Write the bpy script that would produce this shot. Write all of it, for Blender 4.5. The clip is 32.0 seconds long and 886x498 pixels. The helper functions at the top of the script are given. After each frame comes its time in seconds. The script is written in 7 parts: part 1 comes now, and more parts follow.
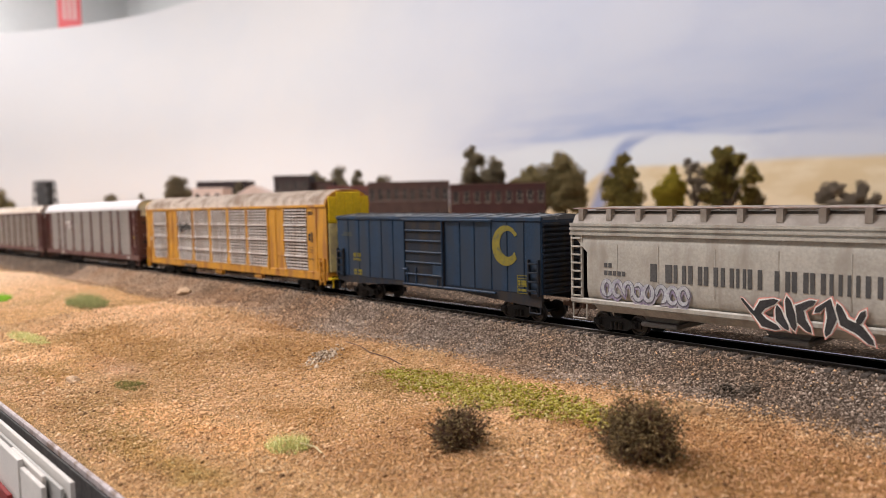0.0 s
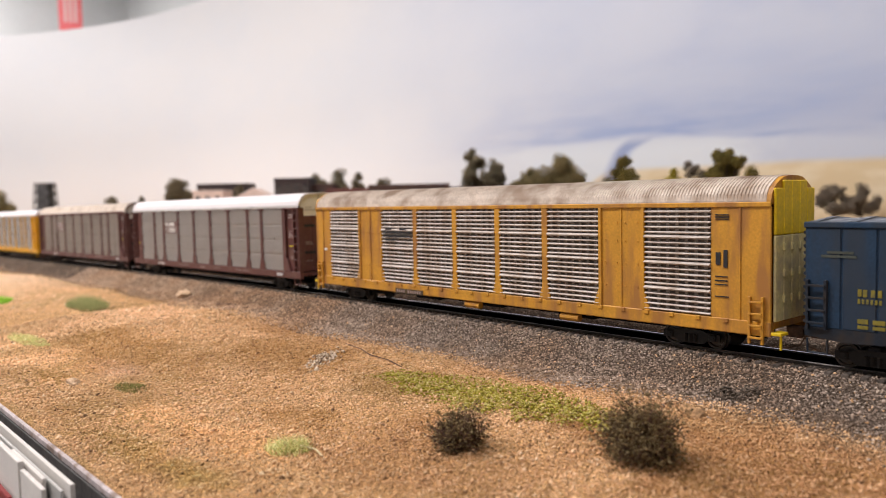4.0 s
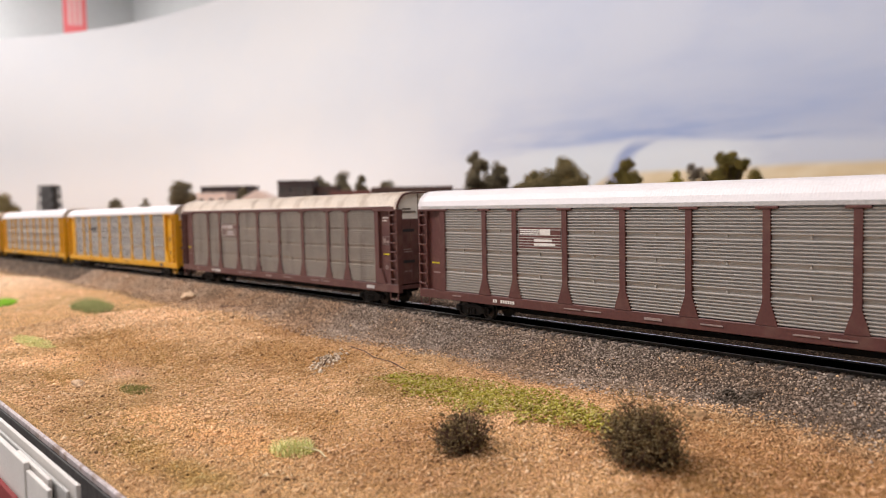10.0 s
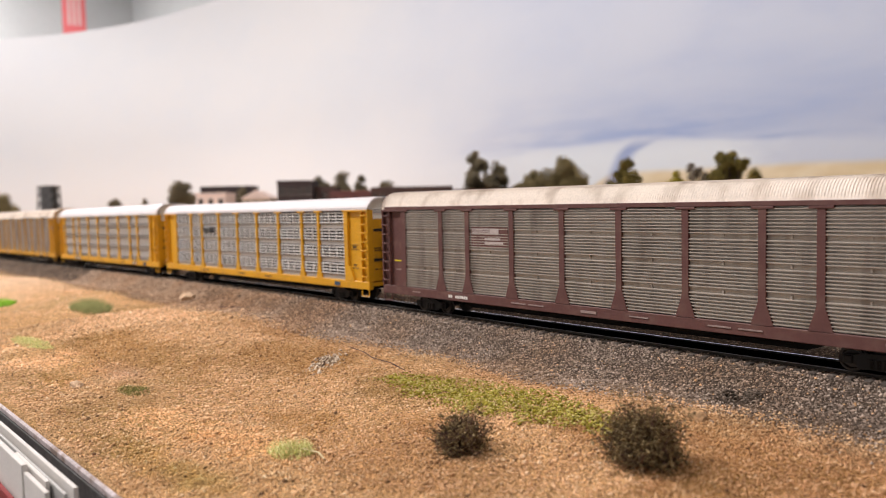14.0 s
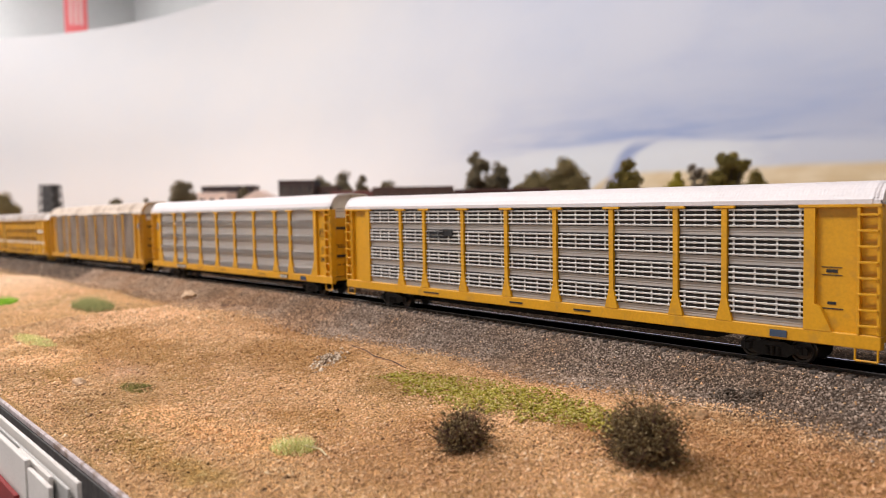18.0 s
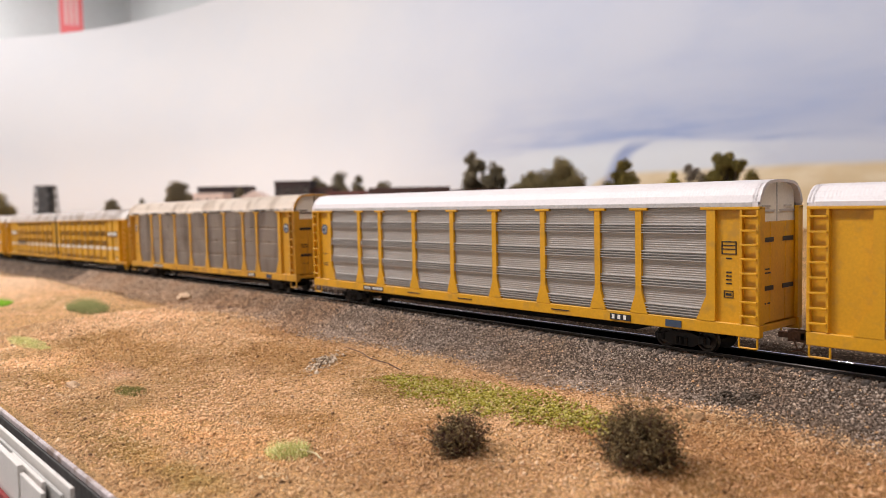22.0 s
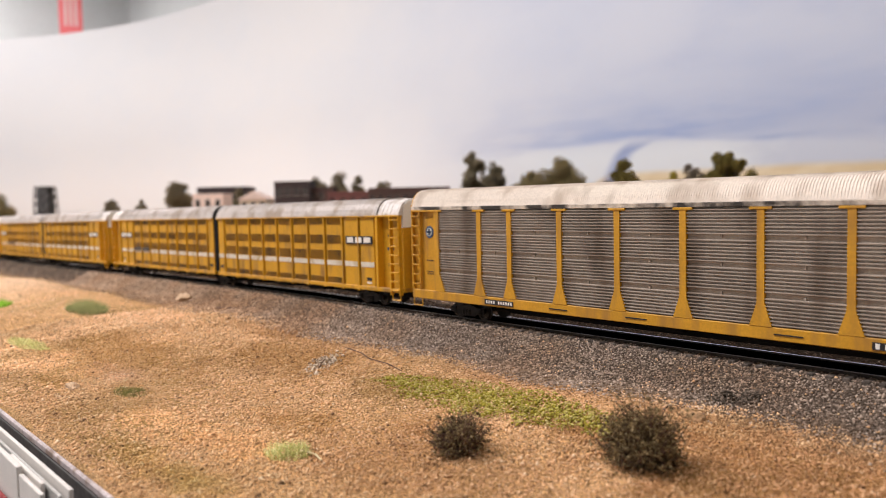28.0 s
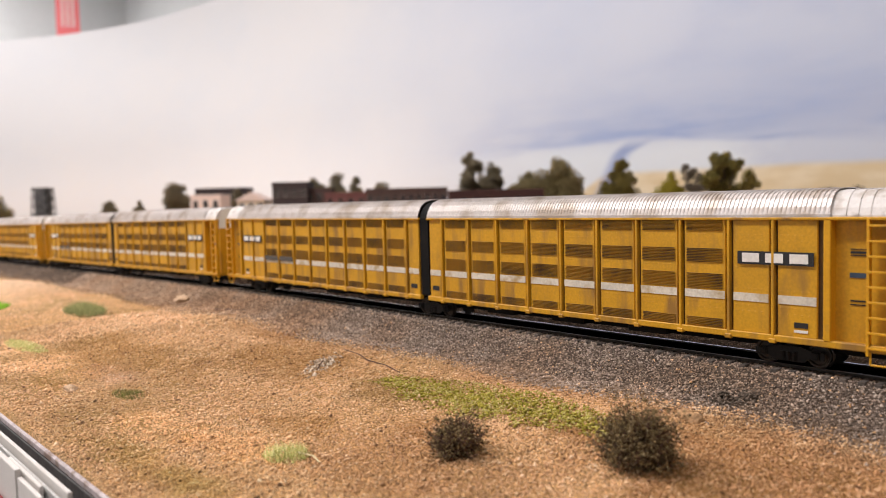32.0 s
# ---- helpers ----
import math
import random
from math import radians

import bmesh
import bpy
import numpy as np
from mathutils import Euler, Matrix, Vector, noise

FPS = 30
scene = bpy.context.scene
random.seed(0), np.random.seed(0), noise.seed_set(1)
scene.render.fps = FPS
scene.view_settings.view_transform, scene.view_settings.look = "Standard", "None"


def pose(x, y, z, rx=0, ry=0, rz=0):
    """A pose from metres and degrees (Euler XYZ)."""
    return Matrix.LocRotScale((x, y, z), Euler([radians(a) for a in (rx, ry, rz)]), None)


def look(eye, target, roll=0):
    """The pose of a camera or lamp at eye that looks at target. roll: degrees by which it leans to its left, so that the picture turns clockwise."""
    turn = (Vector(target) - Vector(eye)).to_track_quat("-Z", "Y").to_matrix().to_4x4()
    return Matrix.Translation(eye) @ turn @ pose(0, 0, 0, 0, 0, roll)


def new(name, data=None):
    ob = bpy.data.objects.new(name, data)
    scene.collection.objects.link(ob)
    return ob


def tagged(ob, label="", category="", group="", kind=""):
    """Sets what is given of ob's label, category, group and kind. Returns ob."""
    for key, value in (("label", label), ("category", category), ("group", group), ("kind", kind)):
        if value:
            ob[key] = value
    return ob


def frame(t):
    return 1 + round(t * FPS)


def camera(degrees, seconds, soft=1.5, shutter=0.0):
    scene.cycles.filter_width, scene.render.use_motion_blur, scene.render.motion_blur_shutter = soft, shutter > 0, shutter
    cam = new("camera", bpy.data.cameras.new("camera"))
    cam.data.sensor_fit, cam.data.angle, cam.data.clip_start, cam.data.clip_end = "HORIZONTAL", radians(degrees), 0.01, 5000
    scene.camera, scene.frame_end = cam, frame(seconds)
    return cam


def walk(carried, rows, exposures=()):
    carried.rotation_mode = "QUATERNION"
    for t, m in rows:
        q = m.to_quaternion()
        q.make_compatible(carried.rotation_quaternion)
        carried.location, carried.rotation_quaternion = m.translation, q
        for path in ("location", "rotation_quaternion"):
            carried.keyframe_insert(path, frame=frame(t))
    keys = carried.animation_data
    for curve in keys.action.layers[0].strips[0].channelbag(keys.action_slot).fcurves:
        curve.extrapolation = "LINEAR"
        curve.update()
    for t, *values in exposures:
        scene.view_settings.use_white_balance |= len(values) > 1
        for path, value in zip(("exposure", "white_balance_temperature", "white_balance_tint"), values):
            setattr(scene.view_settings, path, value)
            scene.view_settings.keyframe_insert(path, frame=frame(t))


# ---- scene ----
cam = camera(59.278, 32.0, soft=0.5)
cam.data.dof.use_dof = True
cam.data.dof.focus_distance = 0.335
cam.data.dof.aperture_fstop = 13.0

# seconds, place and turn of the hand-held camera
PATH = (
    (0, -0.00082, 0.00067, 0.06401, 86.215, 1.231, 48.619),
    (0.5, -0.00085, 0.00057, 0.06381, 86.224, 1.186, 48.612),
    (1, -0.00014, 0.00040, 0.06440, 86.312, 1.125, 48.611),
    (1.5, -0.00017, -0.00006, 0.06358, 86.361, 1.196, 48.649),
    (2, -0.00019, -0.00001, 0.06386, 86.446, 1.122, 48.671),
    (2.5, -0.00024, 0.00025, 0.06413, 86.452, 1.102, 48.667),
    (3, -0.00023, 0.00001, 0.06394, 86.428, 1.147, 48.671),
    (3.5, -0.00039, 0.00027, 0.06395, 86.410, 1.170, 48.660),
    (5.5, -0.00084, 0.00081, 0.06414, 86.417, 1.250, 48.615),
    (6, -0.00048, 0.00050, 0.06432, 86.448, 1.173, 48.661),
    (6.5, -0.00039, 0.00050, 0.06416, 86.456, 1.234, 48.667),
    (7, -0.00043, 0.00028, 0.06384, 86.518, 1.152, 48.712),
    (7.5, -0.00010, 0.00015, 0.06407, 86.526, 1.183, 48.743),
    (8, -0.00020, 0.00007, 0.06415, 86.570, 1.198, 48.742),
    (8.5, -0.00032, 0.00037, 0.06399, 86.586, 1.189, 48.782),
    (9, 0.00000, -0.00000, 0.06412, 86.588, 1.181, 48.812),
    (9.5, -0.00013, 0.00007, 0.06408, 86.587, 1.192, 48.831),
    (10, 0.00027, -0.00041, 0.06416, 86.589, 1.150, 48.876),
    (10.5, 0.00012, -0.00033, 0.06404, 86.588, 1.159, 48.916),
    (11, 0.00031, -0.00037, 0.06432, 86.575, 1.202, 48.934),
    (11.5, 0.00015, -0.00027, 0.06411, 86.590, 1.217, 48.966),
    (12, 0.00015, -0.00022, 0.06422, 86.586, 1.238, 48.967),
    (12.5, 0.00036, -0.00025, 0.06428, 86.592, 1.238, 48.950),
    (13, -0.00000, 0.00007, 0.06442, 86.582, 1.243, 48.914),
    (13.5, 0.00003, 0.00009, 0.06449, 86.575, 1.210, 48.872),
    (14, -0.00023, 0.00042, 0.06436, 86.578, 1.214, 48.855),
    (14.5, -0.00021, 0.00004, 0.06410, 86.581, 1.197, 48.797),
    (16.5, -0.00032, -0.00011, 0.06384, 86.574, 1.082, 48.854),
    (17, -0.00023, 0.00001, 0.06389, 86.576, 1.067, 48.912),
    (17.5, 0.00014, -0.00045, 0.06350, 86.606, 1.071, 48.927),
    (18, 0.00019, -0.00066, 0.06353, 86.619, 1.040, 48.920),
    (18.5, -0.00009, -0.00028, 0.06370, 86.616, 1.040, 48.911),
    (19, -0.00043, 0.00006, 0.06363, 86.636, 1.060, 48.880),
    (19.5, -0.00013, 0.00005, 0.06382, 86.640, 1.076, 48.860),
    (20, -0.00059, 0.00037, 0.06375, 86.642, 1.080, 48.828),
    (20.5, -0.00012, -0.00009, 0.06374, 86.635, 1.093, 48.789),
    (21, -0.00030, 0.00024, 0.06395, 86.635, 1.096, 48.737),
    (21.5, -0.00035, 0.00018, 0.06371, 86.635, 1.115, 48.719),
    (22, -0.00051, 0.00054, 0.06432, 86.616, 1.127, 48.667),
    (22.5, -0.00058, 0.00028, 0.06379, 86.605, 1.186, 48.668),
    (23, -0.00033, 0.00042, 0.06418, 86.606, 1.166, 48.671),
    (23.5, -0.00036, 0.00036, 0.06408, 86.619, 1.149, 48.669),
    (24, -0.00030, 0.00033, 0.06412, 86.631, 1.108, 48.661),
    (24.5, -0.00073, 0.00031, 0.06375, 86.570, 1.122, 48.661),
    (25, -0.00070, 0.00022, 0.06382, 86.572, 1.100, 48.659),
    (25.5, -0.00082, 0.00023, 0.06344, 86.610, 1.062, 48.708),
    (27.5, -0.00031, 0.00046, 0.06461, 86.635, 1.205, 48.675),
    (28, -0.00101, 0.00097, 0.06420, 86.636, 1.222, 48.648),
    (28.5, -0.00096, 0.00071, 0.06398, 86.609, 1.211, 48.628),
    (29, -0.00088, 0.00076, 0.06421, 86.612, 1.231, 48.591),
    (29.5, -0.00072, 0.00089, 0.06462, 86.619, 1.207, 48.589),
    (30, -0.00055, 0.00074, 0.06442, 86.632, 1.293, 48.579),
    (30.5, -0.00063, 0.00081, 0.06461, 86.625, 1.320, 48.561),
    (31, -0.00030, 0.00084, 0.06472, 86.657, 1.361, 48.562),
    (31.5, -0.00047, 0.00062, 0.06472, 86.657, 1.359, 48.506),
    (32, -0.00038, 0.00074, 0.06485, 86.650, 1.357, 48.503),
)
walk(cam, [(t, pose(x, y, z, a, b, c)) for t, x, y, z, a, b, c in PATH], [(0, 0.0), (32, 0.0)])

# ---- world and lamps: a closed room under unseen overhead lamps ----
ROOM = (-6.6, 4.0, -2.6, 2.4, -1.15, 2.05)
world = bpy.data.worlds.new("room_air")
scene.world = world
world.use_nodes = True
world.node_tree.nodes["Background"].inputs[0].default_value = (1.0, 0.97, 0.94, 1)
world.node_tree.nodes["Background"].inputs[1].default_value = 0.15


def ceiling_lamp(x, y, sx, sy, power):
    data = bpy.data.lights.new("ceiling_panel", "AREA")
    data.shape, data.size, data.size_y, data.energy, data.color = "RECTANGLE", sx, sy, power, (1.0, 0.945, 0.945)
    lamp = new("ceiling_panel", data)
    lamp.matrix_world = pose(x, y, ROOM[5] - 0.03)


# the lamp at x -5.7 is added only to brighten the west wall
for lx, ly, lp in ((-1.40, -0.75, 74), (-3.3, -0.45, 51), (0.9, -0.70, 21), (-5.7, 0.6, 54), (-0.6, 0.75, 6)):
    ceiling_lamp(lx, ly, 1.2, 0.3, lp)


# ---- materials ----
MATS = {}


def paint(name, col, rough=0.55, metal=0.0, var=0.12, fine=900.0, coarse=60.0, bump=0.0, dirt=None, dirt_at=0.55, streak=1.0, spec=0.4):
    """A surface with fine grain and coarse blotches; dirt: a second colour laid on in patches or streaks."""
    if name in MATS:
        return MATS[name]
    m = bpy.data.materials.new(name)
    m.use_nodes = True
    nt = m.node_tree
    bsdf = nt.nodes["Principled BSDF"]
    tc = nt.nodes.new("ShaderNodeTexCoord")
    info = nt.nodes.new("ShaderNodeObjectInfo")
    off = nt.nodes.new("ShaderNodeVectorMath")
    off.operation = "ADD"
    nt.links.new(tc.outputs["Object"], off.inputs[0])
    nt.links.new(info.outputs["Random"], off.inputs[1])

    def noise_tex(scale, detail, vec):
        n = nt.nodes.new("ShaderNodeTexNoise")
        n.inputs["Scale"].default_value, n.inputs["Detail"].default_value = scale, detail
        nt.links.new(vec, n.inputs["Vector"])
        return n.outputs["Fac"]

    def mix(fac, a, b, kind="MIX"):
        n = nt.nodes.new("ShaderNodeMix")
        n.data_type, n.blend_type = "RGBA", kind
        for socket, value in ((n.inputs[0], fac), (n.inputs[6], a), (n.inputs[7], b)):
            if isinstance(value, (int, float)):
                socket.default_value = value
            elif isinstance(value, tuple):
                socket.default_value = (*value, 1)
            else:
                nt.links.new(value, socket)
        return n.outputs[2]

    def ramp(fac, lo, hi):
        n = nt.nodes.new("ShaderNodeMapRange")
        n.inputs[1].default_value, n.inputs[2].default_value = lo, hi
        nt.links.new(fac, n.inputs[0])
        return n.outputs[0]

    v = off.outputs[0]
    low = tuple(c * (1 - var) for c in col)
    high = tuple(min(1, c * (1 + var)) for c in col)
    c1 = mix(ramp(noise_tex(fine, 3, v), 0.3, 0.7), low, high)
    c2 = mix(ramp(noise_tex(coarse, 4, v), 0.3, 0.7), tuple([1 - var] * 3), tuple([1 + var * 0.5] * 3))
    out = mix(1.0, c1, c2, "MULTIPLY")
    if dirt:
        mp = nt.nodes.new("ShaderNodeMapping")
        mp.inputs["Scale"].default_value = (1, 1, 1 / streak)
        nt.links.new(v, mp.inputs[0])
        out = mix(ramp(noise_tex(coarse * 2.5, 6, mp.outputs[0]), dirt_at - 0.08, dirt_at + 0.10), out, dirt)
    nt.links.new(out, bsdf.inputs["Base Color"])
    bsdf.inputs["Roughness"].default_value, bsdf.inputs["Metallic"].default_value = rough, metal
    bsdf.inputs["Specular IOR Level"].default_value = spec
    if bump:
        b = nt.nodes.new("ShaderNodeBump")
        b.inputs["Strength"].default_value, b.inputs["Distance"].default_value = 0.6, bump
        nt.links.new(noise_tex(fine, 4, v), b.inputs["Height"])
        nt.links.new(b.outputs[0], bsdf.inputs["Normal"])
    MATS[name] = m
    return m


def grains(name, stops, rough=0.9, patches=(), soil=False):
    """Loose grains: every one takes its own colour out of the stops; patches: (scale, from, to, tint) of drifts of other soil."""
    m = bpy.data.materials.new(name)
    m.use_nodes = True
    nt = m.node_tree
    geo = nt.nodes.new("ShaderNodeNewGeometry")
    r = nt.nodes.new("ShaderNodeValToRGB")
    els = r.color_ramp.elements
    els[0].position, els[0].color = stops[0][0], (*stops[0][1], 1)
    els[1].position, els[1].color = stops[-1][0], (*stops[-1][1], 1)
    for p, c in stops[1:-1]:
        els.new(p).color = (*c, 1)
    nt.links.new(geo.outputs["Random Per Island"], r.inputs[0])
    out = r.outputs[0]
    tc = nt.nodes.new("ShaderNodeTexCoord")
    for scale, lo, hi, tint, *spot_at in patches:
        n = nt.nodes.new("ShaderNodeTexNoise")
        n.inputs["Scale"].default_value, n.inputs["Detail"].default_value = scale, 4
        nt.links.new(tc.outputs["Object"], n.inputs["Vector"])
        k = nt.nodes.new("ShaderNodeMapRange")
        k.inputs[1].default_value, k.inputs[2].default_value = lo, hi
        if spot_at:
            gap = nt.nodes.new("ShaderNodeVectorMath")
            gap.operation = "DISTANCE"
            nt.links.new(tc.outputs["Object"], gap.inputs[0])
            gap.inputs[1].default_value = spot_at[0]
            ragged = nt.nodes.new("ShaderNodeMath")
            ragged.operation = "MULTIPLY_ADD"
            ragged.inputs[1].default_value = 0.12
            nt.links.new(n.outputs["Fac"], ragged.inputs[0])
            nt.links.new(gap.outputs["Value"], ragged.inputs[2])
            nt.links.new(ragged.outputs[0], k.inputs[0])
        else:
            nt.links.new(n.outputs["Fac"], k.inputs[0])
        mx = nt.nodes.new("ShaderNodeMix")
        mx.data_type, mx.blend_type = "RGBA", "MULTIPLY"
        nt.links.new(k.outputs[0], mx.inputs[0])
        nt.links.new(out, mx.inputs[6])
        mx.inputs[7].default_value = (*tint, 1)
        out = mx.outputs[2]
    if soil:
        out = soil_tints(nt, out)
    nt.links.new(out, nt.nodes["Principled BSDF"].inputs["Base Color"])
    nt.nodes["Principled BSDF"].inputs["Roughness"].default_value = rough
    nt.nodes["Principled BSDF"].inputs["Specular IOR Level"].default_value = 0.2
    return m


YELLOW = paint("yellow_paint", (0.63, 0.315, 0.011), 0.42, var=0.07, dirt=(0.47, 0.25, 0.03), dirt_at=0.64)
YELLOW_DIRTY = paint("weathered_yellow", (0.585, 0.300, 0.012), 0.5, var=0.10, dirt=(0.29, 0.15, 0.03), dirt_at=0.57, streak=4, coarse=45)
YELLOW_OLD = paint("aged_yellow", (0.56, 0.28, 0.018), 0.55, var=0.10, dirt=(0.38, 0.19, 0.03), dirt_at=0.57, streak=5)
YELLOW_RUST = paint("rusted_yellow", (0.56, 0.27, 0.026), 0.55, var=0.12, dirt=(0.34, 0.15, 0.035), dirt_at=0.54, streak=5)
YELLOW_END = paint("bright_yellow", (0.75, 0.52, 0.01), 0.5)
BROWN = paint("boxcar_red_paint", (0.105, 0.037, 0.032), 0.5, dirt=(0.13, 0.060, 0.047), dirt_at=0.6)
BROWN_DIRTY = paint("faded_boxcar_red", (0.11, 0.045, 0.040), 0.6, var=0.08, dirt=(0.135, 0.068, 0.056), dirt_at=0.56)
BLUE = paint("dull_blue_paint", (0.013, 0.036, 0.075), 0.5, var=0.18, dirt=(0.022, 0.034, 0.054), dirt_at=0.53, streak=5, coarse=40, spec=0.3)
BLUE_GRIMY = paint("grimy_blue_paint", (0.017, 0.023, 0.034), 0.6, var=0.2, dirt=(0.032, 0.027, 0.025), dirt_at=0.52, streak=2, spec=0.2)
GREY_CAR = paint("hopper_grey_paint", (0.40, 0.375, 0.33), 0.45, dirt=(0.29, 0.26, 0.22), dirt_at=0.57, streak=3)
GREY_ROOF = paint("grimy_hopper_roof", (0.27, 0.235, 0.20), 0.55, dirt=(0.19, 0.155, 0.125), dirt_at=0.52, coarse=40)
GALV = paint("galvanised_panel", (0.435, 0.402, 0.372), 0.5, metal=0.12, dirt=(0.43, 0.39, 0.35), dirt_at=0.60, streak=6, var=0.06)
GALV_BRIGHT = paint("bright_slats", (0.55, 0.53, 0.50), 0.45, metal=0.15, var=0.08)
GALV_DIRTY = paint("grimy_panel", (0.39, 0.325, 0.27), 0.55, metal=0.1, dirt=(0.21, 0.16, 0.125), dirt_at=0.53, streak=3, coarse=24)
GALV_OLD = paint("old_slatted_panel", (0.54, 0.48, 0.435), 0.5, metal=0.15, dirt=(0.38, 0.30, 0.24), dirt_at=0.54, streak=5)
GALV_MID = paint("dusty_panel", (0.40, 0.352, 0.305), 0.5, metal=0.2, var=0.09, dirt=(0.26, 0.22, 0.185), dirt_at=0.58, streak=6)
ROOF_CLEAN = paint("white_roof_paint", (0.67, 0.63, 0.635), 0.45, var=0.04)
ROOF_DIRTY = paint("stained_roof", (0.75, 0.66, 0.57), 0.6, var=0.08, dirt=(0.50, 0.41, 0.33), dirt_at=0.58, coarse=30, streak=3)
ROOF_OLD = paint("grimy_roof", (0.62, 0.53, 0.45), 0.6, dirt=(0.34, 0.25, 0.185), dirt_at=0.54, coarse=30)
ROOF_MAX = paint("metal_roof", (0.60, 0.55, 0.52), 0.42, metal=0.2, dirt=(0.40, 0.33, 0.27), dirt_at=0.56, coarse=30)
WHITE_TOP = paint("white_end_paint", (0.80, 0.77, 0.70), 0.5, var=0.05)
GRIMED_EDGE = paint("grimed_roof_edge", (0.62, 0.53, 0.44), 0.6, dirt=(0.035, 0.028, 0.023), dirt_at=0.47, coarse=34)
GREY_EDGE = paint("grey_roof_edge", (0.50, 0.48, 0.47), 0.5)
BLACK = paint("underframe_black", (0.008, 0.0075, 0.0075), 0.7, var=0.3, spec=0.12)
TRUCK = paint("truck_grime", (0.013, 0.012, 0.0125), 0.55, var=0.3, spec=0.25)
STEEL = paint("worn_wheel_steel", (0.045, 0.040, 0.037), 0.34, metal=0.6)
RUSTY = paint("rusty_coupler", (0.10, 0.055, 0.035), 0.75, var=0.3)
RAIL = paint("rail_brown", (0.070, 0.058, 0.050), 0.6, var=0.25, spec=0.15)
RAIL_DULL = paint("dull_railhead", (0.20, 0.18, 0.165), 0.42, metal=0.3, var=0.2, spec=0.2)
RAIL_TOP = paint("polished_railhead", (0.74, 0.73, 0.72), 0.16, metal=1.0, var=0.06)
TIE = paint("dark_tie", (0.105, 0.087, 0.074), 0.9, var=0.5, bump=0.0002, spec=0.05, coarse=160)
MARK_WHITE = paint("white_marking", (0.78, 0.75, 0.70), 0.6, var=0.08)
MARK_FADED = paint("faded_white_marking", (0.46, 0.40, 0.38), 0.6, var=0.15)
MARK_YELLOW = paint("yellow_marking", (0.62, 0.50, 0.02), 0.6, dirt=(0.30, 0.27, 0.05), dirt_at=0.58)
MARK_BLACK = paint("black_marking", (0.02, 0.02, 0.022), 0.5)
MARK_DULL = paint("dulled_marking", (0.30, 0.22, 0.20), 0.6)
MARK_BLUE = paint("blue_marking", (0.04, 0.065, 0.11), 0.5)
EMBLEM_BLUE = paint("dulled_blue_emblem", (0.055, 0.085, 0.15), 0.6, var=0.2, coarse=250)
EMBLEM_PALE = paint("dulled_pale_emblem", (0.55, 0.56, 0.52), 0.6)
EMBLEM_DULL = paint("dull_yellow_emblem", (0.20, 0.165, 0.020), 0.6, dirt=(0.10, 0.10, 0.045), dirt_at=0.60, coarse=160)
LETTER_GREY = paint("faded_lettering", (0.075, 0.073, 0.072), 0.6, var=0.2)
SPRAY_VIOLET = paint("violet_spray", (0.25, 0.20, 0.30), 0.6, var=0.25, coarse=150, dirt=(0.36, 0.34, 0.37), dirt_at=0.5)
SPRAY_DARK = paint("grey_violet_spray", (0.15, 0.14, 0.17), 0.6, var=0.25, coarse=200)
SPRAY_BLACK = paint("black_spray", (0.035, 0.033, 0.035), 0.6, var=0.3, coarse=200)
SPRAY_A = paint("pale_lilac_spray", (0.43, 0.44, 0.46), 0.6, var=0.2, coarse=200, dirt=(0.30, 0.27, 0.36), dirt_at=0.58)
SPRAY_B = paint("pink_spray", (0.70, 0.30, 0.25), 0.6, var=0.15, coarse=200)


# patches of other soil on the layout: middle, reach along and across, tint
SOIL = (
    (-0.450, 0.150, 0.105, 0.034, (0.76, 0.71, 0.58)),
    (-0.352, 0.202, 0.058, 0.032, (0.70, 0.64, 0.52)),
    (-0.400, 0.242, 0.100, 0.022, (0.74, 0.68, 0.60)),
    (-0.412, 0.104, 0.022, 0.007, (0.86, 0.81, 0.70)),
    (-0.220, 0.2440, 0.070, 0.010, (0.80, 0.74, 0.70)),
    (-0.188, 0.150, 0.050, 0.030, (0.80, 0.75, 0.72)),
    (-0.480, 0.116, 0.095, 0.024, (1.22, 1.22, 1.22)),
    (-0.268, 0.092, 0.030, 0.010, (0.80, 0.79, 0.62)),
    (-0.226, 0.096, 0.020, 0.009, (0.78, 0.80, 0.58)),
    (-0.257, 0.150, 0.030, 0.014, (0.80, 0.75, 0.65)),
    (-0.268, 0.208, 0.032, 0.028, (0.72, 0.71, 0.62)),
    (-0.205, 0.178, 0.030, 0.016, (0.84, 0.78, 0.72)),
    (-0.170, 0.212, 0.030, 0.016, (0.70, 0.66, 0.55)),
    (-0.100, 0.215, 0.075, 0.055, (0.74, 0.65, 0.58)),
    (-0.860, 0.190, 0.280, 0.075, (1.22, 1.28, 1.42)),
    (-0.405, 0.131, 0.032, 0.012, (1.06, 1.04, 1.14)),
    (-0.560, 0.214, 0.090, 0.020, (1.10, 1.10, 1.12)),
    (-0.295, 0.112, 0.038, 0.015, (1.16, 1.12, 1.04)),
    (-0.248, 0.122, 0.030, 0.013, (1.14, 1.08, 0.98)),
)


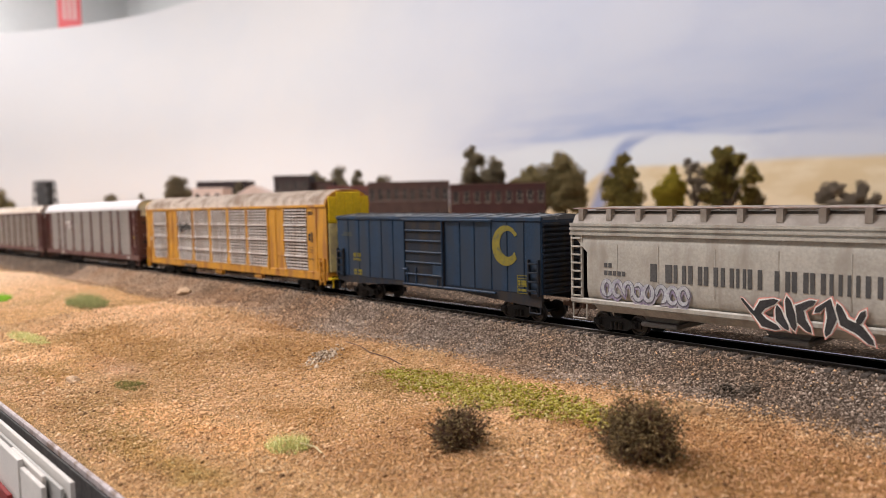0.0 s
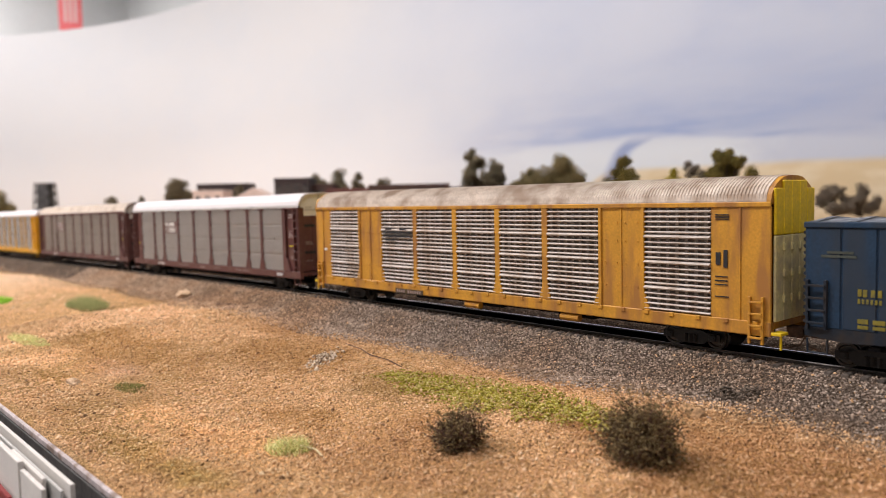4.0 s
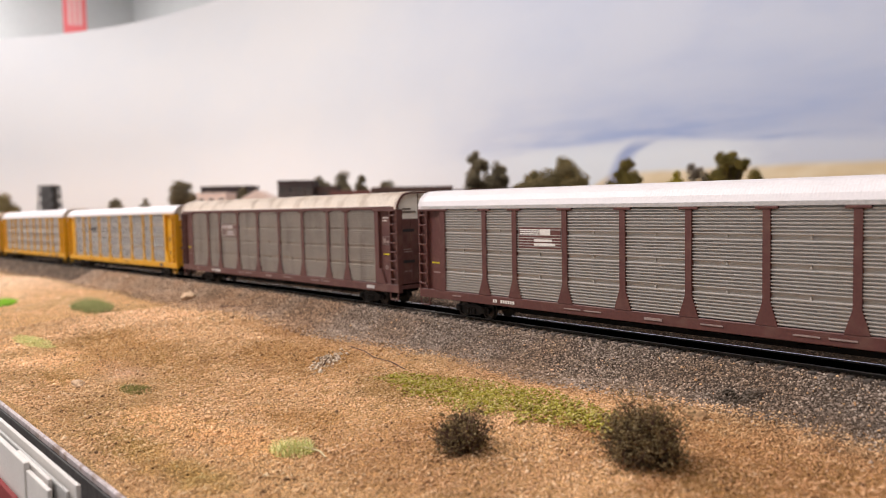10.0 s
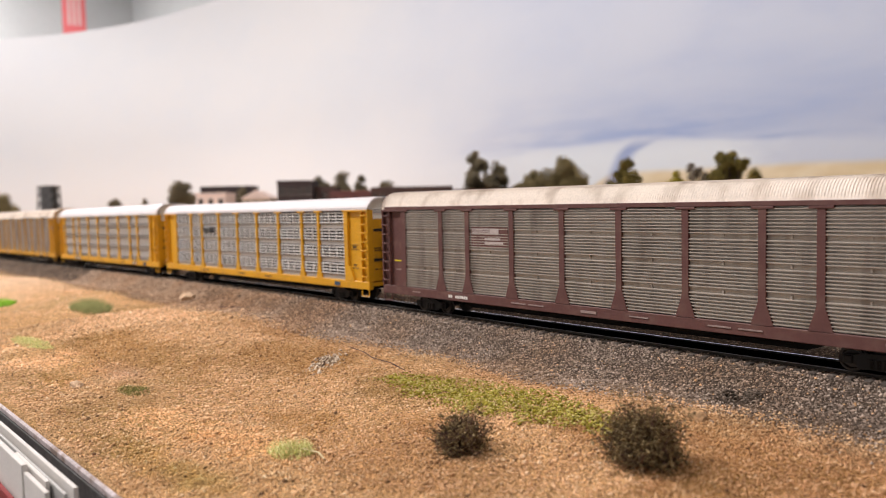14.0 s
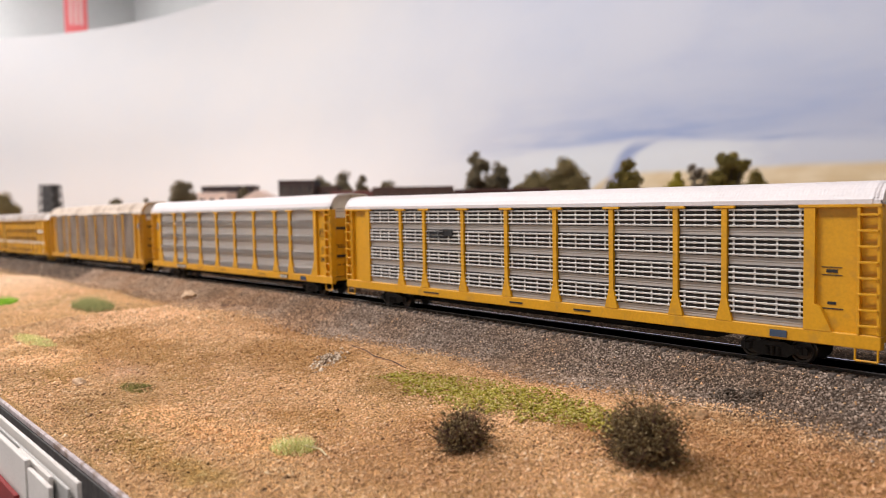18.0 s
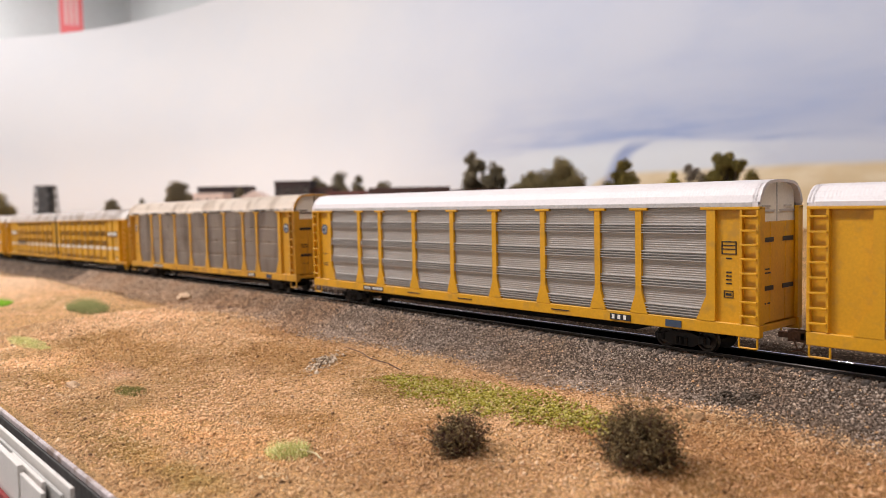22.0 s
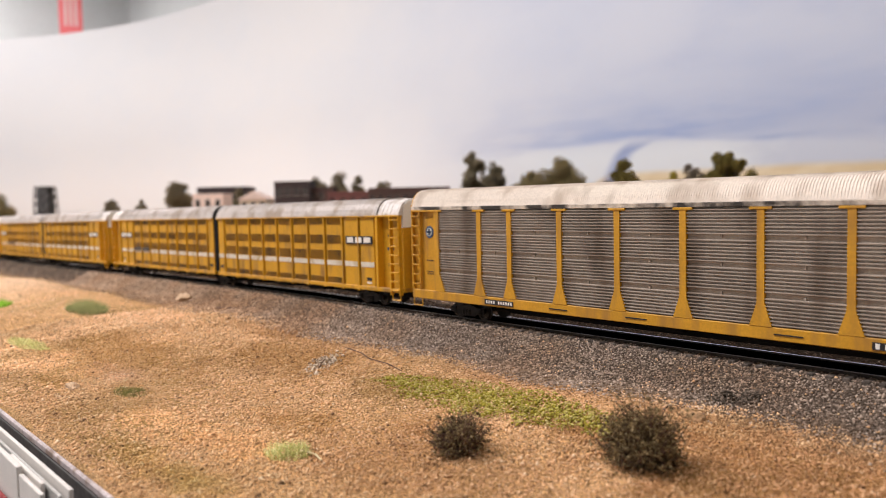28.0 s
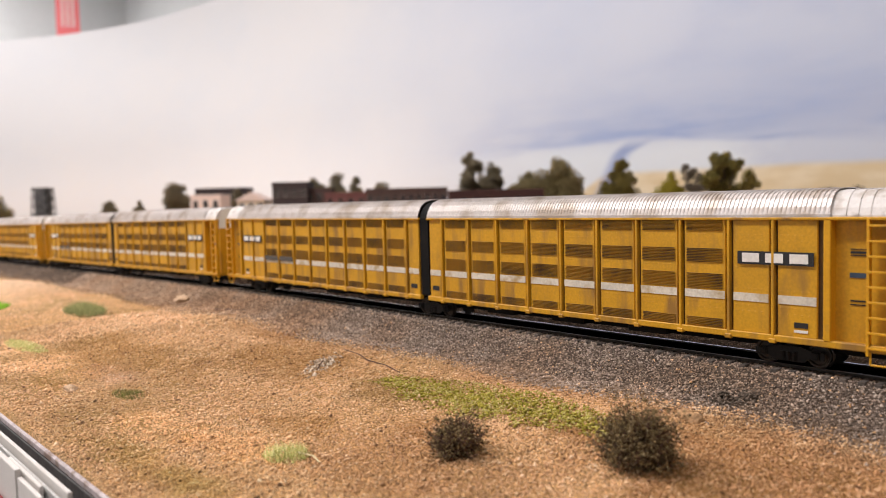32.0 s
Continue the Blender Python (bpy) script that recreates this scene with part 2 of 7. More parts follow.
def soil_tints(nt, out):
    """Lays the ragged soil patches over a colour."""
    tc = nt.nodes.new("ShaderNodeTexCoord")
    for k, (x, y, rx, ry, tint) in enumerate(SOIL):
        n = nt.nodes.new("ShaderNodeTexNoise")
        n.inputs["Scale"].default_value, n.inputs["Detail"].default_value = 26 + 5 * k, 6
        nt.links.new(tc.outputs["Object"], n.inputs["Vector"])
        gap = nt.nodes.new("ShaderNodeVectorMath")
        gap.operation = "SUBTRACT"
        nt.links.new(tc.outputs["Object"], gap.inputs[0])
        gap.inputs[1].default_value = (x, y, 0)
        shrink = nt.nodes.new("ShaderNodeVectorMath")
        shrink.operation = "MULTIPLY"
        nt.links.new(gap.outputs[0], shrink.inputs[0])
        shrink.inputs[1].default_value = (1 / rx, 1 / ry, 0)
        far = nt.nodes.new("ShaderNodeVectorMath")
        far.operation = "LENGTH"
        nt.links.new(shrink.outputs[0], far.inputs[0])
        ragged = nt.nodes.new("ShaderNodeMath")
        ragged.operation = "MULTIPLY_ADD"
        ragged.inputs[1].default_value = 1.9
        nt.links.new(n.outputs["Fac"], ragged.inputs[0])
        nt.links.new(far.outputs["Value"], ragged.inputs[2])
        k2 = nt.nodes.new("ShaderNodeMapRange")
        k2.interpolation_type = "SMOOTHSTEP"
        k2.inputs[1].default_value, k2.inputs[2].default_value = 2.15, 1.25
        nt.links.new(ragged.outputs[0], k2.inputs[0])
        mx = nt.nodes.new("ShaderNodeMix")
        mx.data_type, mx.blend_type = "RGBA", "MULTIPLY"
        nt.links.new(k2.outputs[0], mx.inputs[0])
        nt.links.new(out, mx.inputs[6])
        mx.inputs[7].default_value = (*tint, 1)
        out = mx.outputs[2]
    return out


# ---- mesh tools ----
class Shape:
    """Vertices and faces of one mesh, gathered piece by piece."""

    def __init__(self):
        self.v, self.f = [], []

    def add(self, verts, faces):
        n = len(self.v)
        self.v.extend(verts)
        self.f.extend(tuple(n + i for i in f) for f in faces)
        return self

    def box(self, x0, x1, y0, y1, z0, z1, c=0.0):
        if c <= 0:
            vs = [(x, y, z) for x in (x0, x1) for y in (y0, y1) for z in (z0, z1)]
            return self.add(vs, [(0, 1, 3, 2), (4, 6, 7, 5), (0, 4, 5, 1), (2, 3, 7, 6), (0, 2, 6, 4), (1, 5, 7, 3)])
        c = min(c, abs(x1 - x0) * 0.45, abs(y1 - y0) * 0.45, abs(z1 - z0) * 0.45)
        bm = bmesh.new()
        bmesh.ops.create_cube(bm, size=1.0)
        for v in bm.verts:
            v.co = Vector((x0 if v.co.x < 0 else x1, y0 if v.co.y < 0 else y1, z0 if v.co.z < 0 else z1))
        bmesh.ops.bevel(bm, geom=bm.edges[:], offset=c, segments=1, affect="EDGES")
        bm.verts.index_update()
        self.add([tuple(v.co) for v in bm.verts], [tuple(v.index for v in f.verts) for f in bm.faces])
        bm.free()
        return self

    def prism_x(self, prof, x0, x1):
        n = len(prof)
        vs = [(x0, y, z) for y, z in prof] + [(x1, y, z) for y, z in prof]
        fs = [(i, (i + 1) % n, n + (i + 1) % n, n + i) for i in range(n)]
        return self.add(vs, fs + [tuple(range(n))[::-1], tuple(range(n, 2 * n))])

    def prism_y(self, prof, y0, y1):
        n = len(prof)
        vs = [(x, y0, z) for x, z in prof] + [(x, y1, z) for x, z in prof]
        fs = [(i, n + i, n + (i + 1) % n, (i + 1) % n) for i in range(n)]
        return self.add(vs, fs + [tuple(range(n)), tuple(range(n, 2 * n))[::-1]])

    def rod(self, a, b, r, n=8, r2=None):
        a, b = Vector(a), Vector(b)
        r2 = r if r2 is None else r2
        w = (b - a).normalized()
        u = w.orthogonal().normalized()
        s = w.cross(u)
        ring = [(math.cos(2 * math.pi * i / n), math.sin(2 * math.pi * i / n)) for i in range(n)]
        vs = [tuple(a + (u * c + s * d) * r) for c, d in ring] + [tuple(b + (u * c + s * d) * r2) for c, d in ring]
        fs = [(i, (i + 1) % n, n + (i + 1) % n, n + i) for i in range(n)]
        return self.add(vs, fs + [tuple(range(n))[::-1], tuple(range(n, 2 * n))])

    def strip(self, rows, close=False):
        """Quads between rows of equally many points."""
        n, k = len(rows[0]), len(rows)
        vs = [p for row in rows for p in row]
        fs = [(i * n + j, i * n + j + 1, (i + 1) * n + j + 1, (i + 1) * n + j) for i in range(k - 1) for j in range(n - 1)]
        return self.add(vs, fs)

    def mesh(self, name, material, smooth=False):
        me = bpy.data.meshes.new(name)
        me.from_pydata([tuple(p) for p in self.v], [], self.f)
        if material:
            me.materials.append(material)
        if smooth:
            me.polygons.foreach_set("use_smooth", [True] * len(me.polygons))
        me.update()
        return me


def part(name, shape, material, parent=None, label="", loc=None, smooth=False):
    """One mesh object under a thing or a part; a Shape, or mesh data shared with another piece."""
    me = shape if isinstance(shape, bpy.types.Mesh) else shape.mesh(name, material, smooth)
    ob = new(name, me)
    ob.parent = parent
    if loc is not None:
        ob.location = loc
    if label:
        ob["label"] = label
    return ob


def raw_mesh(name, verts, faces, material, smooth=False):
    """A mesh out of two numpy arrays."""
    me = bpy.data.meshes.new(name)
    k = faces.shape[1]
    me.vertices.add(len(verts))
    me.vertices.foreach_set("co", verts.astype(np.float32).ravel())
    me.loops.add(faces.size)
    me.loops.foreach_set("vertex_index", faces.astype(np.int32).ravel())
    me.polygons.add(len(faces))
    me.polygons.foreach_set("loop_start", np.arange(0, faces.size, k, dtype=np.int32))
    if smooth:
        me.polygons.foreach_set("use_smooth", np.ones(len(faces), dtype=bool))
    me.materials.append(material)
    me.update(calc_edges=True)
    return me


OCTA = np.array(((1, 0, 0), (-1, 0, 0), (0, 1, 0), (0, -1, 0), (0, 0, 1), (0, 0, -1)), float)
OCTA_F = np.array(((0, 2, 4), (2, 1, 4), (1, 3, 4), (3, 0, 4), (2, 0, 5), (1, 2, 5), (3, 1, 5), (0, 3, 5)))


def scatter(name, pts, size, material, rng, flat=0.75):
    """Small angular stones at the given points, joined into one mesh."""
    n = len(pts)
    v = OCTA[None] * (1 + rng.uniform(-0.35, 0.35, (n, 6, 3))) + rng.uniform(-0.3, 0.3, (n, 6, 3))
    a = rng.uniform(0, 6.283, n)
    ca, sa = np.cos(a)[:, None], np.sin(a)[:, None]
    x, y = v[:, :, 0] * ca - v[:, :, 1] * sa, v[:, :, 0] * sa + v[:, :, 1] * ca
    v = np.stack((x, y, v[:, :, 2] * flat), 2) * np.asarray(size).reshape(n, 1, 1) + pts[:, None, :]
    f = OCTA_F[None] + (np.arange(n) * 6)[:, None, None]
    return raw_mesh(name, v.reshape(-1, 3), f.reshape(-1, 3), material)


# ---- room ----
TRACK_Y = 0.3045
EDGE_Y = 0.0755
BACK_Y, ARC_X, ARC_R, BACK_TOP = 1.55, -3.0, 2.65, 0.965
WALL_PAINT = paint("pale_grey_wall", (0.70, 0.72, 0.72), 0.7, var=0.04, coarse=3, fine=80)
CEILING_PAINT = paint("white_ceiling", (0.75, 0.75, 0.74), 0.8, var=0.03, coarse=3, fine=60)
CARPET = paint("dark_carpet", (0.16, 0.14, 0.13), 0.95, var=0.25, coarse=4, fine=300)


def structure(name, shape, material, label="", category=""):
    return tagged(part(name, shape, material), label, category, kind="structure")


def build_room():
    x0, x1, y0, y1, z0, z1 = ROOM
    structure("floor", Shape().box(x0, x1, y0, y1, z0 - 0.1, z0), CARPET, "dark carpet on the floor of the room", "floor")
    structure("ceiling", Shape().box(x0 - 0.1, x1 + 0.1, y0 - 0.1, y1 + 0.1, z1, z1 + 0.1), CEILING_PAINT, "plain white ceiling over the room", "ceiling")
    structure("wall_west", Shape().box(x0 - 0.1, x0, y0, y1, z0, z1), WALL_PAINT, "pale grey painted wall of the room", "wall")
    structure("wall_east", Shape().box(x1, x1 + 0.1, y0, y1, z0, z1), WALL_PAINT, "pale grey painted wall of the room", "wall")
    structure("wall_south", Shape().box(x0 - 0.1, x1 + 0.1, y0 - 0.1, y0, z0, z1), WALL_PAINT, "pale grey painted wall of the room", "wall")
    structure("wall_north", Shape().box(x0 - 0.1, x1 + 0.1, y1, y1 + 0.1, z0, z1), WALL_PAINT, "pale grey painted wall of the room", "wall")


def sky_paint():
    """The hand-painted sky: warm white, bluer to the east, with blue cloud streaks low down and dry hills."""
    m = bpy.data.materials.new("painted_sky")
    m.use_nodes = True
    nt = m.node_tree
    tc = nt.nodes.new("ShaderNodeTexCoord")
    sep = nt.nodes.new("ShaderNodeSeparateXYZ")
    nt.links.new(tc.outputs["Object"], sep.inputs[0])

    def math_node(op, a, b=0.0, c=0.0):
        n = nt.nodes.new("ShaderNodeMath")
        n.operation = op
        for i, v in enumerate((a, b, c)):
            if isinstance(v, (int, float)):
                n.inputs[i].default_value = v
            else:
                nt.links.new(v, n.inputs[i])
        return n.outputs[0]

    def smooth(v, lo, hi):
        n = nt.nodes.new("ShaderNodeMapRange")
        n.interpolation_type = "SMOOTHSTEP"
        n.inputs[1].default_value, n.inputs[2].default_value = lo, hi
        nt.links.new(v, n.inputs[0])
        return n.outputs[0]

    def noise_at(scale, sx, sz, detail=4):
        mp = nt.nodes.new("ShaderNodeMapping")
        mp.inputs["Scale"].default_value = (sx, 1, sz)
        nt.links.new(tc.outputs["Object"], mp.inputs[0])
        n = nt.nodes.new("ShaderNodeTexNoise")
        n.inputs["Scale"].default_value, n.inputs["Detail"].default_value = scale, detail
        nt.links.new(mp.outputs[0], n.inputs["Vector"])
        return n.outputs["Fac"]

    def mix(fac, a, b):
        n = nt.nodes.new("ShaderNodeMix")
        n.data_type = "RGBA"
        for socket, v in ((n.inputs[0], fac), (n.inputs[6], a), (n.inputs[7], b)):
            if isinstance(v, tuple):
                socket.default_value = (*v, 1)
            else:
                nt.links.new(v, socket)
        return n.outputs[2]

    x, z = sep.outputs[0], sep.outputs[2]
    blot = noise_at(2.2, 1, 1.6)
    col = mix(smooth(blot, 0.35, 0.7), (0.668, 0.664, 0.672), (0.640, 0.648, 0.670))
    east = smooth(math_node("ADD", x, math_node("MULTIPLY", blot, 0.7)), -2.1, -0.4)
    col = mix(math_node("MULTIPLY", east, 0.95), col, (0.490, 0.530, 0.630))
    low = math_node("MULTIPLY", math_node("SUBTRACT", 1.0, smooth(z, 0.16, 0.235)), smooth(x, -1.9, -1.2))
    col = mix(math_node("MULTIPLY", low, 0.8), col, (0.665, 0.705, 0.735))
    # lighter low in the west, painted in to offset the lamps' falloff
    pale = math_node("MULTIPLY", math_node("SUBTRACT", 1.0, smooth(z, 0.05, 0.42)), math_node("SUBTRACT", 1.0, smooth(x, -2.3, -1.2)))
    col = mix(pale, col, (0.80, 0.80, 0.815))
    # cloud streaks: a band that climbs towards the east
    wave = noise_at(2.6, 0.7, 3.2, 5)
    band = math_node("SUBTRACT", z, math_node("MULTIPLY_ADD", x, 0.012, 0.212))
    band = math_node("ADD", band, math_node("MULTIPLY", smooth(x, -1.1, -0.45), 0.034))
    band = math_node("ADD", band, math_node("MULTIPLY", math_node("SUBTRACT", wave, 0.5), 0.10))
    streak = math_node("MULTIPLY", smooth(band, -0.018, 0.004), math_node("SUBTRACT", 1.0, math_node("POWER", smooth(band, 0.0, 0.19), 0.7)))
    streak = math_node("MULTIPLY", streak, smooth(x, -1.95, -0.95))
    streak = math_node("MULTIPLY", streak, math_node("MULTIPLY_ADD", smooth(noise_at(7.5, 0.6, 3.8, 9), 0.38, 0.60), 0.52, 0.48))
    col = mix(math_node("MULTIPLY", streak, 0.95), col, (0.285, 0.355, 0.560))
    haze = math_node("MULTIPLY", smooth(band, 0.0, 0.04), math_node("SUBTRACT", 1.0, smooth(band, 0.06, 0.26)))
    haze = math_node("MULTIPLY", haze, math_node("MULTIPLY", smooth(x, -1.45, -0.75), math_node("MULTIPLY_ADD", smooth(noise_at(5.0, 0.5, 3.0, 9), 0.36, 0.62), 0.7, 0.3)))
    col = mix(math_node("MULTIPLY", haze, 0.65), col, (0.345, 0.410, 0.585))
    upper = math_node("MULTIPLY", smooth(noise_at(3.6, 0.8, 2.0, 7), 0.45, 0.62), smooth(x, -1.7, -0.7))
    col = mix(math_node("MULTIPLY", upper, 0.6), col, (0.43, 0.475, 0.60))
    # a thin plume that leans out of the streaks down to the hills
    axis = math_node("MULTIPLY_ADD", math_node("SUBTRACT", z, 0.155), 0.55, -1.120)
    axis = math_node("ADD", axis, math_node("MULTIPLY", smooth(z, 0.165, 0.215), 0.05))
    far = math_node("ABSOLUTE", math_node("SUBTRACT", x, axis))
    far = math_node("SUBTRACT", far, math_node("MULTIPLY", smooth(z, 0.165, 0.215), 0.022))
    plume = math_node("MULTIPLY", math_node("SUBTRACT", 1.0, smooth(far, 0.004, 0.040)), math_node("SUBTRACT", 1.0, smooth(z, 0.178, 0.212)))
    # dry hills
    ridge = math_node("ADD", math_node("MULTIPLY_ADD", smooth(x, -1.33, -1.13), 0.085, 0.030), math_node("MULTIPLY", noise_at(3.0, 1, 0.01), 0.016))
    hill = math_node("SUBTRACT", 1.0, smooth(math_node("SUBTRACT", z, ridge), -0.006, 0.012))
    dry = mix(smooth(noise_at(9, 1, 2.5), 0.4, 0.65), (0.62, 0.50, 0.32), (0.70, 0.60, 0.43))
    col = mix(hill, col, dry)
    col = mix(math_node("MULTIPLY", plume, 0.82), col, (0.22, 0.28, 0.49))
    bsdf = nt.nodes["Principled BSDF"]
    nt.links.new(col, bsdf.inputs["Base Color"])
    bsdf.inputs["Roughness"].default_value = 0.85
    bsdf.inputs["Specular IOR Level"].default_value = 0.1
    return m


def backdrop_line(n=40):
    pts = [(3.6, BACK_Y), (1.0, BACK_Y), (-1.0, BACK_Y), (ARC_X, BACK_Y)]
    for i in range(1, n + 1):
        a = radians(68) * i / n
        pts.append((ARC_X - ARC_R * math.sin(a), BACK_Y - ARC_R * (1 - math.cos(a))))
    return pts


def build_backdrop():
    line = backdrop_line()
    s = Shape()
    thick = 0.004
    rows = []
    for i, (x, y) in enumerate(line):
        a = Vector(line[max(i - 1, 0)])
        b = Vector(line[min(i + 1, len(line) - 1)])
        d = (b - a).normalized()
        nx, ny = d.y * thick, -d.x * thick
        rows.append(((x, y, -0.03), (x, y, BACK_TOP), (x + nx, y + ny, BACK_TOP), (x + nx, y + ny, -0.03), (x, y, -0.03)))
    s.strip(rows)
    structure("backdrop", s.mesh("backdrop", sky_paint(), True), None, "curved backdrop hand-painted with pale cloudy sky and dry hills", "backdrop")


build_room()
build_backdrop()


# ---- ground ----
def waves(x, y, k, seed):
    """Soft bumps, between about -1 and 1."""
    r = np.random.default_rng(seed)
    out = np.zeros_like(x)
    for i in range(11):
        a, p, f = r.uniform(0, 6.283), r.uniform(0, 6.283), k * r.uniform(0.6, 1.7)
        out += np.sin((x * math.cos(a) + y * math.sin(a)) * f + p)
    return out / 5.0


def track_bend(x):
    """The track falls gently and bends towards the aisle west of the middle: shift across and in height."""
    u = np.clip(-0.5 - np.asarray(x, float), 0.0, 1.4)
    return -0.0088 * u * u / (u + 0.2), -0.0112 * u * u / (u + 0.08)


def terrain(x, y):
    x, y = np.asarray(x, float), np.asarray(y, float)
    across, fall = track_bend(x)
    d = np.abs(y - TRACK_Y - across)
    bed = np.interp(d, (0, 0.0074, 0.0080, 0.0092, 0.0098, 0.0150, 0.0180, 0.030, 0.040, 0.3), (-0.0006, -0.0006, -0.0014, -0.0014, -0.0015, -0.0018, -0.0028, -0.0095, -0.0135, -0.08))
    front = np.interp(y, (0.0, 0.08, 0.20, 0.29), (-0.0205, -0.0200, -0.0145, -0.0125))
    back = np.interp(y, (0.31, 0.40, 0.44, 0.6, 1.6), (-0.0045, -0.0045, -0.010, -0.003, 0.0))
    dirt = np.where(y < TRACK_Y, front, back)
    dirt = dirt + 0.0020 * waves(x, y, 26, 3) + 0.0008 * waves(x, y, 90, 5) + 0.00035 * waves(x, y, 300, 6) + 0.00034 * waves(x, y, 640, 7) + 0.00030 * waves(x, y, 1150, 9) * (0.6 + 0.4 * waves(x, y, 40, 17))
    dirt = dirt + 0.010 * np.exp(-(((x + 0.93) / 0.15) ** 2 + ((y - 0.205) / 0.035) ** 2))
    dirt = dirt + 0.002 * np.exp(-(((x + 0.42) / 0.10) ** 2 + ((y - 0.20) / 0.03) ** 2))
    top = np.maximum(dirt, bed)
    top = np.where((d > 0.0076) & (d < 0.0096) & (top > -0.0014), -0.0014, np.where((d < 0.0077) & (top > -0.0006), -0.0006, top))
    return top + fall * np.interp(y, (0.08, 0.27, 0.42, 0.75), (0.4, 1.0, 1.0, 0.0))


def stone_reach(x):
    """How far from the middle of the track the crushed stone has spilled, on the aisle side."""
    return np.interp(x, (-0.55, -0.33, -0.24, -0.16, -0.12), (0.050, 0.054, 0.053, 0.048, 0.042))


def ground_material():
    m = bpy.data.materials.new("sifted_dirt")
    m.use_nodes = True
    nt = m.node_tree
    tc = nt.nodes.new("ShaderNodeTexCoord")

    def nz(scale, detail=5):
        n = nt.nodes.new("ShaderNodeTexNoise")
        n.inputs["Scale"].default_value, n.inputs["Detail"].default_value = scale, detail
        nt.links.new(tc.outputs["Object"], n.inputs["Vector"])
        return n.outputs["Fac"]

    def rng_node(v, lo, hi):
        n = nt.nodes.new("ShaderNodeMapRange")
        n.inputs[1].default_value, n.inputs[2].default_value = lo, hi
        nt.links.new(v, n.inputs[0])
        return n.outputs[0]

    def mix(fac, a, b):
        n = nt.nodes.new("ShaderNodeMix")
        n.data_type = "RGBA"
        for socket, v in ((n.inputs[0], fac), (n.inputs[6], a), (n.inputs[7], b)):
            if isinstance(v, tuple):
                socket.default_value = (*v, 1)
            else:
                nt.links.new(v, socket)
        return n.outputs[2]

    col = mix(rng_node(nz(9), 0.4, 0.62), (0.76, 0.46, 0.222), (0.68, 0.41, 0.198))
    col = mix(rng_node(nz(17), 0.48, 0.64), col, (0.50, 0.32, 0.145))
    col = mix(rng_node(nz(24), 0.55, 0.70), col, (0.70, 0.46, 0.27))
    col = mix(rng_node(nz(900, 3), 0.48, 0.76), col, (0.42, 0.25, 0.115))
    # a drift of pale sand
    to = nt.nodes.new("ShaderNodeVectorMath")
    to.operation = "DISTANCE"
    nt.links.new(tc.outputs["Object"], to.inputs[0])
    to.inputs[1].default_value = (-0.95, 0.19, 0)
    blown = nt.nodes.new("ShaderNodeMath")
    blown.operation = "MULTIPLY_ADD"
    nt.links.new(nz(12), blown.inputs[0])
    blown.inputs[1].default_value = 0.25
    nt.links.new(to.outputs["Value"], blown.inputs[2])
    col = mix(rng_node(blown.outputs[0], 0.30, 0.14), col, (0.76, 0.53, 0.33))
    col = soil_tints(nt, col)
    # grey stone dust along the track, its tone darkened for crevices between stones
    sep = nt.nodes.new("ShaderNodeSeparateXYZ")
    nt.links.new(tc.outputs["Object"], sep.inputs[0])
    def calc(op, p, q):
        n = nt.nodes.new("ShaderNodeMath")
        n.operation = op
        for socket, v in ((n.inputs[0], p), (n.inputs[1], q)):
            if isinstance(v, float):
                socket.default_value = v
            else:
                nt.links.new(v, socket)
        return n

    west = calc("MAXIMUM", calc("SUBTRACT", -0.5, sep.outputs[0]).outputs[0], 0.0).outputs[0]
    west = calc("MINIMUM", west, 1.4).outputs[0]
    bend = calc("DIVIDE", calc("MULTIPLY", calc("MULTIPLY", west, west).outputs[0], 0.0088).outputs[0], calc("ADD", west, 0.2).outputs[0]).outputs[0]
    a = calc("ADD", calc("SUBTRACT", sep.outputs[1], TRACK_Y).outputs[0], bend)
    b = nt.nodes.new("ShaderNodeMath")
    b.operation = "MAXIMUM"
    back = nt.nodes.new("ShaderNodeMath")
    back.operation = "MULTIPLY"
    back.inputs[1].default_value = -1.0
    nt.links.new(a.outputs[0], back.inputs[0])
    far_side = nt.nodes.new("ShaderNodeMath")
    far_side.operation = "MULTIPLY"
    far_side.inputs[1].default_value = 0.30
    nt.links.new(a.outputs[0], far_side.inputs[0])
    nt.links.new(back.outputs[0], b.inputs[0])
    nt.links.new(far_side.outputs[0], b.inputs[1])
    c = nt.nodes.new("ShaderNodeMath")
    c.operation = "MULTIPLY_ADD"
    nt.links.new(nz(45), c.inputs[0])
    c.inputs[1].default_value = 0.022
    nt.links.new(b.outputs[0], c.inputs[2])
    dust = mix(rng_node(nz(700, 3), 0.4, 0.7), (0.11, 0.085, 0.068), (0.20, 0.155, 0.124))
    col = mix(rng_node(c.outputs[0], 0.052, 0.084), (0.40, 0.255, 0.145), col)
    col = mix(rng_node(c.outputs[0], 0.046, 0.070), dust, col)
    # near-black strip between the rails: the cars' shade put into the colour
    mid = nt.nodes.new("ShaderNodeMath")
    mid.operation = "ABSOLUTE"
    nt.links.new(a.outputs[0], mid.inputs[0])
    col = mix(rng_node(mid.outputs[0], 0.0085, 0.0100), (0.0035, 0.0032, 0.003), col)
    bsdf = nt.nodes["Principled BSDF"]
    speck = nt.nodes.new("ShaderNodeTexVoronoi")
    speck.inputs["Scale"].default_value = 1350.0
    nt.links.new(tc.outputs["Object"], speck.inputs["Vector"])
    tone = nt.nodes.new("ShaderNodeSeparateColor")
    nt.links.new(speck.outputs["Color"], tone.inputs[0])
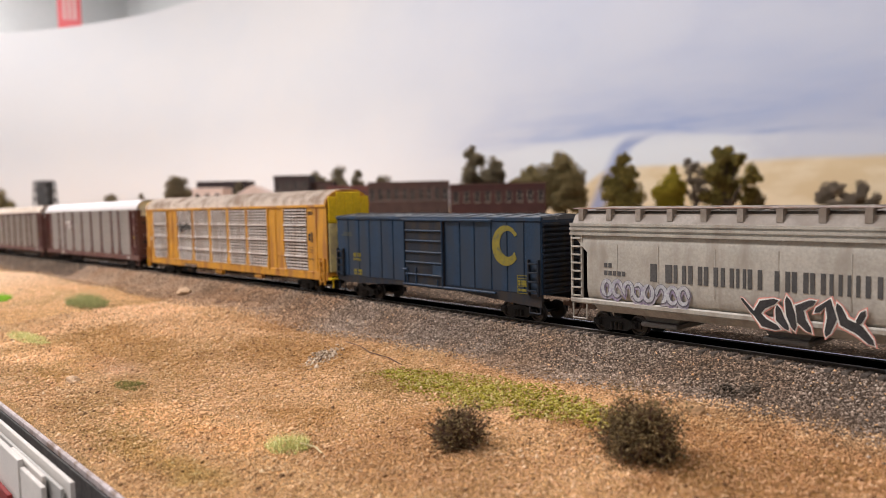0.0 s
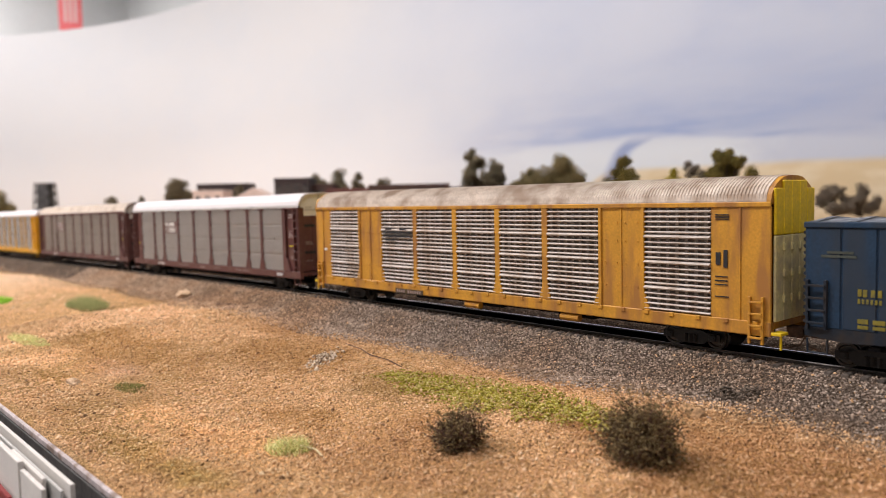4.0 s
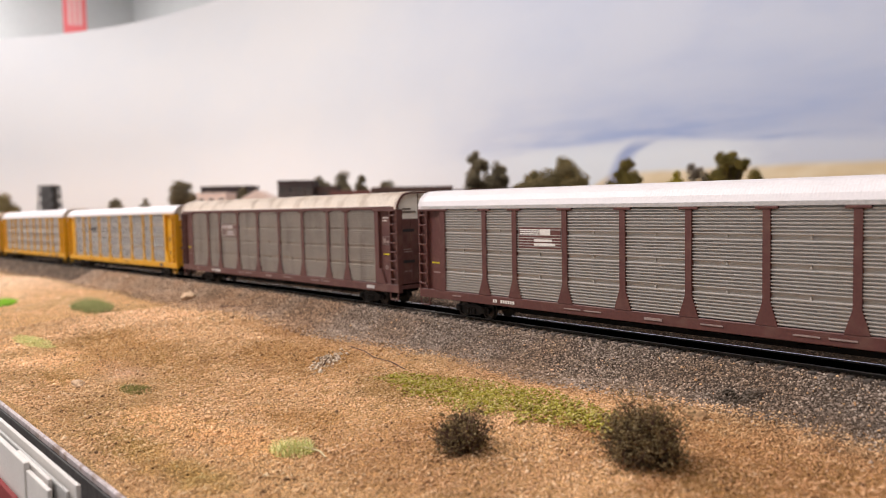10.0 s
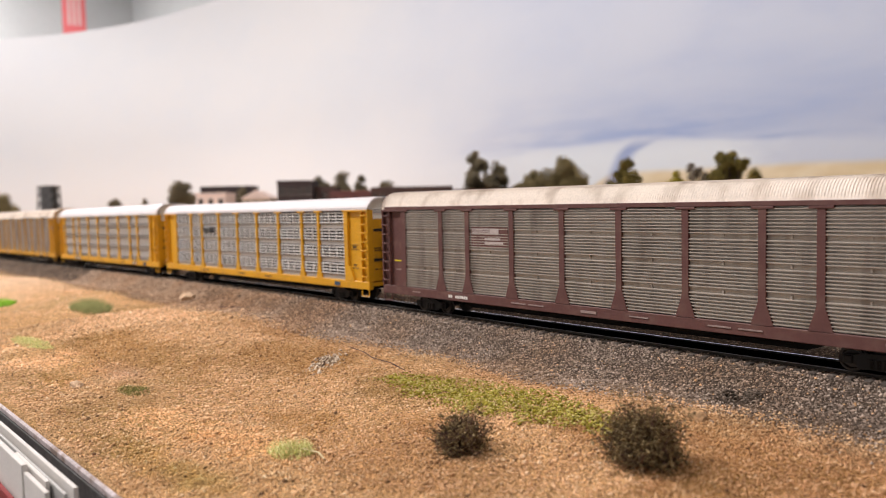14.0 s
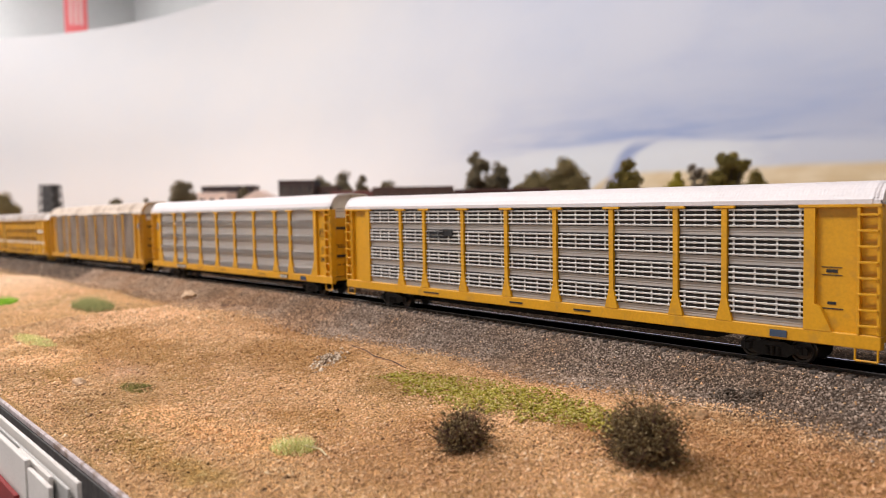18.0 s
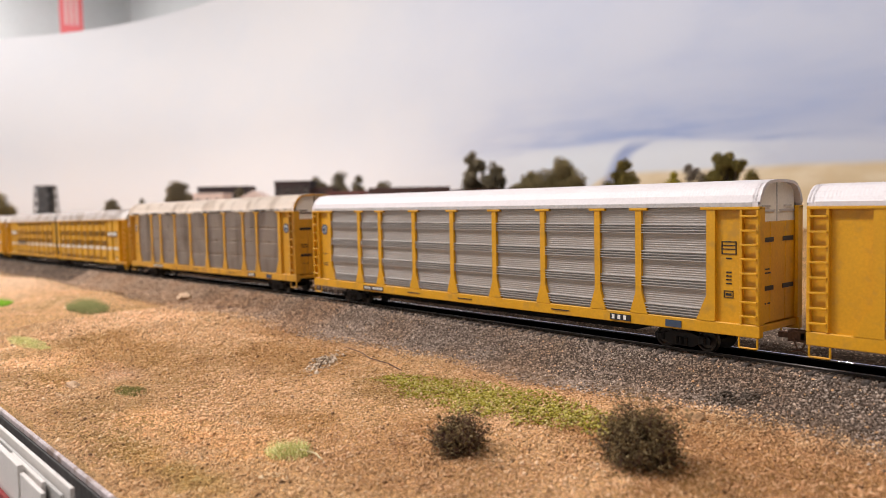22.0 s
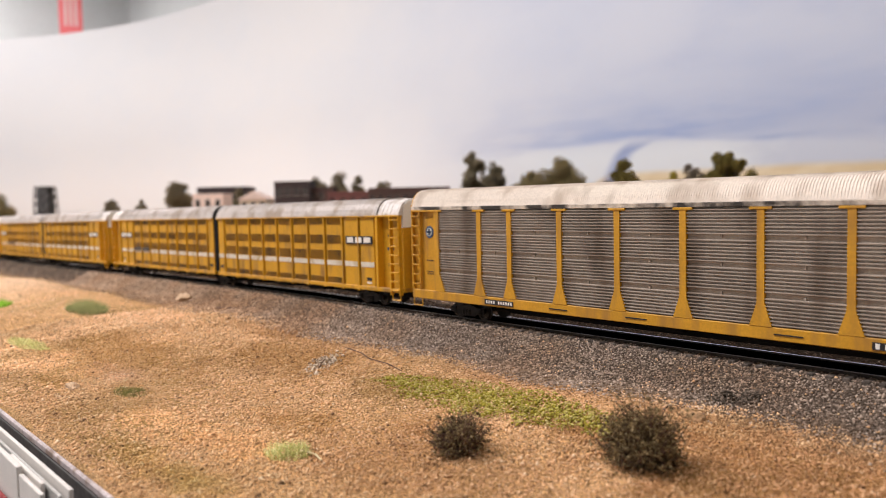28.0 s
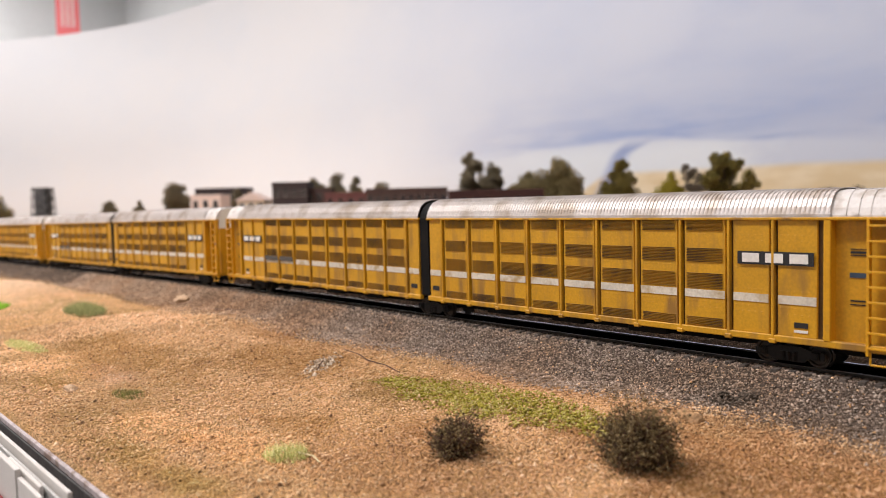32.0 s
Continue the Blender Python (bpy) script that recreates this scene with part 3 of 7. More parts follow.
    tint = mix(tone.outputs[0], (0.60, 0.57, 0.54), (1.38, 1.36, 1.33))
    grain = nt.nodes.new("ShaderNodeMix")
    grain.data_type, grain.blend_type = "RGBA", "MULTIPLY"
    grain.inputs[0].default_value = 1.0
    nt.links.new(col, grain.inputs[6])
    nt.links.new(tint, grain.inputs[7])
    nt.links.new(grain.outputs[2], bsdf.inputs["Base Color"])
    bsdf.inputs["Roughness"].default_value = 0.95
    bsdf.inputs["Specular IOR Level"].default_value = 0.0
    bump = nt.nodes.new("ShaderNodeBump")
    bump.inputs["Strength"].default_value, bump.inputs["Distance"].default_value = 1.0, 0.0015
    cell = nt.nodes.new("ShaderNodeTexVoronoi")
    cell.inputs["Scale"].default_value = 1350.0
    nt.links.new(tc.outputs["Object"], cell.inputs["Vector"])
    lump = nt.nodes.new("ShaderNodeMath")
    lump.operation = "MULTIPLY_ADD"
    nt.links.new(cell.outputs["Distance"], lump.inputs[0])
    lump.inputs[1].default_value = -1.0
    nt.links.new(nz(420, 3), lump.inputs[2])
    nt.links.new(lump.outputs[0], bump.inputs["Height"])
    nt.links.new(bump.outputs[0], bsdf.inputs["Normal"])
    return m


def back_limit(x):
    if x > ARC_X:
        return BACK_Y - 0.001
    return BACK_Y - ARC_R + math.sqrt(max(ARC_R ** 2 - (ARC_X - x) ** 2, 0.0)) - 0.001


def build_ground():
    xs = np.concatenate((np.arange(-5.36, -1.6, 0.08), np.arange(-1.6, -0.85, 0.008), np.arange(-0.85, -0.52, 0.0030), np.arange(-0.52, 0.04, 0.0015), np.arange(0.04, 0.15, 0.01), np.arange(0.15, 3.6, 0.05), (3.6,)))
    ts = np.concatenate((np.linspace(EDGE_Y, 0.28, 136), np.linspace(0.282, 0.335, 26), np.linspace(0.345, 0.6, 20)))
    rows = []
    for x in xs:
        lim = max(back_limit(x), 0.12)
        ys = np.concatenate((np.minimum(ts, lim), np.linspace(min(0.6, lim), lim, 14)))
        rows.append(ys)
    Y = np.array(rows)
    X = np.repeat(xs[:, None], Y.shape[1], 1)
    Z = terrain(X, Y)
    X = np.concatenate((X[:, :1], X), 1)
    Y = np.concatenate((Y[:, :1] - 0.0002, Y), 1)
    Z = np.concatenate((np.full((len(xs), 1), -0.035), Z), 1)
    n, k = X.shape
    v = np.stack((X, Y, Z), 2).reshape(-1, 3)
    i, j = np.meshgrid(np.arange(n - 1), np.arange(k - 1), indexing="ij")
    q = (i * k + j).ravel()
    f = np.stack((q, q + k, q + k + 1, q + 1), 1)
    ob = new("ground", raw_mesh("ground", v, f, ground_material(), True))
    tagged(ob, "tan sifted dirt ground of the layout sloping from the track", "ground", kind="structure")


build_ground()
RNG = np.random.default_rng(11)
DIRT_GRAIN = grains("dirt_grain", ((0.0, (0.18, 0.102, 0.055)), (0.10, (0.46, 0.268, 0.138)), (0.22, (0.74, 0.445, 0.236)), (0.6, (0.86, 0.540, 0.300)), (0.92, (0.93, 0.640, 0.385)), (1.0, (0.95, 0.73, 0.50))), patches=((14, 0.50, 0.66, (0.80, 0.80, 0.74)), (41, 0.54, 0.66, (0.84, 0.81, 0.78))), soil=True)
STONE_GRAIN = grains("ballast_stone", ((0.0, (0.10, 0.076, 0.060)), (0.22, (0.250, 0.190, 0.150)), (0.6, (0.375, 0.292, 0.233)), (0.92, (0.49, 0.39, 0.315)), (1.0, (0.70, 0.59, 0.49))), 0.8, patches=((19, 0.42, 0.60, (1.0, 0.88, 0.76)), (60, 0.52, 0.68, (0.80, 0.78, 0.76)), (14, 0.54, 0.63, (0.84, 0.83, 0.82)), (22, 0.44, 0.22, (1.12, 0.98, 0.82), (-0.70, 0.25, 0.0))))
TURF_GRAIN = grains("yellow_green_turf", ((0.0, (0.18, 0.145, 0.02)), (0.35, (0.36, 0.30, 0.035)), (0.75, (0.49, 0.43, 0.11)), (0.9, (0.62, 0.52, 0.22)), (1.0, (0.46, 0.31, 0.15))))


def build_grains():
    def at_height(x, y, up):
        return np.stack((x, y, terrain(x, y) + up), 1)

    n = 185000
    x = np.concatenate((RNG.uniform(-0.62, -0.045, n), RNG.uniform(-1.5, -0.62, 26000), RNG.uniform(-0.045, 0.30, 9000)))
    y = RNG.uniform(EDGE_Y + 0.001, 0.290, len(x))
    keep = (waves(x, y, 34, 21) + RNG.normal(0, 0.55, len(x))) > -0.95
    limit = TRACK_Y + track_bend(x)[0] - stone_reach(x) + 0.007 * waves(x, y, 40, 8)
    keep &= RNG.random(len(x)) < np.clip(0.5 + (limit - y) / np.interp(x, (-0.55, -0.33, -0.24), (0.030, 0.018, 0.010)), 0.05, 1.0)
    # thinly strewn on the corner that lies under the aisle's edge
    keep &= (0.657 * y - 0.754 * x > 0.19) | (RNG.random(len(x)) < 0.2)
    x, y = x[keep], y[keep]
    size = RNG.gamma(3.0, 0.000074, len(x)) + 0.00011
    big = RNG.random(len(x)) < 0.03 * np.clip(1.2 + waves(x, y, 34, 27), 0, 2)
    size = np.where(big, size * 1.4, size) * np.interp(x, (-0.7, -0.28), (1.3, 1.0))
    me = scatter("dirt_grains", at_height(x, y, size * 0.30), size, DIRT_GRAIN, RNG)
    tagged(new("dirt_grains", me), "loose tan and brown dirt grains on the ground", "dirt", kind="stuff")
    n = 165000
    x = np.concatenate((RNG.uniform(-0.95, -0.06, n), RNG.uniform(-1.9, -0.95, 9000), RNG.uniform(-0.06, 0.30, 9000)))
    d = np.concatenate((RNG.uniform(-0.064, 0.009, n - 24000), RNG.uniform(0.009, 0.13, 24000), RNG.uniform(-0.060, 0.03, 18000)))
    y = TRACK_Y + d + track_bend(x)[0]
    edge = d + stone_reach(x) - 0.007 * waves(x, y, 40, 8)
    keep = RNG.random(len(x)) < np.clip(0.5 + edge / np.interp(x, (-0.55, -0.33, -0.24, -0.14), (0.034, 0.020, 0.010, 0.022)), 0.03, 1.0)
    keep &= np.abs(d) > 0.0098
    keep &= (np.abs(d) > 0.0160) | (RNG.random(len(x)) < 0.72)
    x, y, d = x[keep], y[keep], d[keep]
    size = (RNG.gamma(5.0, 0.000056, len(x)) + 0.00012) * np.interp(x, (-0.7, -0.28), (1.45, 1.0))
    me = scatter("ballast", at_height(x, y, size * 0.35), size, STONE_GRAIN, RNG)
    tagged(new("ballast", me), "grey-brown crushed stone ballast beside and between the rails", "ballast", kind="stuff")
    # low yellow-green turf strip
    n = 26000
    u, w = RNG.uniform(-0.30, 1.22, n), RNG.uniform(-1.25, 1.25, n)
    x = -0.256 + 0.090 * u
    y = 0.213 + 0.003 * u + w * 0.0175 * np.interp(u, (-0.3, 0.2, 0.75, 1.15), (0.9, 1, 0.95, 0.9)) - 0.009 * np.clip(u - 0.8, 0, 1)
    keep = RNG.random(n) < np.clip(1.22 - np.abs(w) * 0.85 - np.abs(u - 0.45) * 0.80 + 0.12 * waves(x, y, 260, 31), 0, 1) * 0.60
    x, y = x[keep], y[keep]
    size = RNG.gamma(6.0, 0.000055, len(x)) + 0.0001
    me = scatter("turf", at_height(x, y, size * 0.7 + RNG.uniform(0, 0.0006, len(x))), size, TURF_GRAIN, RNG)
    tagged(new("turf", me), "strip of yellow-green ground foam turf on the dirt", "turf", kind="stuff")


build_grains()


# ---- front edge of the layout ----
FASCIA = paint("dark_fascia", (0.085, 0.078, 0.075), 0.6, var=0.35, coarse=40, fine=500)
LIP = paint("scuffed_white_lip", (0.54, 0.47, 0.47), 0.7, var=0.2, coarse=90, fine=900, dirt=(0.26, 0.19, 0.16), dirt_at=0.56)
PLASTER = paint("white_board", (0.66, 0.62, 0.58), 0.5, var=0.05)
CARD_GREY = paint("grey_card", (0.45, 0.44, 0.42), 0.6, var=0.1)
CARD_RED = paint("dark_red_card", (0.22, 0.012, 0.012), 0.5)


def build_edge():
    structure("fascia", Shape().box(-5.38, 3.6, EDGE_Y - 0.0021, EDGE_Y - 0.0003, -0.32, -0.0225, 0.0003), FASCIA, "dark painted fascia board along the front of the layout", "fascia")
    structure("trim", Shape().box(-5.38, 3.6, EDGE_Y - 0.0019, EDGE_Y - 0.0003, -0.0224, -0.0196, 0.0005), LIP, "scuffed whitish top edge of the fascia", "trim")
    structure("benchwork", Shape().box(-5.3, 3.6, EDGE_Y, 0.14, -0.30, -0.03), FASCIA, "dark layout benchwork under the scenery", "benchwork")
    box = tagged(new("card_box"), "white card holder with grey and red cards on the fascia", "card holder")
    box.location = (-0.30, 0.063, -0.018)
    part("back_plate", Shape().box(-0.16, 0.0555, 0.0026, 0.0040, -0.07, 0.0, 0.0002), PLASTER, box, "white plastic back plate")
    part("front_plate", Shape().box(-0.16, 0.0225, -0.0040, -0.0022, -0.07, 0.0004, 0.0002), PLASTER, box, "white plastic front plate")
    part("divider", Shape().box(0.0235, 0.0485, -0.0036, -0.0022, -0.07, -0.0018, 0.0002), PLASTER, box)
    part("divider", Shape().box(0.0, 0.040, -0.0012, 0.0, -0.07, -0.0012, 0.0002), PLASTER, box)
    part("grey_card", Shape().box(-0.15, 0.052, 0.0008, 0.0018, -0.07, -0.0024, 0.0002), CARD_GREY, box, "grey card slipped in the holder")
    part("red_card", Shape().box(-0.15, 0.016, -0.0062, -0.0046, -0.07, -0.0125, 0.0002), CARD_RED, box, "dark red card at the front")
    for bx in (-0.13, 0.04):
        part("bracket", Shape().box(bx - 0.004, bx + 0.004, 0.0041, 0.0103, -0.06, -0.03), FASCIA, box)


build_edge()


# ---- the train ----
# distance that the train has rolled, in seconds and metres
ROLL = (
    (0, 0.0000), (0.5, 0.0395), (1, 0.0779), (1.5, 0.1153), (2, 0.1527), (2.5, 0.1896), (3, 0.2292), (3.5, 0.2673), (5.5, 0.4184),
    (6, 0.4556), (6.5, 0.4927), (7, 0.5278), (7.5, 0.5657), (8, 0.6061), (8.5, 0.6442), (9, 0.6809), (9.5, 0.7159), (10, 0.7522),
    (10.5, 0.7920), (11, 0.8307), (11.5, 0.8680), (12, 0.9029), (12.5, 0.9432), (13, 0.9807), (13.5, 1.0181), (14, 1.0556), (14.5, 1.0931),
    (16.5, 1.2428), (17, 1.2802), (17.5, 1.3136), (18, 1.3538), (18.5, 1.3938), (19, 1.4295), (19.5, 1.4647), (20, 1.5020), (20.5, 1.5424),
    (21, 1.5817), (21.5, 1.6171), (22, 1.6547), (22.5, 1.6920), (23, 1.7305), (23.5, 1.7647), (24, 1.8018), (24.5, 1.8403), (25, 1.8785),
    (25.5, 1.9176), (27.5, 2.0676), (28, 2.1080), (28.5, 2.1417), (29, 2.1779), (29.5, 2.2143), (30, 2.2514), (30.5, 2.2904), (31, 2.3237),
    (31.5, 2.3551), (32, 2.3791),
)
CARS = []
AXLES = []


def wheel_mesh(r=0.0046):
    s = Shape()
    n = 20
    for side in (-1, 1):
        rings = []
        for y, rad in ((0.0064, r * 0.2), (0.0064, r + 0.0005), (0.0070, r + 0.0005), (0.0072, r), (0.0088, r * 0.99), (0.0088, r * 0.80), (0.0080, r * 0.72), (0.0080, r * 0.35), (0.0092, r * 0.30), (0.0092, 0.0004)):
            rings.append([(rad * math.cos(2 * math.pi * i / n), side * y, rad * math.sin(2 * math.pi * i / n)) for i in range(n + 1)])
        s.strip(rings)
    s.rod((0, -0.0105, 0), (0, 0.0105, 0), 0.0008, 8)
    return s.mesh("wheelset", STEEL)


WHEELS = None


def side_frame_mesh():
    prof = ((-0.0132, 0.0058), (-0.0125, 0.0066), (-0.0070, 0.0068), (-0.0045, 0.0076), (0.0045, 0.0076), (0.0070, 0.0068), (0.0125, 0.0066), (0.0132, 0.0058),
            (0.0130, 0.0034), (0.0078, 0.0034), (0.0055, 0.0018), (-0.0055, 0.0018), (-0.0078, 0.0034), (-0.0130, 0.0034))
    s = Shape().prism_y(prof, -0.0005, 0.0005)
    for x in (-0.0099, 0.0099):
        s.box(x - 0.0016, x + 0.0016, -0.0014, 0.0005, 0.0034, 0.0064, 0.0003)
        s.rod((x, -0.0018, 0.0048), (x, -0.0012, 0.0048), 0.0011, 8)
    for x in (-0.0022, 0.0, 0.0022):
        s.rod((x, -0.0009, 0.0024), (x, -0.0009, 0.0056), 0.0009, 6)
    return s.mesh("side_frame", TRUCK)


SIDE_FRAME = None


def truck(car, x):
    global WHEELS, SIDE_FRAME
    WHEELS = WHEELS or wheel_mesh()
    SIDE_FRAME = SIDE_FRAME or side_frame_mesh()
    tr = part("truck", Shape().box(-0.0022, 0.0022, -0.0105, 0.0105, 0.0032, 0.0088, 0.0004), TRUCK, car, "black freight truck", (x, 0, 0))
    part("side_frame", SIDE_FRAME, None, tr, "", (0, -0.0112, 0))
    far = part("side_frame", SIDE_FRAME, None, tr, "", (0, 0.0112, 0))
    far.rotation_euler = (0, 0, math.pi)
    for a in (-0.0099, 0.0099):
        w = part("wheelset", WHEELS, None, tr, "bright steel wheelset", (a, 0, 0.0046))
        AXLES.append(w)
    return tr


def coupler(car, x, way):
    s = Shape().box(x - 0.001 * way, x + 0.010 * way, -0.0012, 0.0012, 0.0085, 0.0108, 0.0003)
    s.box(x + 0.008 * way, x + 0.0135 * way, -0.0022, 0.0016, 0.0080, 0.0114, 0.0005)
    s.box(x + 0.011 * way, x + 0.0145 * way, 0.0008, 0.0026, 0.0082, 0.0112, 0.0004)
    part("coupler", s, RUSTY, car, "rusty knuckle coupler")
    h = Shape()
    p = [(x + 0.006 * way, -0.003, 0.009), (x + 0.008 * way, -0.0035, 0.005), (x + 0.013 * way, -0.003, 0.0032)]
    for a, b in zip(p, p[1:]):
        h.rod(a, b, 0.00035, 6)
    part("air_hose", h, RUSTY, car)


def car_empty(name, centre, label, category="freight car"):
    e = tagged(new(name), label, category, "cars of the freight train")
    e.location = (centre, TRACK_Y, 0)
    e["centre"] = centre
    CARS.append((e, centre))
    return e


def ribbed_roof(x0, x1, prof, pitch, deep):
    """An arched roof: the outline swept along the car, with raised seams."""
    s = Shape()
    n = max(2, round((x1 - x0) / pitch))
    rows = []

    def ring(x, out):
        r = []
        for k, (y, z) in enumerate(prof):
            ins = out if 1 < k < len(prof) - 2 else 0.0
            r.append((x, y + math.copysign(ins * 0.5, y) if abs(y) > 0.001 else y, z + ins))
        return r

    for i in range(n):
        a = x0 + (x1 - x0) * i / n
        w = (x1 - x0) / n
        rows += [ring(a, 0.0), ring(a + w * 0.52, 0.0), ring(a + w * 0.60, deep), ring(a + w * 0.92, deep)]
    rows.append(ring(x1, 0.0))
    s.strip(rows)
    return s


def mirror(prof):
    """The whole outline from its near half, which ends at the middle."""
    return list(prof) + [(-y, z) for y, z in reversed(prof[:-1])]


def corrugated(w, z0, z1, ridges, deep):
    """A pressed sheet with horizontal ridges: (middle, half width, height factor) as shares of the sheet."""
    line = [(0.0, z0)]
    for m, h, k in ridges:
        zc, zh = z0 + (z1 - z0) * m, (z1 - z0) * h
        line += [(0.0, zc - zh), (-deep * k, zc - zh * 0.50), (-deep * k, zc + zh * 0.35), (0.0, zc + zh * 0.75)]
    line += [(0.0, z1), (0.0007, z1), (0.0007, z0)]
    return Shape().prism_x(line, -w / 2, w / 2)


def ladder_shape(x, w, z0, z1, n, y0, y1):
    s = Shape()
    for e in (x - w / 2, x + w / 2):
        s.box(e - 0.0005, e + 0.0005, y0, y1, z0, z1, 0.0001)
    for i in range(n):
        z = z0 + (z1 - z0) * (i + 0.55) / n
        s.box(x - w / 2, x + w / 2, y0 - 0.0006, y0 + 0.0002, z - 0.0004, z + 0.0004, 0.0001)
    return s


def bars(car, items, material, y, name="marking", label=""):
    """Writing as plain bars: a list of (x0, x1, z0, z1) on the side at y."""
    s = Shape()
    for x0, x1, z0, z1 in items:
        s.box(x0, x1, y - 0.00012, y + 0.0001, z0, z1)
    ob = part(name, s, material, car, label)
    return tagged(ob, kind="stuff") if len(items) > 1 else ob


RACK_POSTS = (-0.1045, -0.0825, -0.0496, -0.0164, 0.0164, 0.0496, 0.0825, 0.1045)
RACK_ROOF = mirror(((-0.0184, 0.0606), (-0.0184, 0.0624), (-0.0173, 0.0650), (-0.0155, 0.0677), (-0.0130, 0.0697), (-0.0100, 0.0706), (-0.005, 0.0710), (0.0, 0.0711)))
EVEN = [((i + 0.5) / 33, 0.0104, 1.0) for i in range(33) if i not in (8, 16, 24)]
GROUPED = sorted([((g + f) / 4, 0.0074, 1.0) for g in range(4) for f in (0.09, 0.19, 0.29, 0.39)] + [((g + f) / 4, 0.0034, 0.16) for g in range(4) for f in (0.50, 0.585, 0.67, 0.755, 0.84, 0.925)])
BANDS = [((g + 0.12) / 4, 0.003, 0.25) for g in range(4)]


def post_mesh(material, z0=0.0148, z1=0.0604, half=0.0015):
    key = f"post_{material.name}_{half:.4f}"
    if key not in bpy.data.meshes:
        s = Shape()
        s.prism_y(((-half * 3.0, z0), (half * 3.0, z0), (half * 1.1, z0 + 0.0085), (half, z0 + 0.010), (half, z1), (-half, z1), (-half, z0 + 0.010), (-half * 1.1, z0 + 0.0085)), -0.0184, -0.0168)
        s.box(-0.0045, 0.0045, -0.0187, -0.0170, z1 - 0.0011, z1, 0.0002)
        s.mesh(key, material)
    return bpy.data.meshes[key]


def both_sides(name, me, car, x, label=""):
    part(name, me, None, car, label, (x, 0, 0))
    far = part(name, me, None, car, label, (x, 0, 0))
    far.rotation_euler = (0, 0, math.pi)


OPENING_SHADE = paint("opening_shade", (0.035, 0.030, 0.028), 0.7, var=0.2)


def rack_car(centre, label, body, panel, roof, edge, ridges, punched=False, deep=0.0009, pitch=0.0013, rib=0.00010, clips=True, ext=0.0, prof=None):
    car = car_empty("autorack", centre, label, "autorack car")
    half = 0.159 + ext
    prof = prof or RACK_ROOF
    frame_part = Shape()
    for s in (-1, 1):
        frame_part.box(-half, half, min(s * 0.0183, s * 0.0150), max(s * 0.0183, s * 0.0150), 0.0098, 0.0148, 0.0003)
    frame_part.box(-half + 0.001, half - 0.001, -0.0150, 0.0150, 0.0118, 0.0142)
    part("side_sill", frame_part, body, car)
    centre_sill = Shape().prism_y(((-0.150, 0.0118), (-0.10, 0.0118), (-0.088, 0.0068), (0.088, 0.0068), (0.10, 0.0118), (0.150, 0.0118), (0.150, 0.0090), (0.106, 0.0090), (0.094, 0.0048), (-0.094, 0.0048), (-0.106, 0.0090), (-0.150, 0.0090)), -0.0045, 0.0045)
    for x in (-0.045, 0.004, 0.05):
        centre_sill.box(x - 0.009, x + 0.009, -0.012, 0.012, 0.0070, 0.0118, 0.0006)
    part("centre_sill", centre_sill, BLACK, car, "black fish-belly centre sill")
    part("roof", ribbed_roof(-half + 0.0006, half - 0.0006, prof, pitch, rib), roof, car)
    for s in (-1, 1):
        part("roof_edge", Shape().box(-half + 0.003, half - 0.003, min(s * 0.0186, s * 0.0178), max(s * 0.0186, s * 0.0178), 0.0604, 0.0624, 0.0002), edge, car)
    post = post_mesh(body, half=0.00115 if punched else 0.0015)
    for x in RACK_POSTS:
        both_sides("post", post, car, x)
    edges = [-0.138, *RACK_POSTS, 0.138]
    for a, b in zip(edges, edges[1:]):
        w = b - a - 0.0030
        key = f"{panel.name}_{len(ridges)}_{w:.3f}"
        if key not in bpy.data.meshes:
            sh = corrugated(w, 0.0150, 0.0602, ridges, deep)
            sh.v = [(x, y - 0.0169, z) for x, y, z in sh.v]
            sh.mesh(key, panel)
        both_sides("panel", bpy.data.meshes[key], car, (a + b) / 2)
        if punched:
            kp = f"punched_{w:.3f}"
            if kp not in bpy.data.meshes:
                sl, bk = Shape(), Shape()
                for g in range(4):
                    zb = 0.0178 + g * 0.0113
                    # flat dark sheet in place of the shade behind the slats
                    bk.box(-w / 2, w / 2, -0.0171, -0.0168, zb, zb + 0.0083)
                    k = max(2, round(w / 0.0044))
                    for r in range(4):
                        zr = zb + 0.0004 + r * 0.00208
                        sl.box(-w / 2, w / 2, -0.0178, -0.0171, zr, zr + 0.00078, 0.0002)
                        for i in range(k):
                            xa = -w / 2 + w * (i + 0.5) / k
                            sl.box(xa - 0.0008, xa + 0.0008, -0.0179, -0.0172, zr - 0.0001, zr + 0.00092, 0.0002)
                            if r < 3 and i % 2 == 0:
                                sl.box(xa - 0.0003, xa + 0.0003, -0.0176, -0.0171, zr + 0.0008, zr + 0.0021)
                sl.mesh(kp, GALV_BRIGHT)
                bk.mesh(kp + "_back", OPENING_SHADE)
            for me, lb, kd in ((bpy.data.meshes[kp], "bright pierced slat rows", "stuff"), (bpy.data.meshes[kp + "_back"], "dark sheets standing in for shade behind the slats", "stuff")):
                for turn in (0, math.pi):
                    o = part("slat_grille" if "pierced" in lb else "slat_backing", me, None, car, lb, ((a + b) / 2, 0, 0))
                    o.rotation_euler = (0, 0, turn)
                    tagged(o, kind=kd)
        elif clips:
            kc = "panel_clip_" + panel.name
            if kc not in bpy.data.meshes:
                cl = Shape()
                for zc in (0.0262, 0.0378, 0.0490):
                    cl.box(-0.0004, 0.0004, -0.0176, -0.0168, zc - 0.0007, zc + 0.0007)
                cl.mesh(kc, panel)
            tagged(part("panel_clip", bpy.data.meshes[kc], None, car, "", ((a + b) / 2, 0, 0)), kind="stuff")
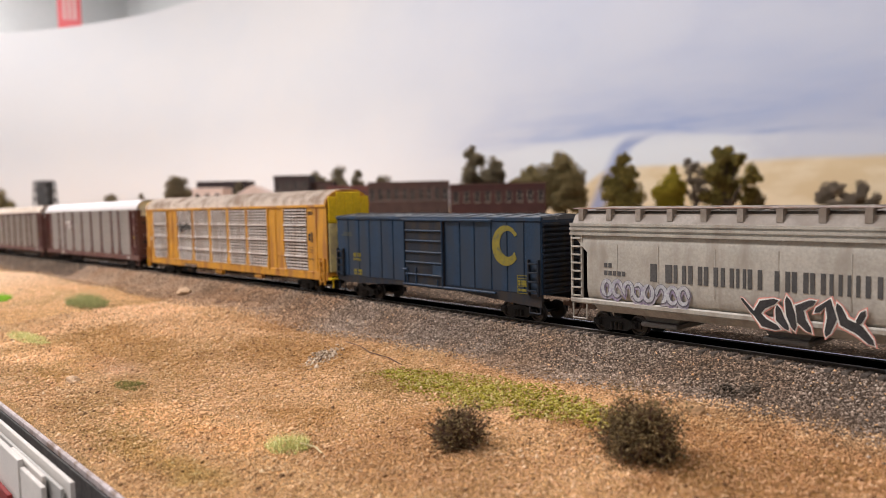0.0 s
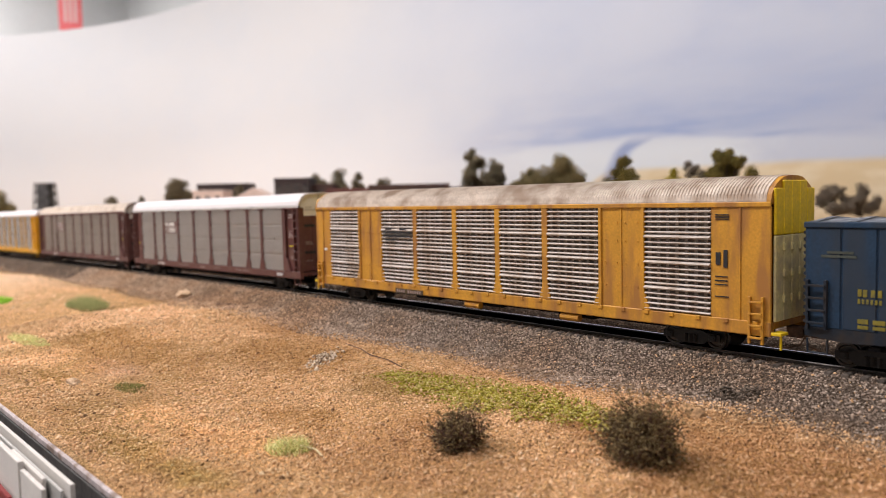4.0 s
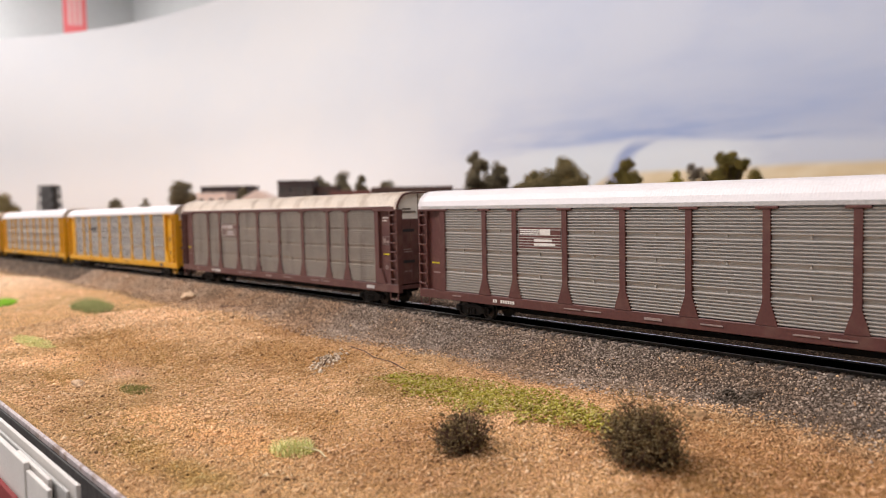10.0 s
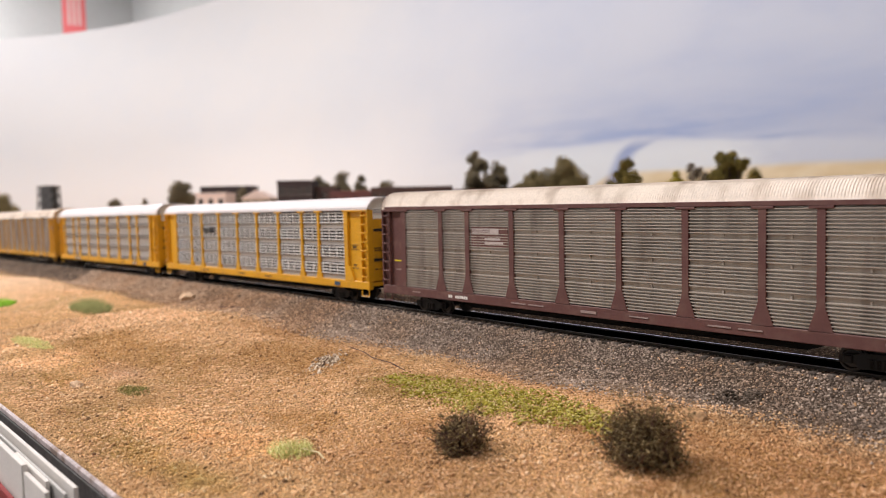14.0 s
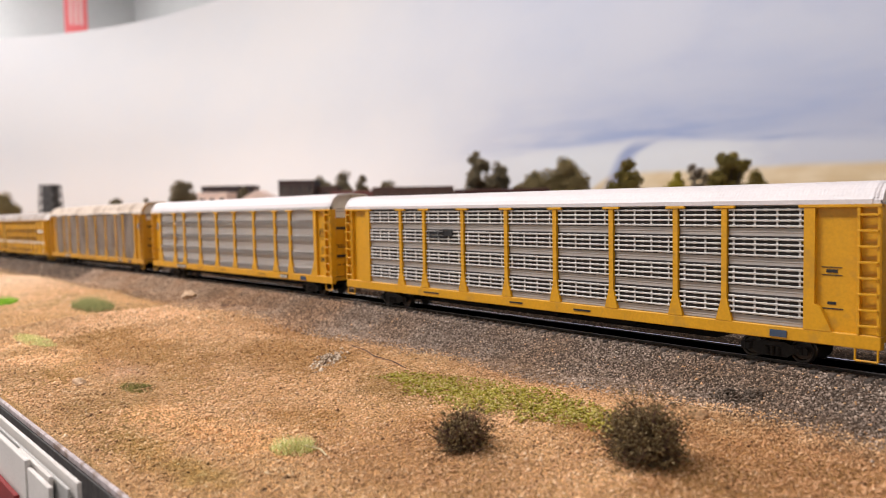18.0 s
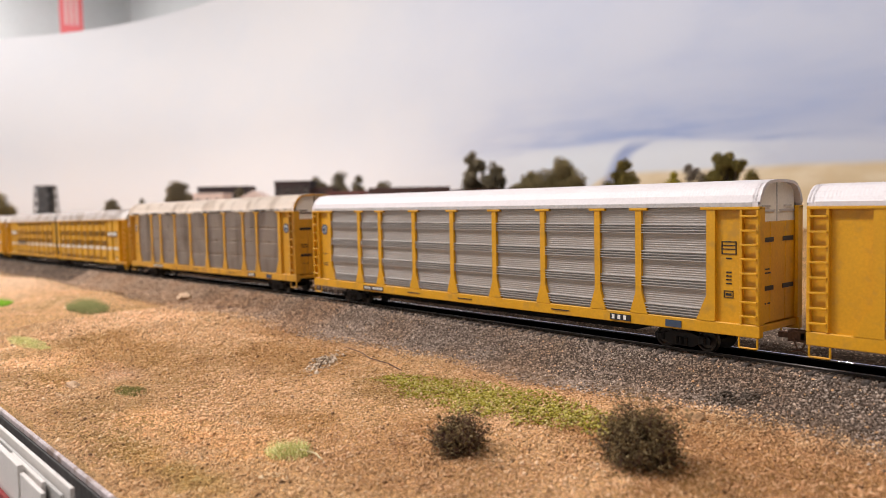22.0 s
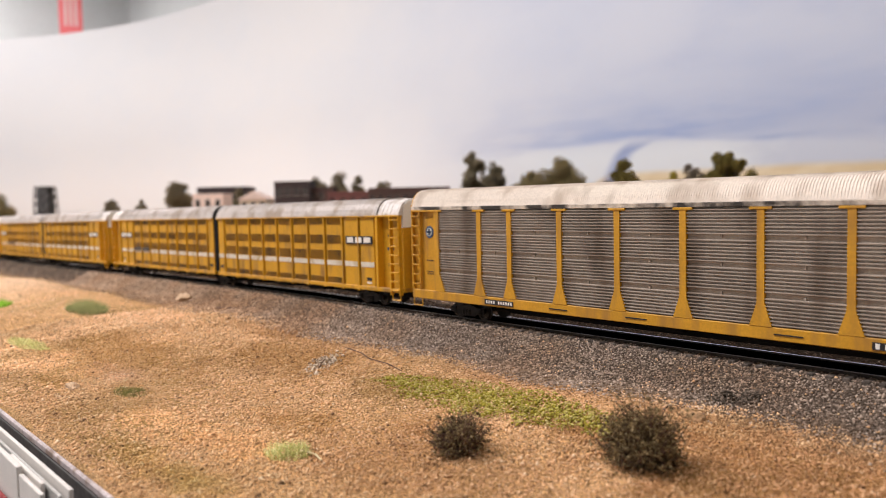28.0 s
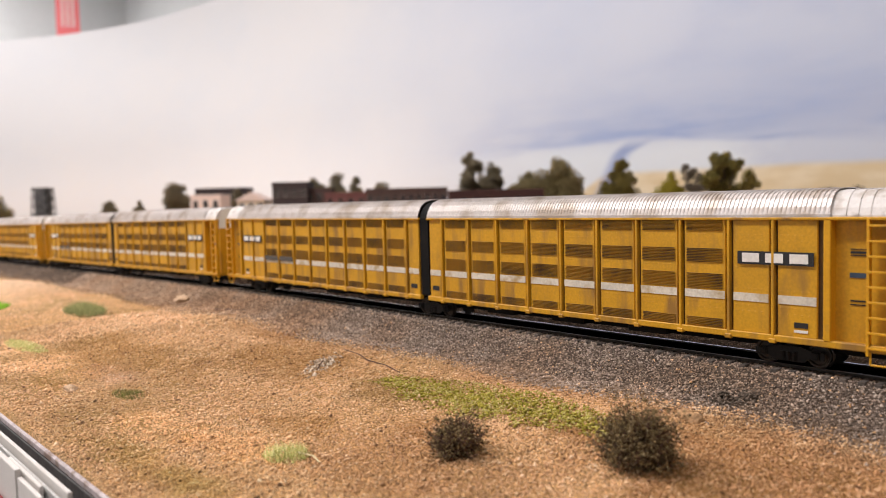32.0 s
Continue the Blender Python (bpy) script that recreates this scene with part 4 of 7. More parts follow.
    for e in (-1, 1):
        # end bay: pillar, recessed plate and corner ladder on both sides
        if body in (YELLOW, YELLOW_OLD) and not punched:
            pil = Shape().prism_y(((0.1405, 0.0148), (0.1405, 0.0604), (0.1368, 0.0604), (0.1368, 0.0250), (0.1352, 0.0215), (0.1322, 0.0148)), -0.0184, -0.0164)
        else:
            pil = Shape().prism_y(((0.136, 0.0148), (0.1462, 0.0148), (0.1420, 0.0235), (0.1400, 0.0245), (0.1400, 0.0604), (0.1360, 0.0604)), -0.0184, -0.0164)
        pil.box(0.134, 0.159, -0.0187, -0.0160, 0.0594, 0.0606, 0.0002)
        plate = Shape().box(0.140, 0.1575, -0.0166, -0.0160, 0.0148, 0.0594)
        lad = ladder_shape(0.1548, 0.0066, 0.0150, 0.0594, 8, -0.0186, -0.0164)
        lad.box(0.1575, 0.159, -0.0184, -0.0140, 0.0148, 0.0604, 0.0002)
        step = Shape()
        for a, b in (((0.1505, -0.0178, 0.0098), (0.1505, -0.0178, 0.0056)), ((0.1505, -0.0178, 0.0056), (0.1580, -0.0178, 0.0056)), ((0.1580, -0.0178, 0.0056), (0.1580, -0.0178, 0.0098))):
            step.rod(a, b, 0.0004, 6)
        for nm, sh in (("end_pillar", pil), ("end_plate", plate), ("ladder", lad), ("step", step)):
            for m in (1, -1):
                sh2 = Shape().add([((x + ext if x > 0.147 else x) * e, y * m, z) for x, y, z in sh.v], sh.f if e * m > 0 else [f[::-1] for f in sh.f])
                part(nm, sh2, body, car)
        xe = (0.1555 + ext) * e
        door = Shape()
        for y0, y1 in ((-0.0158, -0.0064), (-0.0064, 0.0064), (0.0064, 0.0158)):
            door.box(min(xe, xe + 0.0018 * e), max(xe, xe + 0.0018 * e), y0 + 0.0001, y1 - 0.0001, 0.0148, 0.0545, 0.0003)
        dr = part("end_door", door, body, car)
        top = Shape().prism_x([(y * 0.955, z - 0.0008) for y, z in prof if abs(y) < 0.0172] + [(0.0158, 0.0546), (-0.0158, 0.0546)], min(xe, xe + 0.0012 * e), max(xe, xe + 0.0012 * e))
        tp = part("door_top", top, WHITE_TOP, dr, "white-painted top of the end door")
        lines = Shape()
        for y0, y1, z in ((-0.0150, -0.0020, 0.0588), (0.0020, 0.0150, 0.0588), (-0.0120, -0.0060, 0.0606), (0.0060, 0.0120, 0.0606)):
            lines.box(min(xe + 0.0008 * e, xe + 0.0017 * e), max(xe + 0.0008 * e, xe + 0.0017 * e), y0, y1, z - 0.0004, z + 0.0004)
        lines.box(min(xe + 0.0008 * e, xe + 0.0015 * e), max(xe + 0.0008 * e, xe + 0.0015 * e), -0.0003, 0.0003, 0.0546, prof[len(prof) // 2][1] - 0.0012)
        tagged(part("slot", lines, GREY_EDGE if roof is ROOF_CLEAN else RUSTY, dr, "dark slits in the white door top"), kind="stuff")
        arch = Shape()
        outer = [(half * e, y, z) for y, z in prof[1:-1]]
        inner = [(half * e, y * 0.945, z - 0.0011) for y, z in prof[1:-1]]
        arch.strip([outer, inner, [(x - 0.0030 * e, y, z) for x, y, z in inner], [(x - 0.0030 * e, y, z) for x, y, z in outer], outer])
        part("roof_arch", arch, body if roof is not ROOF_CLEAN else ROOF_CLEAN, car, "thin arched rim of the roof end")
        slot = Shape()
        for z in (0.0285, 0.0475):
            for y0, y1 in ((-0.0130, -0.0040), (0.0040, 0.0130)):
                slot.box(min(xe + 0.0016 * e, xe + 0.0021 * e), max(xe + 0.0016 * e, xe + 0.0021 * e), y0, y1, z - 0.0009, z + 0.0009)
        tagged(part("slot", slot, MARK_BLACK, dr, "black slots in the end door"), kind="stuff")
        bar = Shape()
        for z, y0, y1 in ((0.0360, -0.0125, -0.0070), (0.0345, -0.0120, -0.0060), (0.0225, -0.0120, -0.0100), (0.0225, -0.0085, -0.0065)):
            bar.box(min(xe + 0.0016 * e, xe + 0.0020 * e), max(xe + 0.0016 * e, xe + 0.0020 * e), y0, y1, z - 0.0003, z + 0.0003)
        tagged(part("marking", bar, MARK_DULL if body in (BROWN, BROWN_DIRTY) else MARK_BLACK, dr), kind="stuff")
        coupler(car, half * e, e)
        truck(car, 0.1215 * e)
    n = -0.0185
    if body in (BROWN, BROWN_DIRTY):
        bars(car, [(0.1425, 0.1490, 0.0553, 0.0557), (0.1425, 0.1470, 0.0535, 0.0539)], MARK_WHITE, -0.0167)
        bars(car, [(0.1423, 0.1500, 0.0388, 0.0391), (0.1423, 0.1500, 0.0436, 0.0439), (0.1423, 0.1426, 0.0388, 0.0439), (0.1497, 0.1500, 0.0388, 0.0439), (0.1430, 0.1455, 0.0398, 0.0428), (0.1463, 0.1492, 0.0398, 0.0412)], MARK_DULL, -0.0167)
        bars(car, [(0.1425, 0.1497, 0.0326, 0.0334), (-0.1490, -0.1425, 0.0296, 0.0304)], MARK_YELLOW, -0.0167)
        bars(car, [(0.1447, 0.1470, 0.0238, 0.0244), (0.1440, 0.1478, 0.0247, 0.0252), (0.1450, 0.1470, 0.0256, 0.0262)], MARK_DULL, -0.0167)
        bars(car, [(-0.1475, -0.1415, 0.0243, 0.0250)], MARK_DULL, -0.0167)
        plaque = bars(car, [(-0.0795, -0.0521, 0.0405, 0.0510)], body, -0.0178, "name_plate", "brown plate with a plain white striped emblem")
        bars(plaque, [(-0.0785, -0.0650, z, z + 0.0006) for z in (0.0475, 0.0485, 0.0495)] + [(-0.0660, -0.0585, 0.0473, 0.0502), (-0.0690, -0.0575, 0.0440, 0.0452), (-0.0690, -0.0555, 0.0420, 0.0433)], MARK_WHITE if body is BROWN else MARK_FADED, -0.0180, "emblem")
        bars(car, [(x, x + 0.0011, 0.0114, 0.0130) for x in (-0.0980, -0.0964, -0.0925, -0.0908, -0.0891, -0.0874, -0.0857, -0.0840)], MARK_WHITE, n)
        bars(car, [(x, x + 0.010, 0.0122, 0.0128) for x in (-0.050, -0.038, 0.022, 0.060, 0.073)] + [(-0.005, 0.004, 0.0116, 0.0128), (-0.130, -0.123, 0.0122, 0.0128)], MARK_DULL, n)
        bars(car, [(0.1265, 0.1345, 0.0112, 0.0132)], GREY_EDGE, n)
    elif not punched:
        bars(car, [(-0.1005, -0.0800, 0.0108, 0.0135)], MARK_BLACK, n, "number_plate", "black plate with white bars")
        bars(car, [(-0.0993 + i * 0.00175, -0.0983 + i * 0.00175, 0.0114, 0.0129) for i in range(11) if i != 4], MARK_WHITE, n - 0.0001)
        bars(car, [(0.0895, 0.1005, 0.0108, 0.0135)], MARK_BLACK, n, "number_plate", "black plate with white bars")
        bars(car, [(0.0906 + i * 0.0031, 0.0920 + i * 0.0031, 0.0112, 0.0131) for i in range(3)], MARK_WHITE, n - 0.0001)
        bars(car, [(0.1180, 0.1255, 0.0106, 0.0135)], MARK_BLUE, n, "data_plate", "small blue data plate")
        bars(car, [(x, x + 0.011, 0.0120, 0.0125) for x in (-0.056, -0.012, 0.055)], MARK_BLACK, n)
        for cx in (-0.1462, 0.1462) if body is YELLOW_OLD else (-0.1462,):
            d = part("round_emblem", Shape().rod((cx, -0.0168, 0.0480), (cx, -0.0164, 0.0480), 0.0035, 24), EMBLEM_BLUE, car, "blue round emblem with a pale field and a blue cross")
            part("field", Shape().rod((cx, -0.0170, 0.0480), (cx, -0.0167, 0.0480), 0.0023, 20), EMBLEM_PALE, d)
            cross = Shape().box(cx - 0.0018, cx + 0.0018, -0.0172, -0.0169, 0.0474, 0.0486).box(cx - 0.0006, cx + 0.0006, -0.0172, -0.0169, 0.0462, 0.0498)
            part("cross", cross, EMBLEM_BLUE, d)
        if body is YELLOW:
            bars(car, [(0.1425, 0.1488, z, z + 0.0004) for z in (0.0418, 0.0437, 0.0452, 0.0466)] + [(0.1425, 0.1429, 0.0418, 0.0470), (0.1484, 0.1488, 0.0418, 0.0470)] + [(0.1445, 0.1468, z, z + 0.0005) for z in (0.0400, 0.0345, 0.0330, 0.0315, 0.0300)]
                 + [(0.1435, 0.1475, 0.0245, 0.0248), (0.1435, 0.1475, 0.0271, 0.0274), (0.1435, 0.1438, 0.0245, 0.0274), (0.1472, 0.1475, 0.0245, 0.0274), (0.1443, 0.1467, 0.0254, 0.0264)], MARK_BLACK, -0.0167)
        bars(car, [(-0.1490, -0.1430, 0.0315, 0.0320), (-0.1490, -0.1430, 0.0240, 0.0244), (-0.1490, -0.1430, 0.0252, 0.0256)], MARK_BLACK, -0.0167)
    else:
        bars(car, [(-0.0795, -0.0640, z, z + 0.0007) for z in (0.0444, 0.0456, 0.0468, 0.0480)] + [(-0.0655, -0.0575, 0.0450, 0.0490)], MARK_BLACK, -0.0183, "emblem", "black striped emblem")
        bars(car, [(-0.0830 + 0.0, -0.070, 0.0118, 0.0126), (-0.014, -0.005, 0.0118, 0.0126), (0.028, 0.038, 0.0118, 0.0126)], MARK_BLACK, n)
        bars(car, [(0.1420, 0.1490, 0.0350, 0.0353), (0.1420, 0.1490, 0.0378, 0.0381), (0.1435, 0.1475, 0.0360, 0.0372), (0.1440, 0.1470, 0.0245, 0.0255), (0.1415, 0.1495, 0.0228, 0.0232)], MARK_BLACK, -0.0167)
        bars(car, [(0.1235, 0.1300, 0.0108, 0.0134)], MARK_BLUE, n, "data_plate", "small blue data plate")
    return car


OLD_ROOF = mirror(((-0.0183, 0.0600), (-0.0183, 0.0614), (-0.0176, 0.0638), (-0.0158, 0.0662), (-0.0128, 0.0682), (-0.0085, 0.0702), (-0.004, 0.0708), (0.0, 0.0709)))
GAP_SHADE = paint("gap_shade", (0.085, 0.066, 0.055), 0.8)
INNER_BAR = paint("inner_bar", (0.22, 0.185, 0.16), 0.6, var=0.15)
DOOR_PALE = paint("grimy_pale_yellow", (0.62, 0.54, 0.26), 0.6, dirt=(0.42, 0.36, 0.22), dirt_at=0.53, coarse=60)


def old_rack_car(centre, label):
    car = car_empty("autorack", centre, label, "autorack car")
    half = 0.159
    body = YELLOW_RUST
    sill = Shape()
    for s in (-1, 1):
        sill.box(-half, half, min(s * 0.0183, s * 0.0150), max(s * 0.0183, s * 0.0150), 0.0093, 0.0150, 0.0004)
        for i in range(26):
            x = -half + 0.006 + i * 0.0122
            sill.box(x, x + 0.0022, min(s * 0.0188, s * 0.0180), max(s * 0.0188, s * 0.0180), 0.0132, 0.0150, 0.0002)
    sill.box(-half + 0.001, half - 0.001, -0.0150, 0.0150, 0.0118, 0.0142)
    part("side_sill", sill, body, car)
    under = Shape().box(-0.15, 0.15, -0.0045, 0.0045, 0.0060, 0.0118, 0.0004)
    for x in (-0.05, 0.0, 0.06):
        under.box(x - 0.011, x + 0.011, -0.012, 0.012, 0.0065, 0.0118, 0.0006)
    part("centre_sill", under, BLACK, car, "black centre sill")
    for x in (-0.012, 0.055):
        part("brake_tank", Shape().rod((x, -0.0160, 0.0072), (x + 0.011, -0.0160, 0.0072), 0.0018, 10), body, car, "rusty yellow tank under the sill")
    part("roof", ribbed_roof(-half + 0.0018, half - 0.0018, OLD_ROOF, 0.00145, 0.0003), ROOF_OLD, car)
    for s in (-1, 1):
        part("roof_edge", Shape().box(-half, half, min(s * 0.0186, s * 0.0178), max(s * 0.0186, s * 0.0178), 0.0588, 0.0608, 0.0003), body, car)
    posts = (-0.0526, -0.0185, 0.0143, 0.0466)
    s = Shape().prism_y(((-0.0036, 0.0150), (0.0036, 0.0150), (0.0017, 0.0215), (0.0017, 0.0590), (-0.0017, 0.0590), (-0.0017, 0.0215)), -0.0184, -0.0168)
    pm = s.mesh("old_post", body)
    for x in posts:
        both_sides("post", pm, car, x)
    wide = Shape().box(-0.0122, 0.0122, -0.0178, -0.0168, 0.0132, 0.0590, 0.0002)
    wide.box(-0.0003, 0.0003, -0.0182, -0.0176, 0.0135, 0.0588)
    for e in (-1, 1):
        wide.prism_y(((e * 0.0122, 0.0150), (e * 0.0150, 0.0150), (e * 0.0122, 0.0225)), -0.0184, -0.0170)
        wide.box(min(e * 0.0105, e * 0.0122), max(e * 0.0105, e * 0.0122), -0.0186, -0.0170, 0.0150, 0.0590, 0.0002)
        for z in (0.0245, 0.0345, 0.0445, 0.0525):
            for x in (0.0022, 0.0085):
                wide.rod((e * x, -0.0182, z), (e * x, -0.0176, z), 0.0004, 6)
    wm = wide.mesh("door_post", body)
    both_sides("door_post", wm, car, -0.0968)
    both_sides("door_post", wm, car, 0.0910)
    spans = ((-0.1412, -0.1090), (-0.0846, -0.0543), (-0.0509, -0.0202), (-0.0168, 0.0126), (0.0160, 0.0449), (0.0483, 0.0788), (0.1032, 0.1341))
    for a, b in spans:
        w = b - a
        # solid dark panel; its colour carries the shade between the slats
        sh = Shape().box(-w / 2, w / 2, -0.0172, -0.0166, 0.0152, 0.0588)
        both_sides("panel", sh.mesh("old_panel", GAP_SHADE), car, (a + b) / 2, "dark panel standing in for shade behind the slats")
        sl = Shape()
        for i in range(20):
            z0 = 0.0153 + i * 0.002178
            h = 0.00170 if i in (4, 9, 14) else 0.00112
            d = 0.0020 if i in (4, 9, 14) else 0.0014
            prof = ((-0.0172, z0), (-0.0172 - d * 0.7, z0 + h * 0.12), (-0.0172 - d, z0 + h * 0.45), (-0.0172 - d * 0.55, z0 + h * 0.88), (-0.0172, z0 + h))
            sl.prism_x(prof[::-1], -w / 2, w / 2)
        ib = Shape()
        k = max(3, round(w / 0.0043))
        for i in range(k):
            xa = -w / 2 + w * (i + 0.5) / k
            ib.box(xa - 0.0007, xa + 0.0007, -0.0177, -0.0171, 0.0153, 0.0587)
        me = ib.mesh("inner_grille", INNER_BAR)
        for turn in (0, math.pi):
            o = part("inner_grille", me, None, car, "pale upright bars behind the slats", ((a + b) / 2, 0, 0))
            o.rotation_euler = (0, 0, turn)
            tagged(o, kind="stuff")
        me = sl.mesh("slat_grille", GALV_OLD)
        for turn in (0, math.pi):
            o = part("slat_grille", me, None, car, "pale weathered horizontal slats", ((a + b) / 2, 0, 0))
            o.rotation_euler = (0, 0, turn)
            tagged(o, kind="stuff")
    for e in (-1, 1):
        x0, x1 = (0.1341, 0.159) if e > 0 else (-0.159, -0.1412)
        for m in (1, -1):
            sh = Shape().box(x0, x1, min(m * 0.0180, m * 0.0170), max(m * 0.0180, m * 0.0170), 0.0120, 0.0590, 0.0003)
            sh.box((x0 + x1) / 2 - 0.0004, (x0 + x1) / 2 + 0.0004, min(m * 0.0184, m * 0.0176), max(m * 0.0184, m * 0.0176), 0.0150, 0.0588)
            part("end_plate", sh, body, car)
            lad = ladder_shape(0.1535 * e, 0.0052, 0.0062, 0.0245, 4, -0.0194, -0.0182)
            part("ladder", Shape().add([(x, y * m, z) for x, y, z in lad.v], lad.f), body, car)
        xe = half * e
        arch = Shape().prism_x([(y, z) for y, z in OLD_ROOF], min(xe, xe - 0.0018 * e), max(xe, xe - 0.0018 * e))
        part("roof_end", arch, body, car, "rusted yellow arched roof end")
        door = Shape()
        for i in range(5):
            y0 = -0.0168 + i * 0.0067
            door.box(min(xe, xe + 0.0012 * e), max(xe, xe + 0.0012 * e), y0 + 0.0001, y0 + 0.0066, 0.0150, 0.0480, 0.0004)
            for z in (0.022, 0.032, 0.042):
                door.box(min(xe, xe + 0.002 * e), max(xe, xe + 0.002 * e), y0 + 0.0058, y0 + 0.0072, z, z + 0.003, 0.0002)
        dr = part("end_door", door, DOOR_PALE, car, "grimy pale yellow folding end door")
        top = Shape()
        for i in range(5):
            y0 = -0.0168 + i * 0.0067
            top.box(min(xe, xe + 0.0012 * e), max(xe, xe + 0.0012 * e), y0 + 0.0001, y0 + 0.0066, 0.0481, 0.0660 if i in (0, 4) else 0.0690, 0.0004)
        part("door_top", top, YELLOW_END, dr, "bright yellow top of the end door")
        st = Shape().box(min(xe, xe + 0.004 * e), max(xe, xe + 0.004 * e), -0.018, -0.012, 0.0100, 0.0112, 0.0002)
        st.rod((xe + 0.003 * e, -0.016, 0.011), (xe + 0.003 * e, -0.016, 0.0045), 0.0005, 6)
        part("step", st, YELLOW_END, car)
        coupler(car, xe, e)
        truck(car, 0.1215 * e)
    n = -0.0185
    bars(car, [(-0.0715, -0.0460, 0.0093, 0.0120)], paint("grimed_dark_plate", (0.075, 0.048, 0.022), 0.7, var=0.3), n - 0.0002, "number_plate", "grimy dark plate with dull bars")
    bars(car, [(-0.0702 + i * 0.0021, -0.0690 + i * 0.0021, 0.0098, 0.0114) for i in range(11) if i != 4], MARK_DULL, n - 0.0003)
    bars(car, [(-0.0820, -0.0555, z, z + 0.0012) for z in (0.0425, 0.0447)] + [(-0.0800, -0.0740, 0.0468, 0.0478), (-0.0660, -0.0600, 0.0468, 0.0478), (-0.0800, -0.0700, 0.0403, 0.0414)], MARK_BLACK, -0.0190, "emblem", "black emblem sprayed over the slats")
    bars(car, [(0.1362, 0.1420, 0.0540 + i * 0.0006, 0.0543 + i * 0.0006) for i in range(4)] + [(0.1365, 0.1385, 0.036, 0.041), (0.1398, 0.1415, 0.035, 0.042), (0.1362, 0.1415, 0.0312, 0.0316), (0.1362, 0.1415, 0.0295, 0.0300), (0.1362, 0.1415, 0.0280, 0.0284), (0.1362, 0.1420, 0.0232, 0.0236)], MARK_BLACK, -0.0182)
    bars(car, [(-0.1492, -0.1462, 0.0320, 0.0335)], MARK_WHITE, -0.0182)
    return car


MAX_ROOF = mirror(((-0.0182, 0.0566), (-0.0182, 0.0578), (-0.0172, 0.0604), (-0.0154, 0.0634), (-0.0128, 0.0655), (-0.0098, 0.0665), (-0.005, 0.0669), (0.0, 0.0670)))


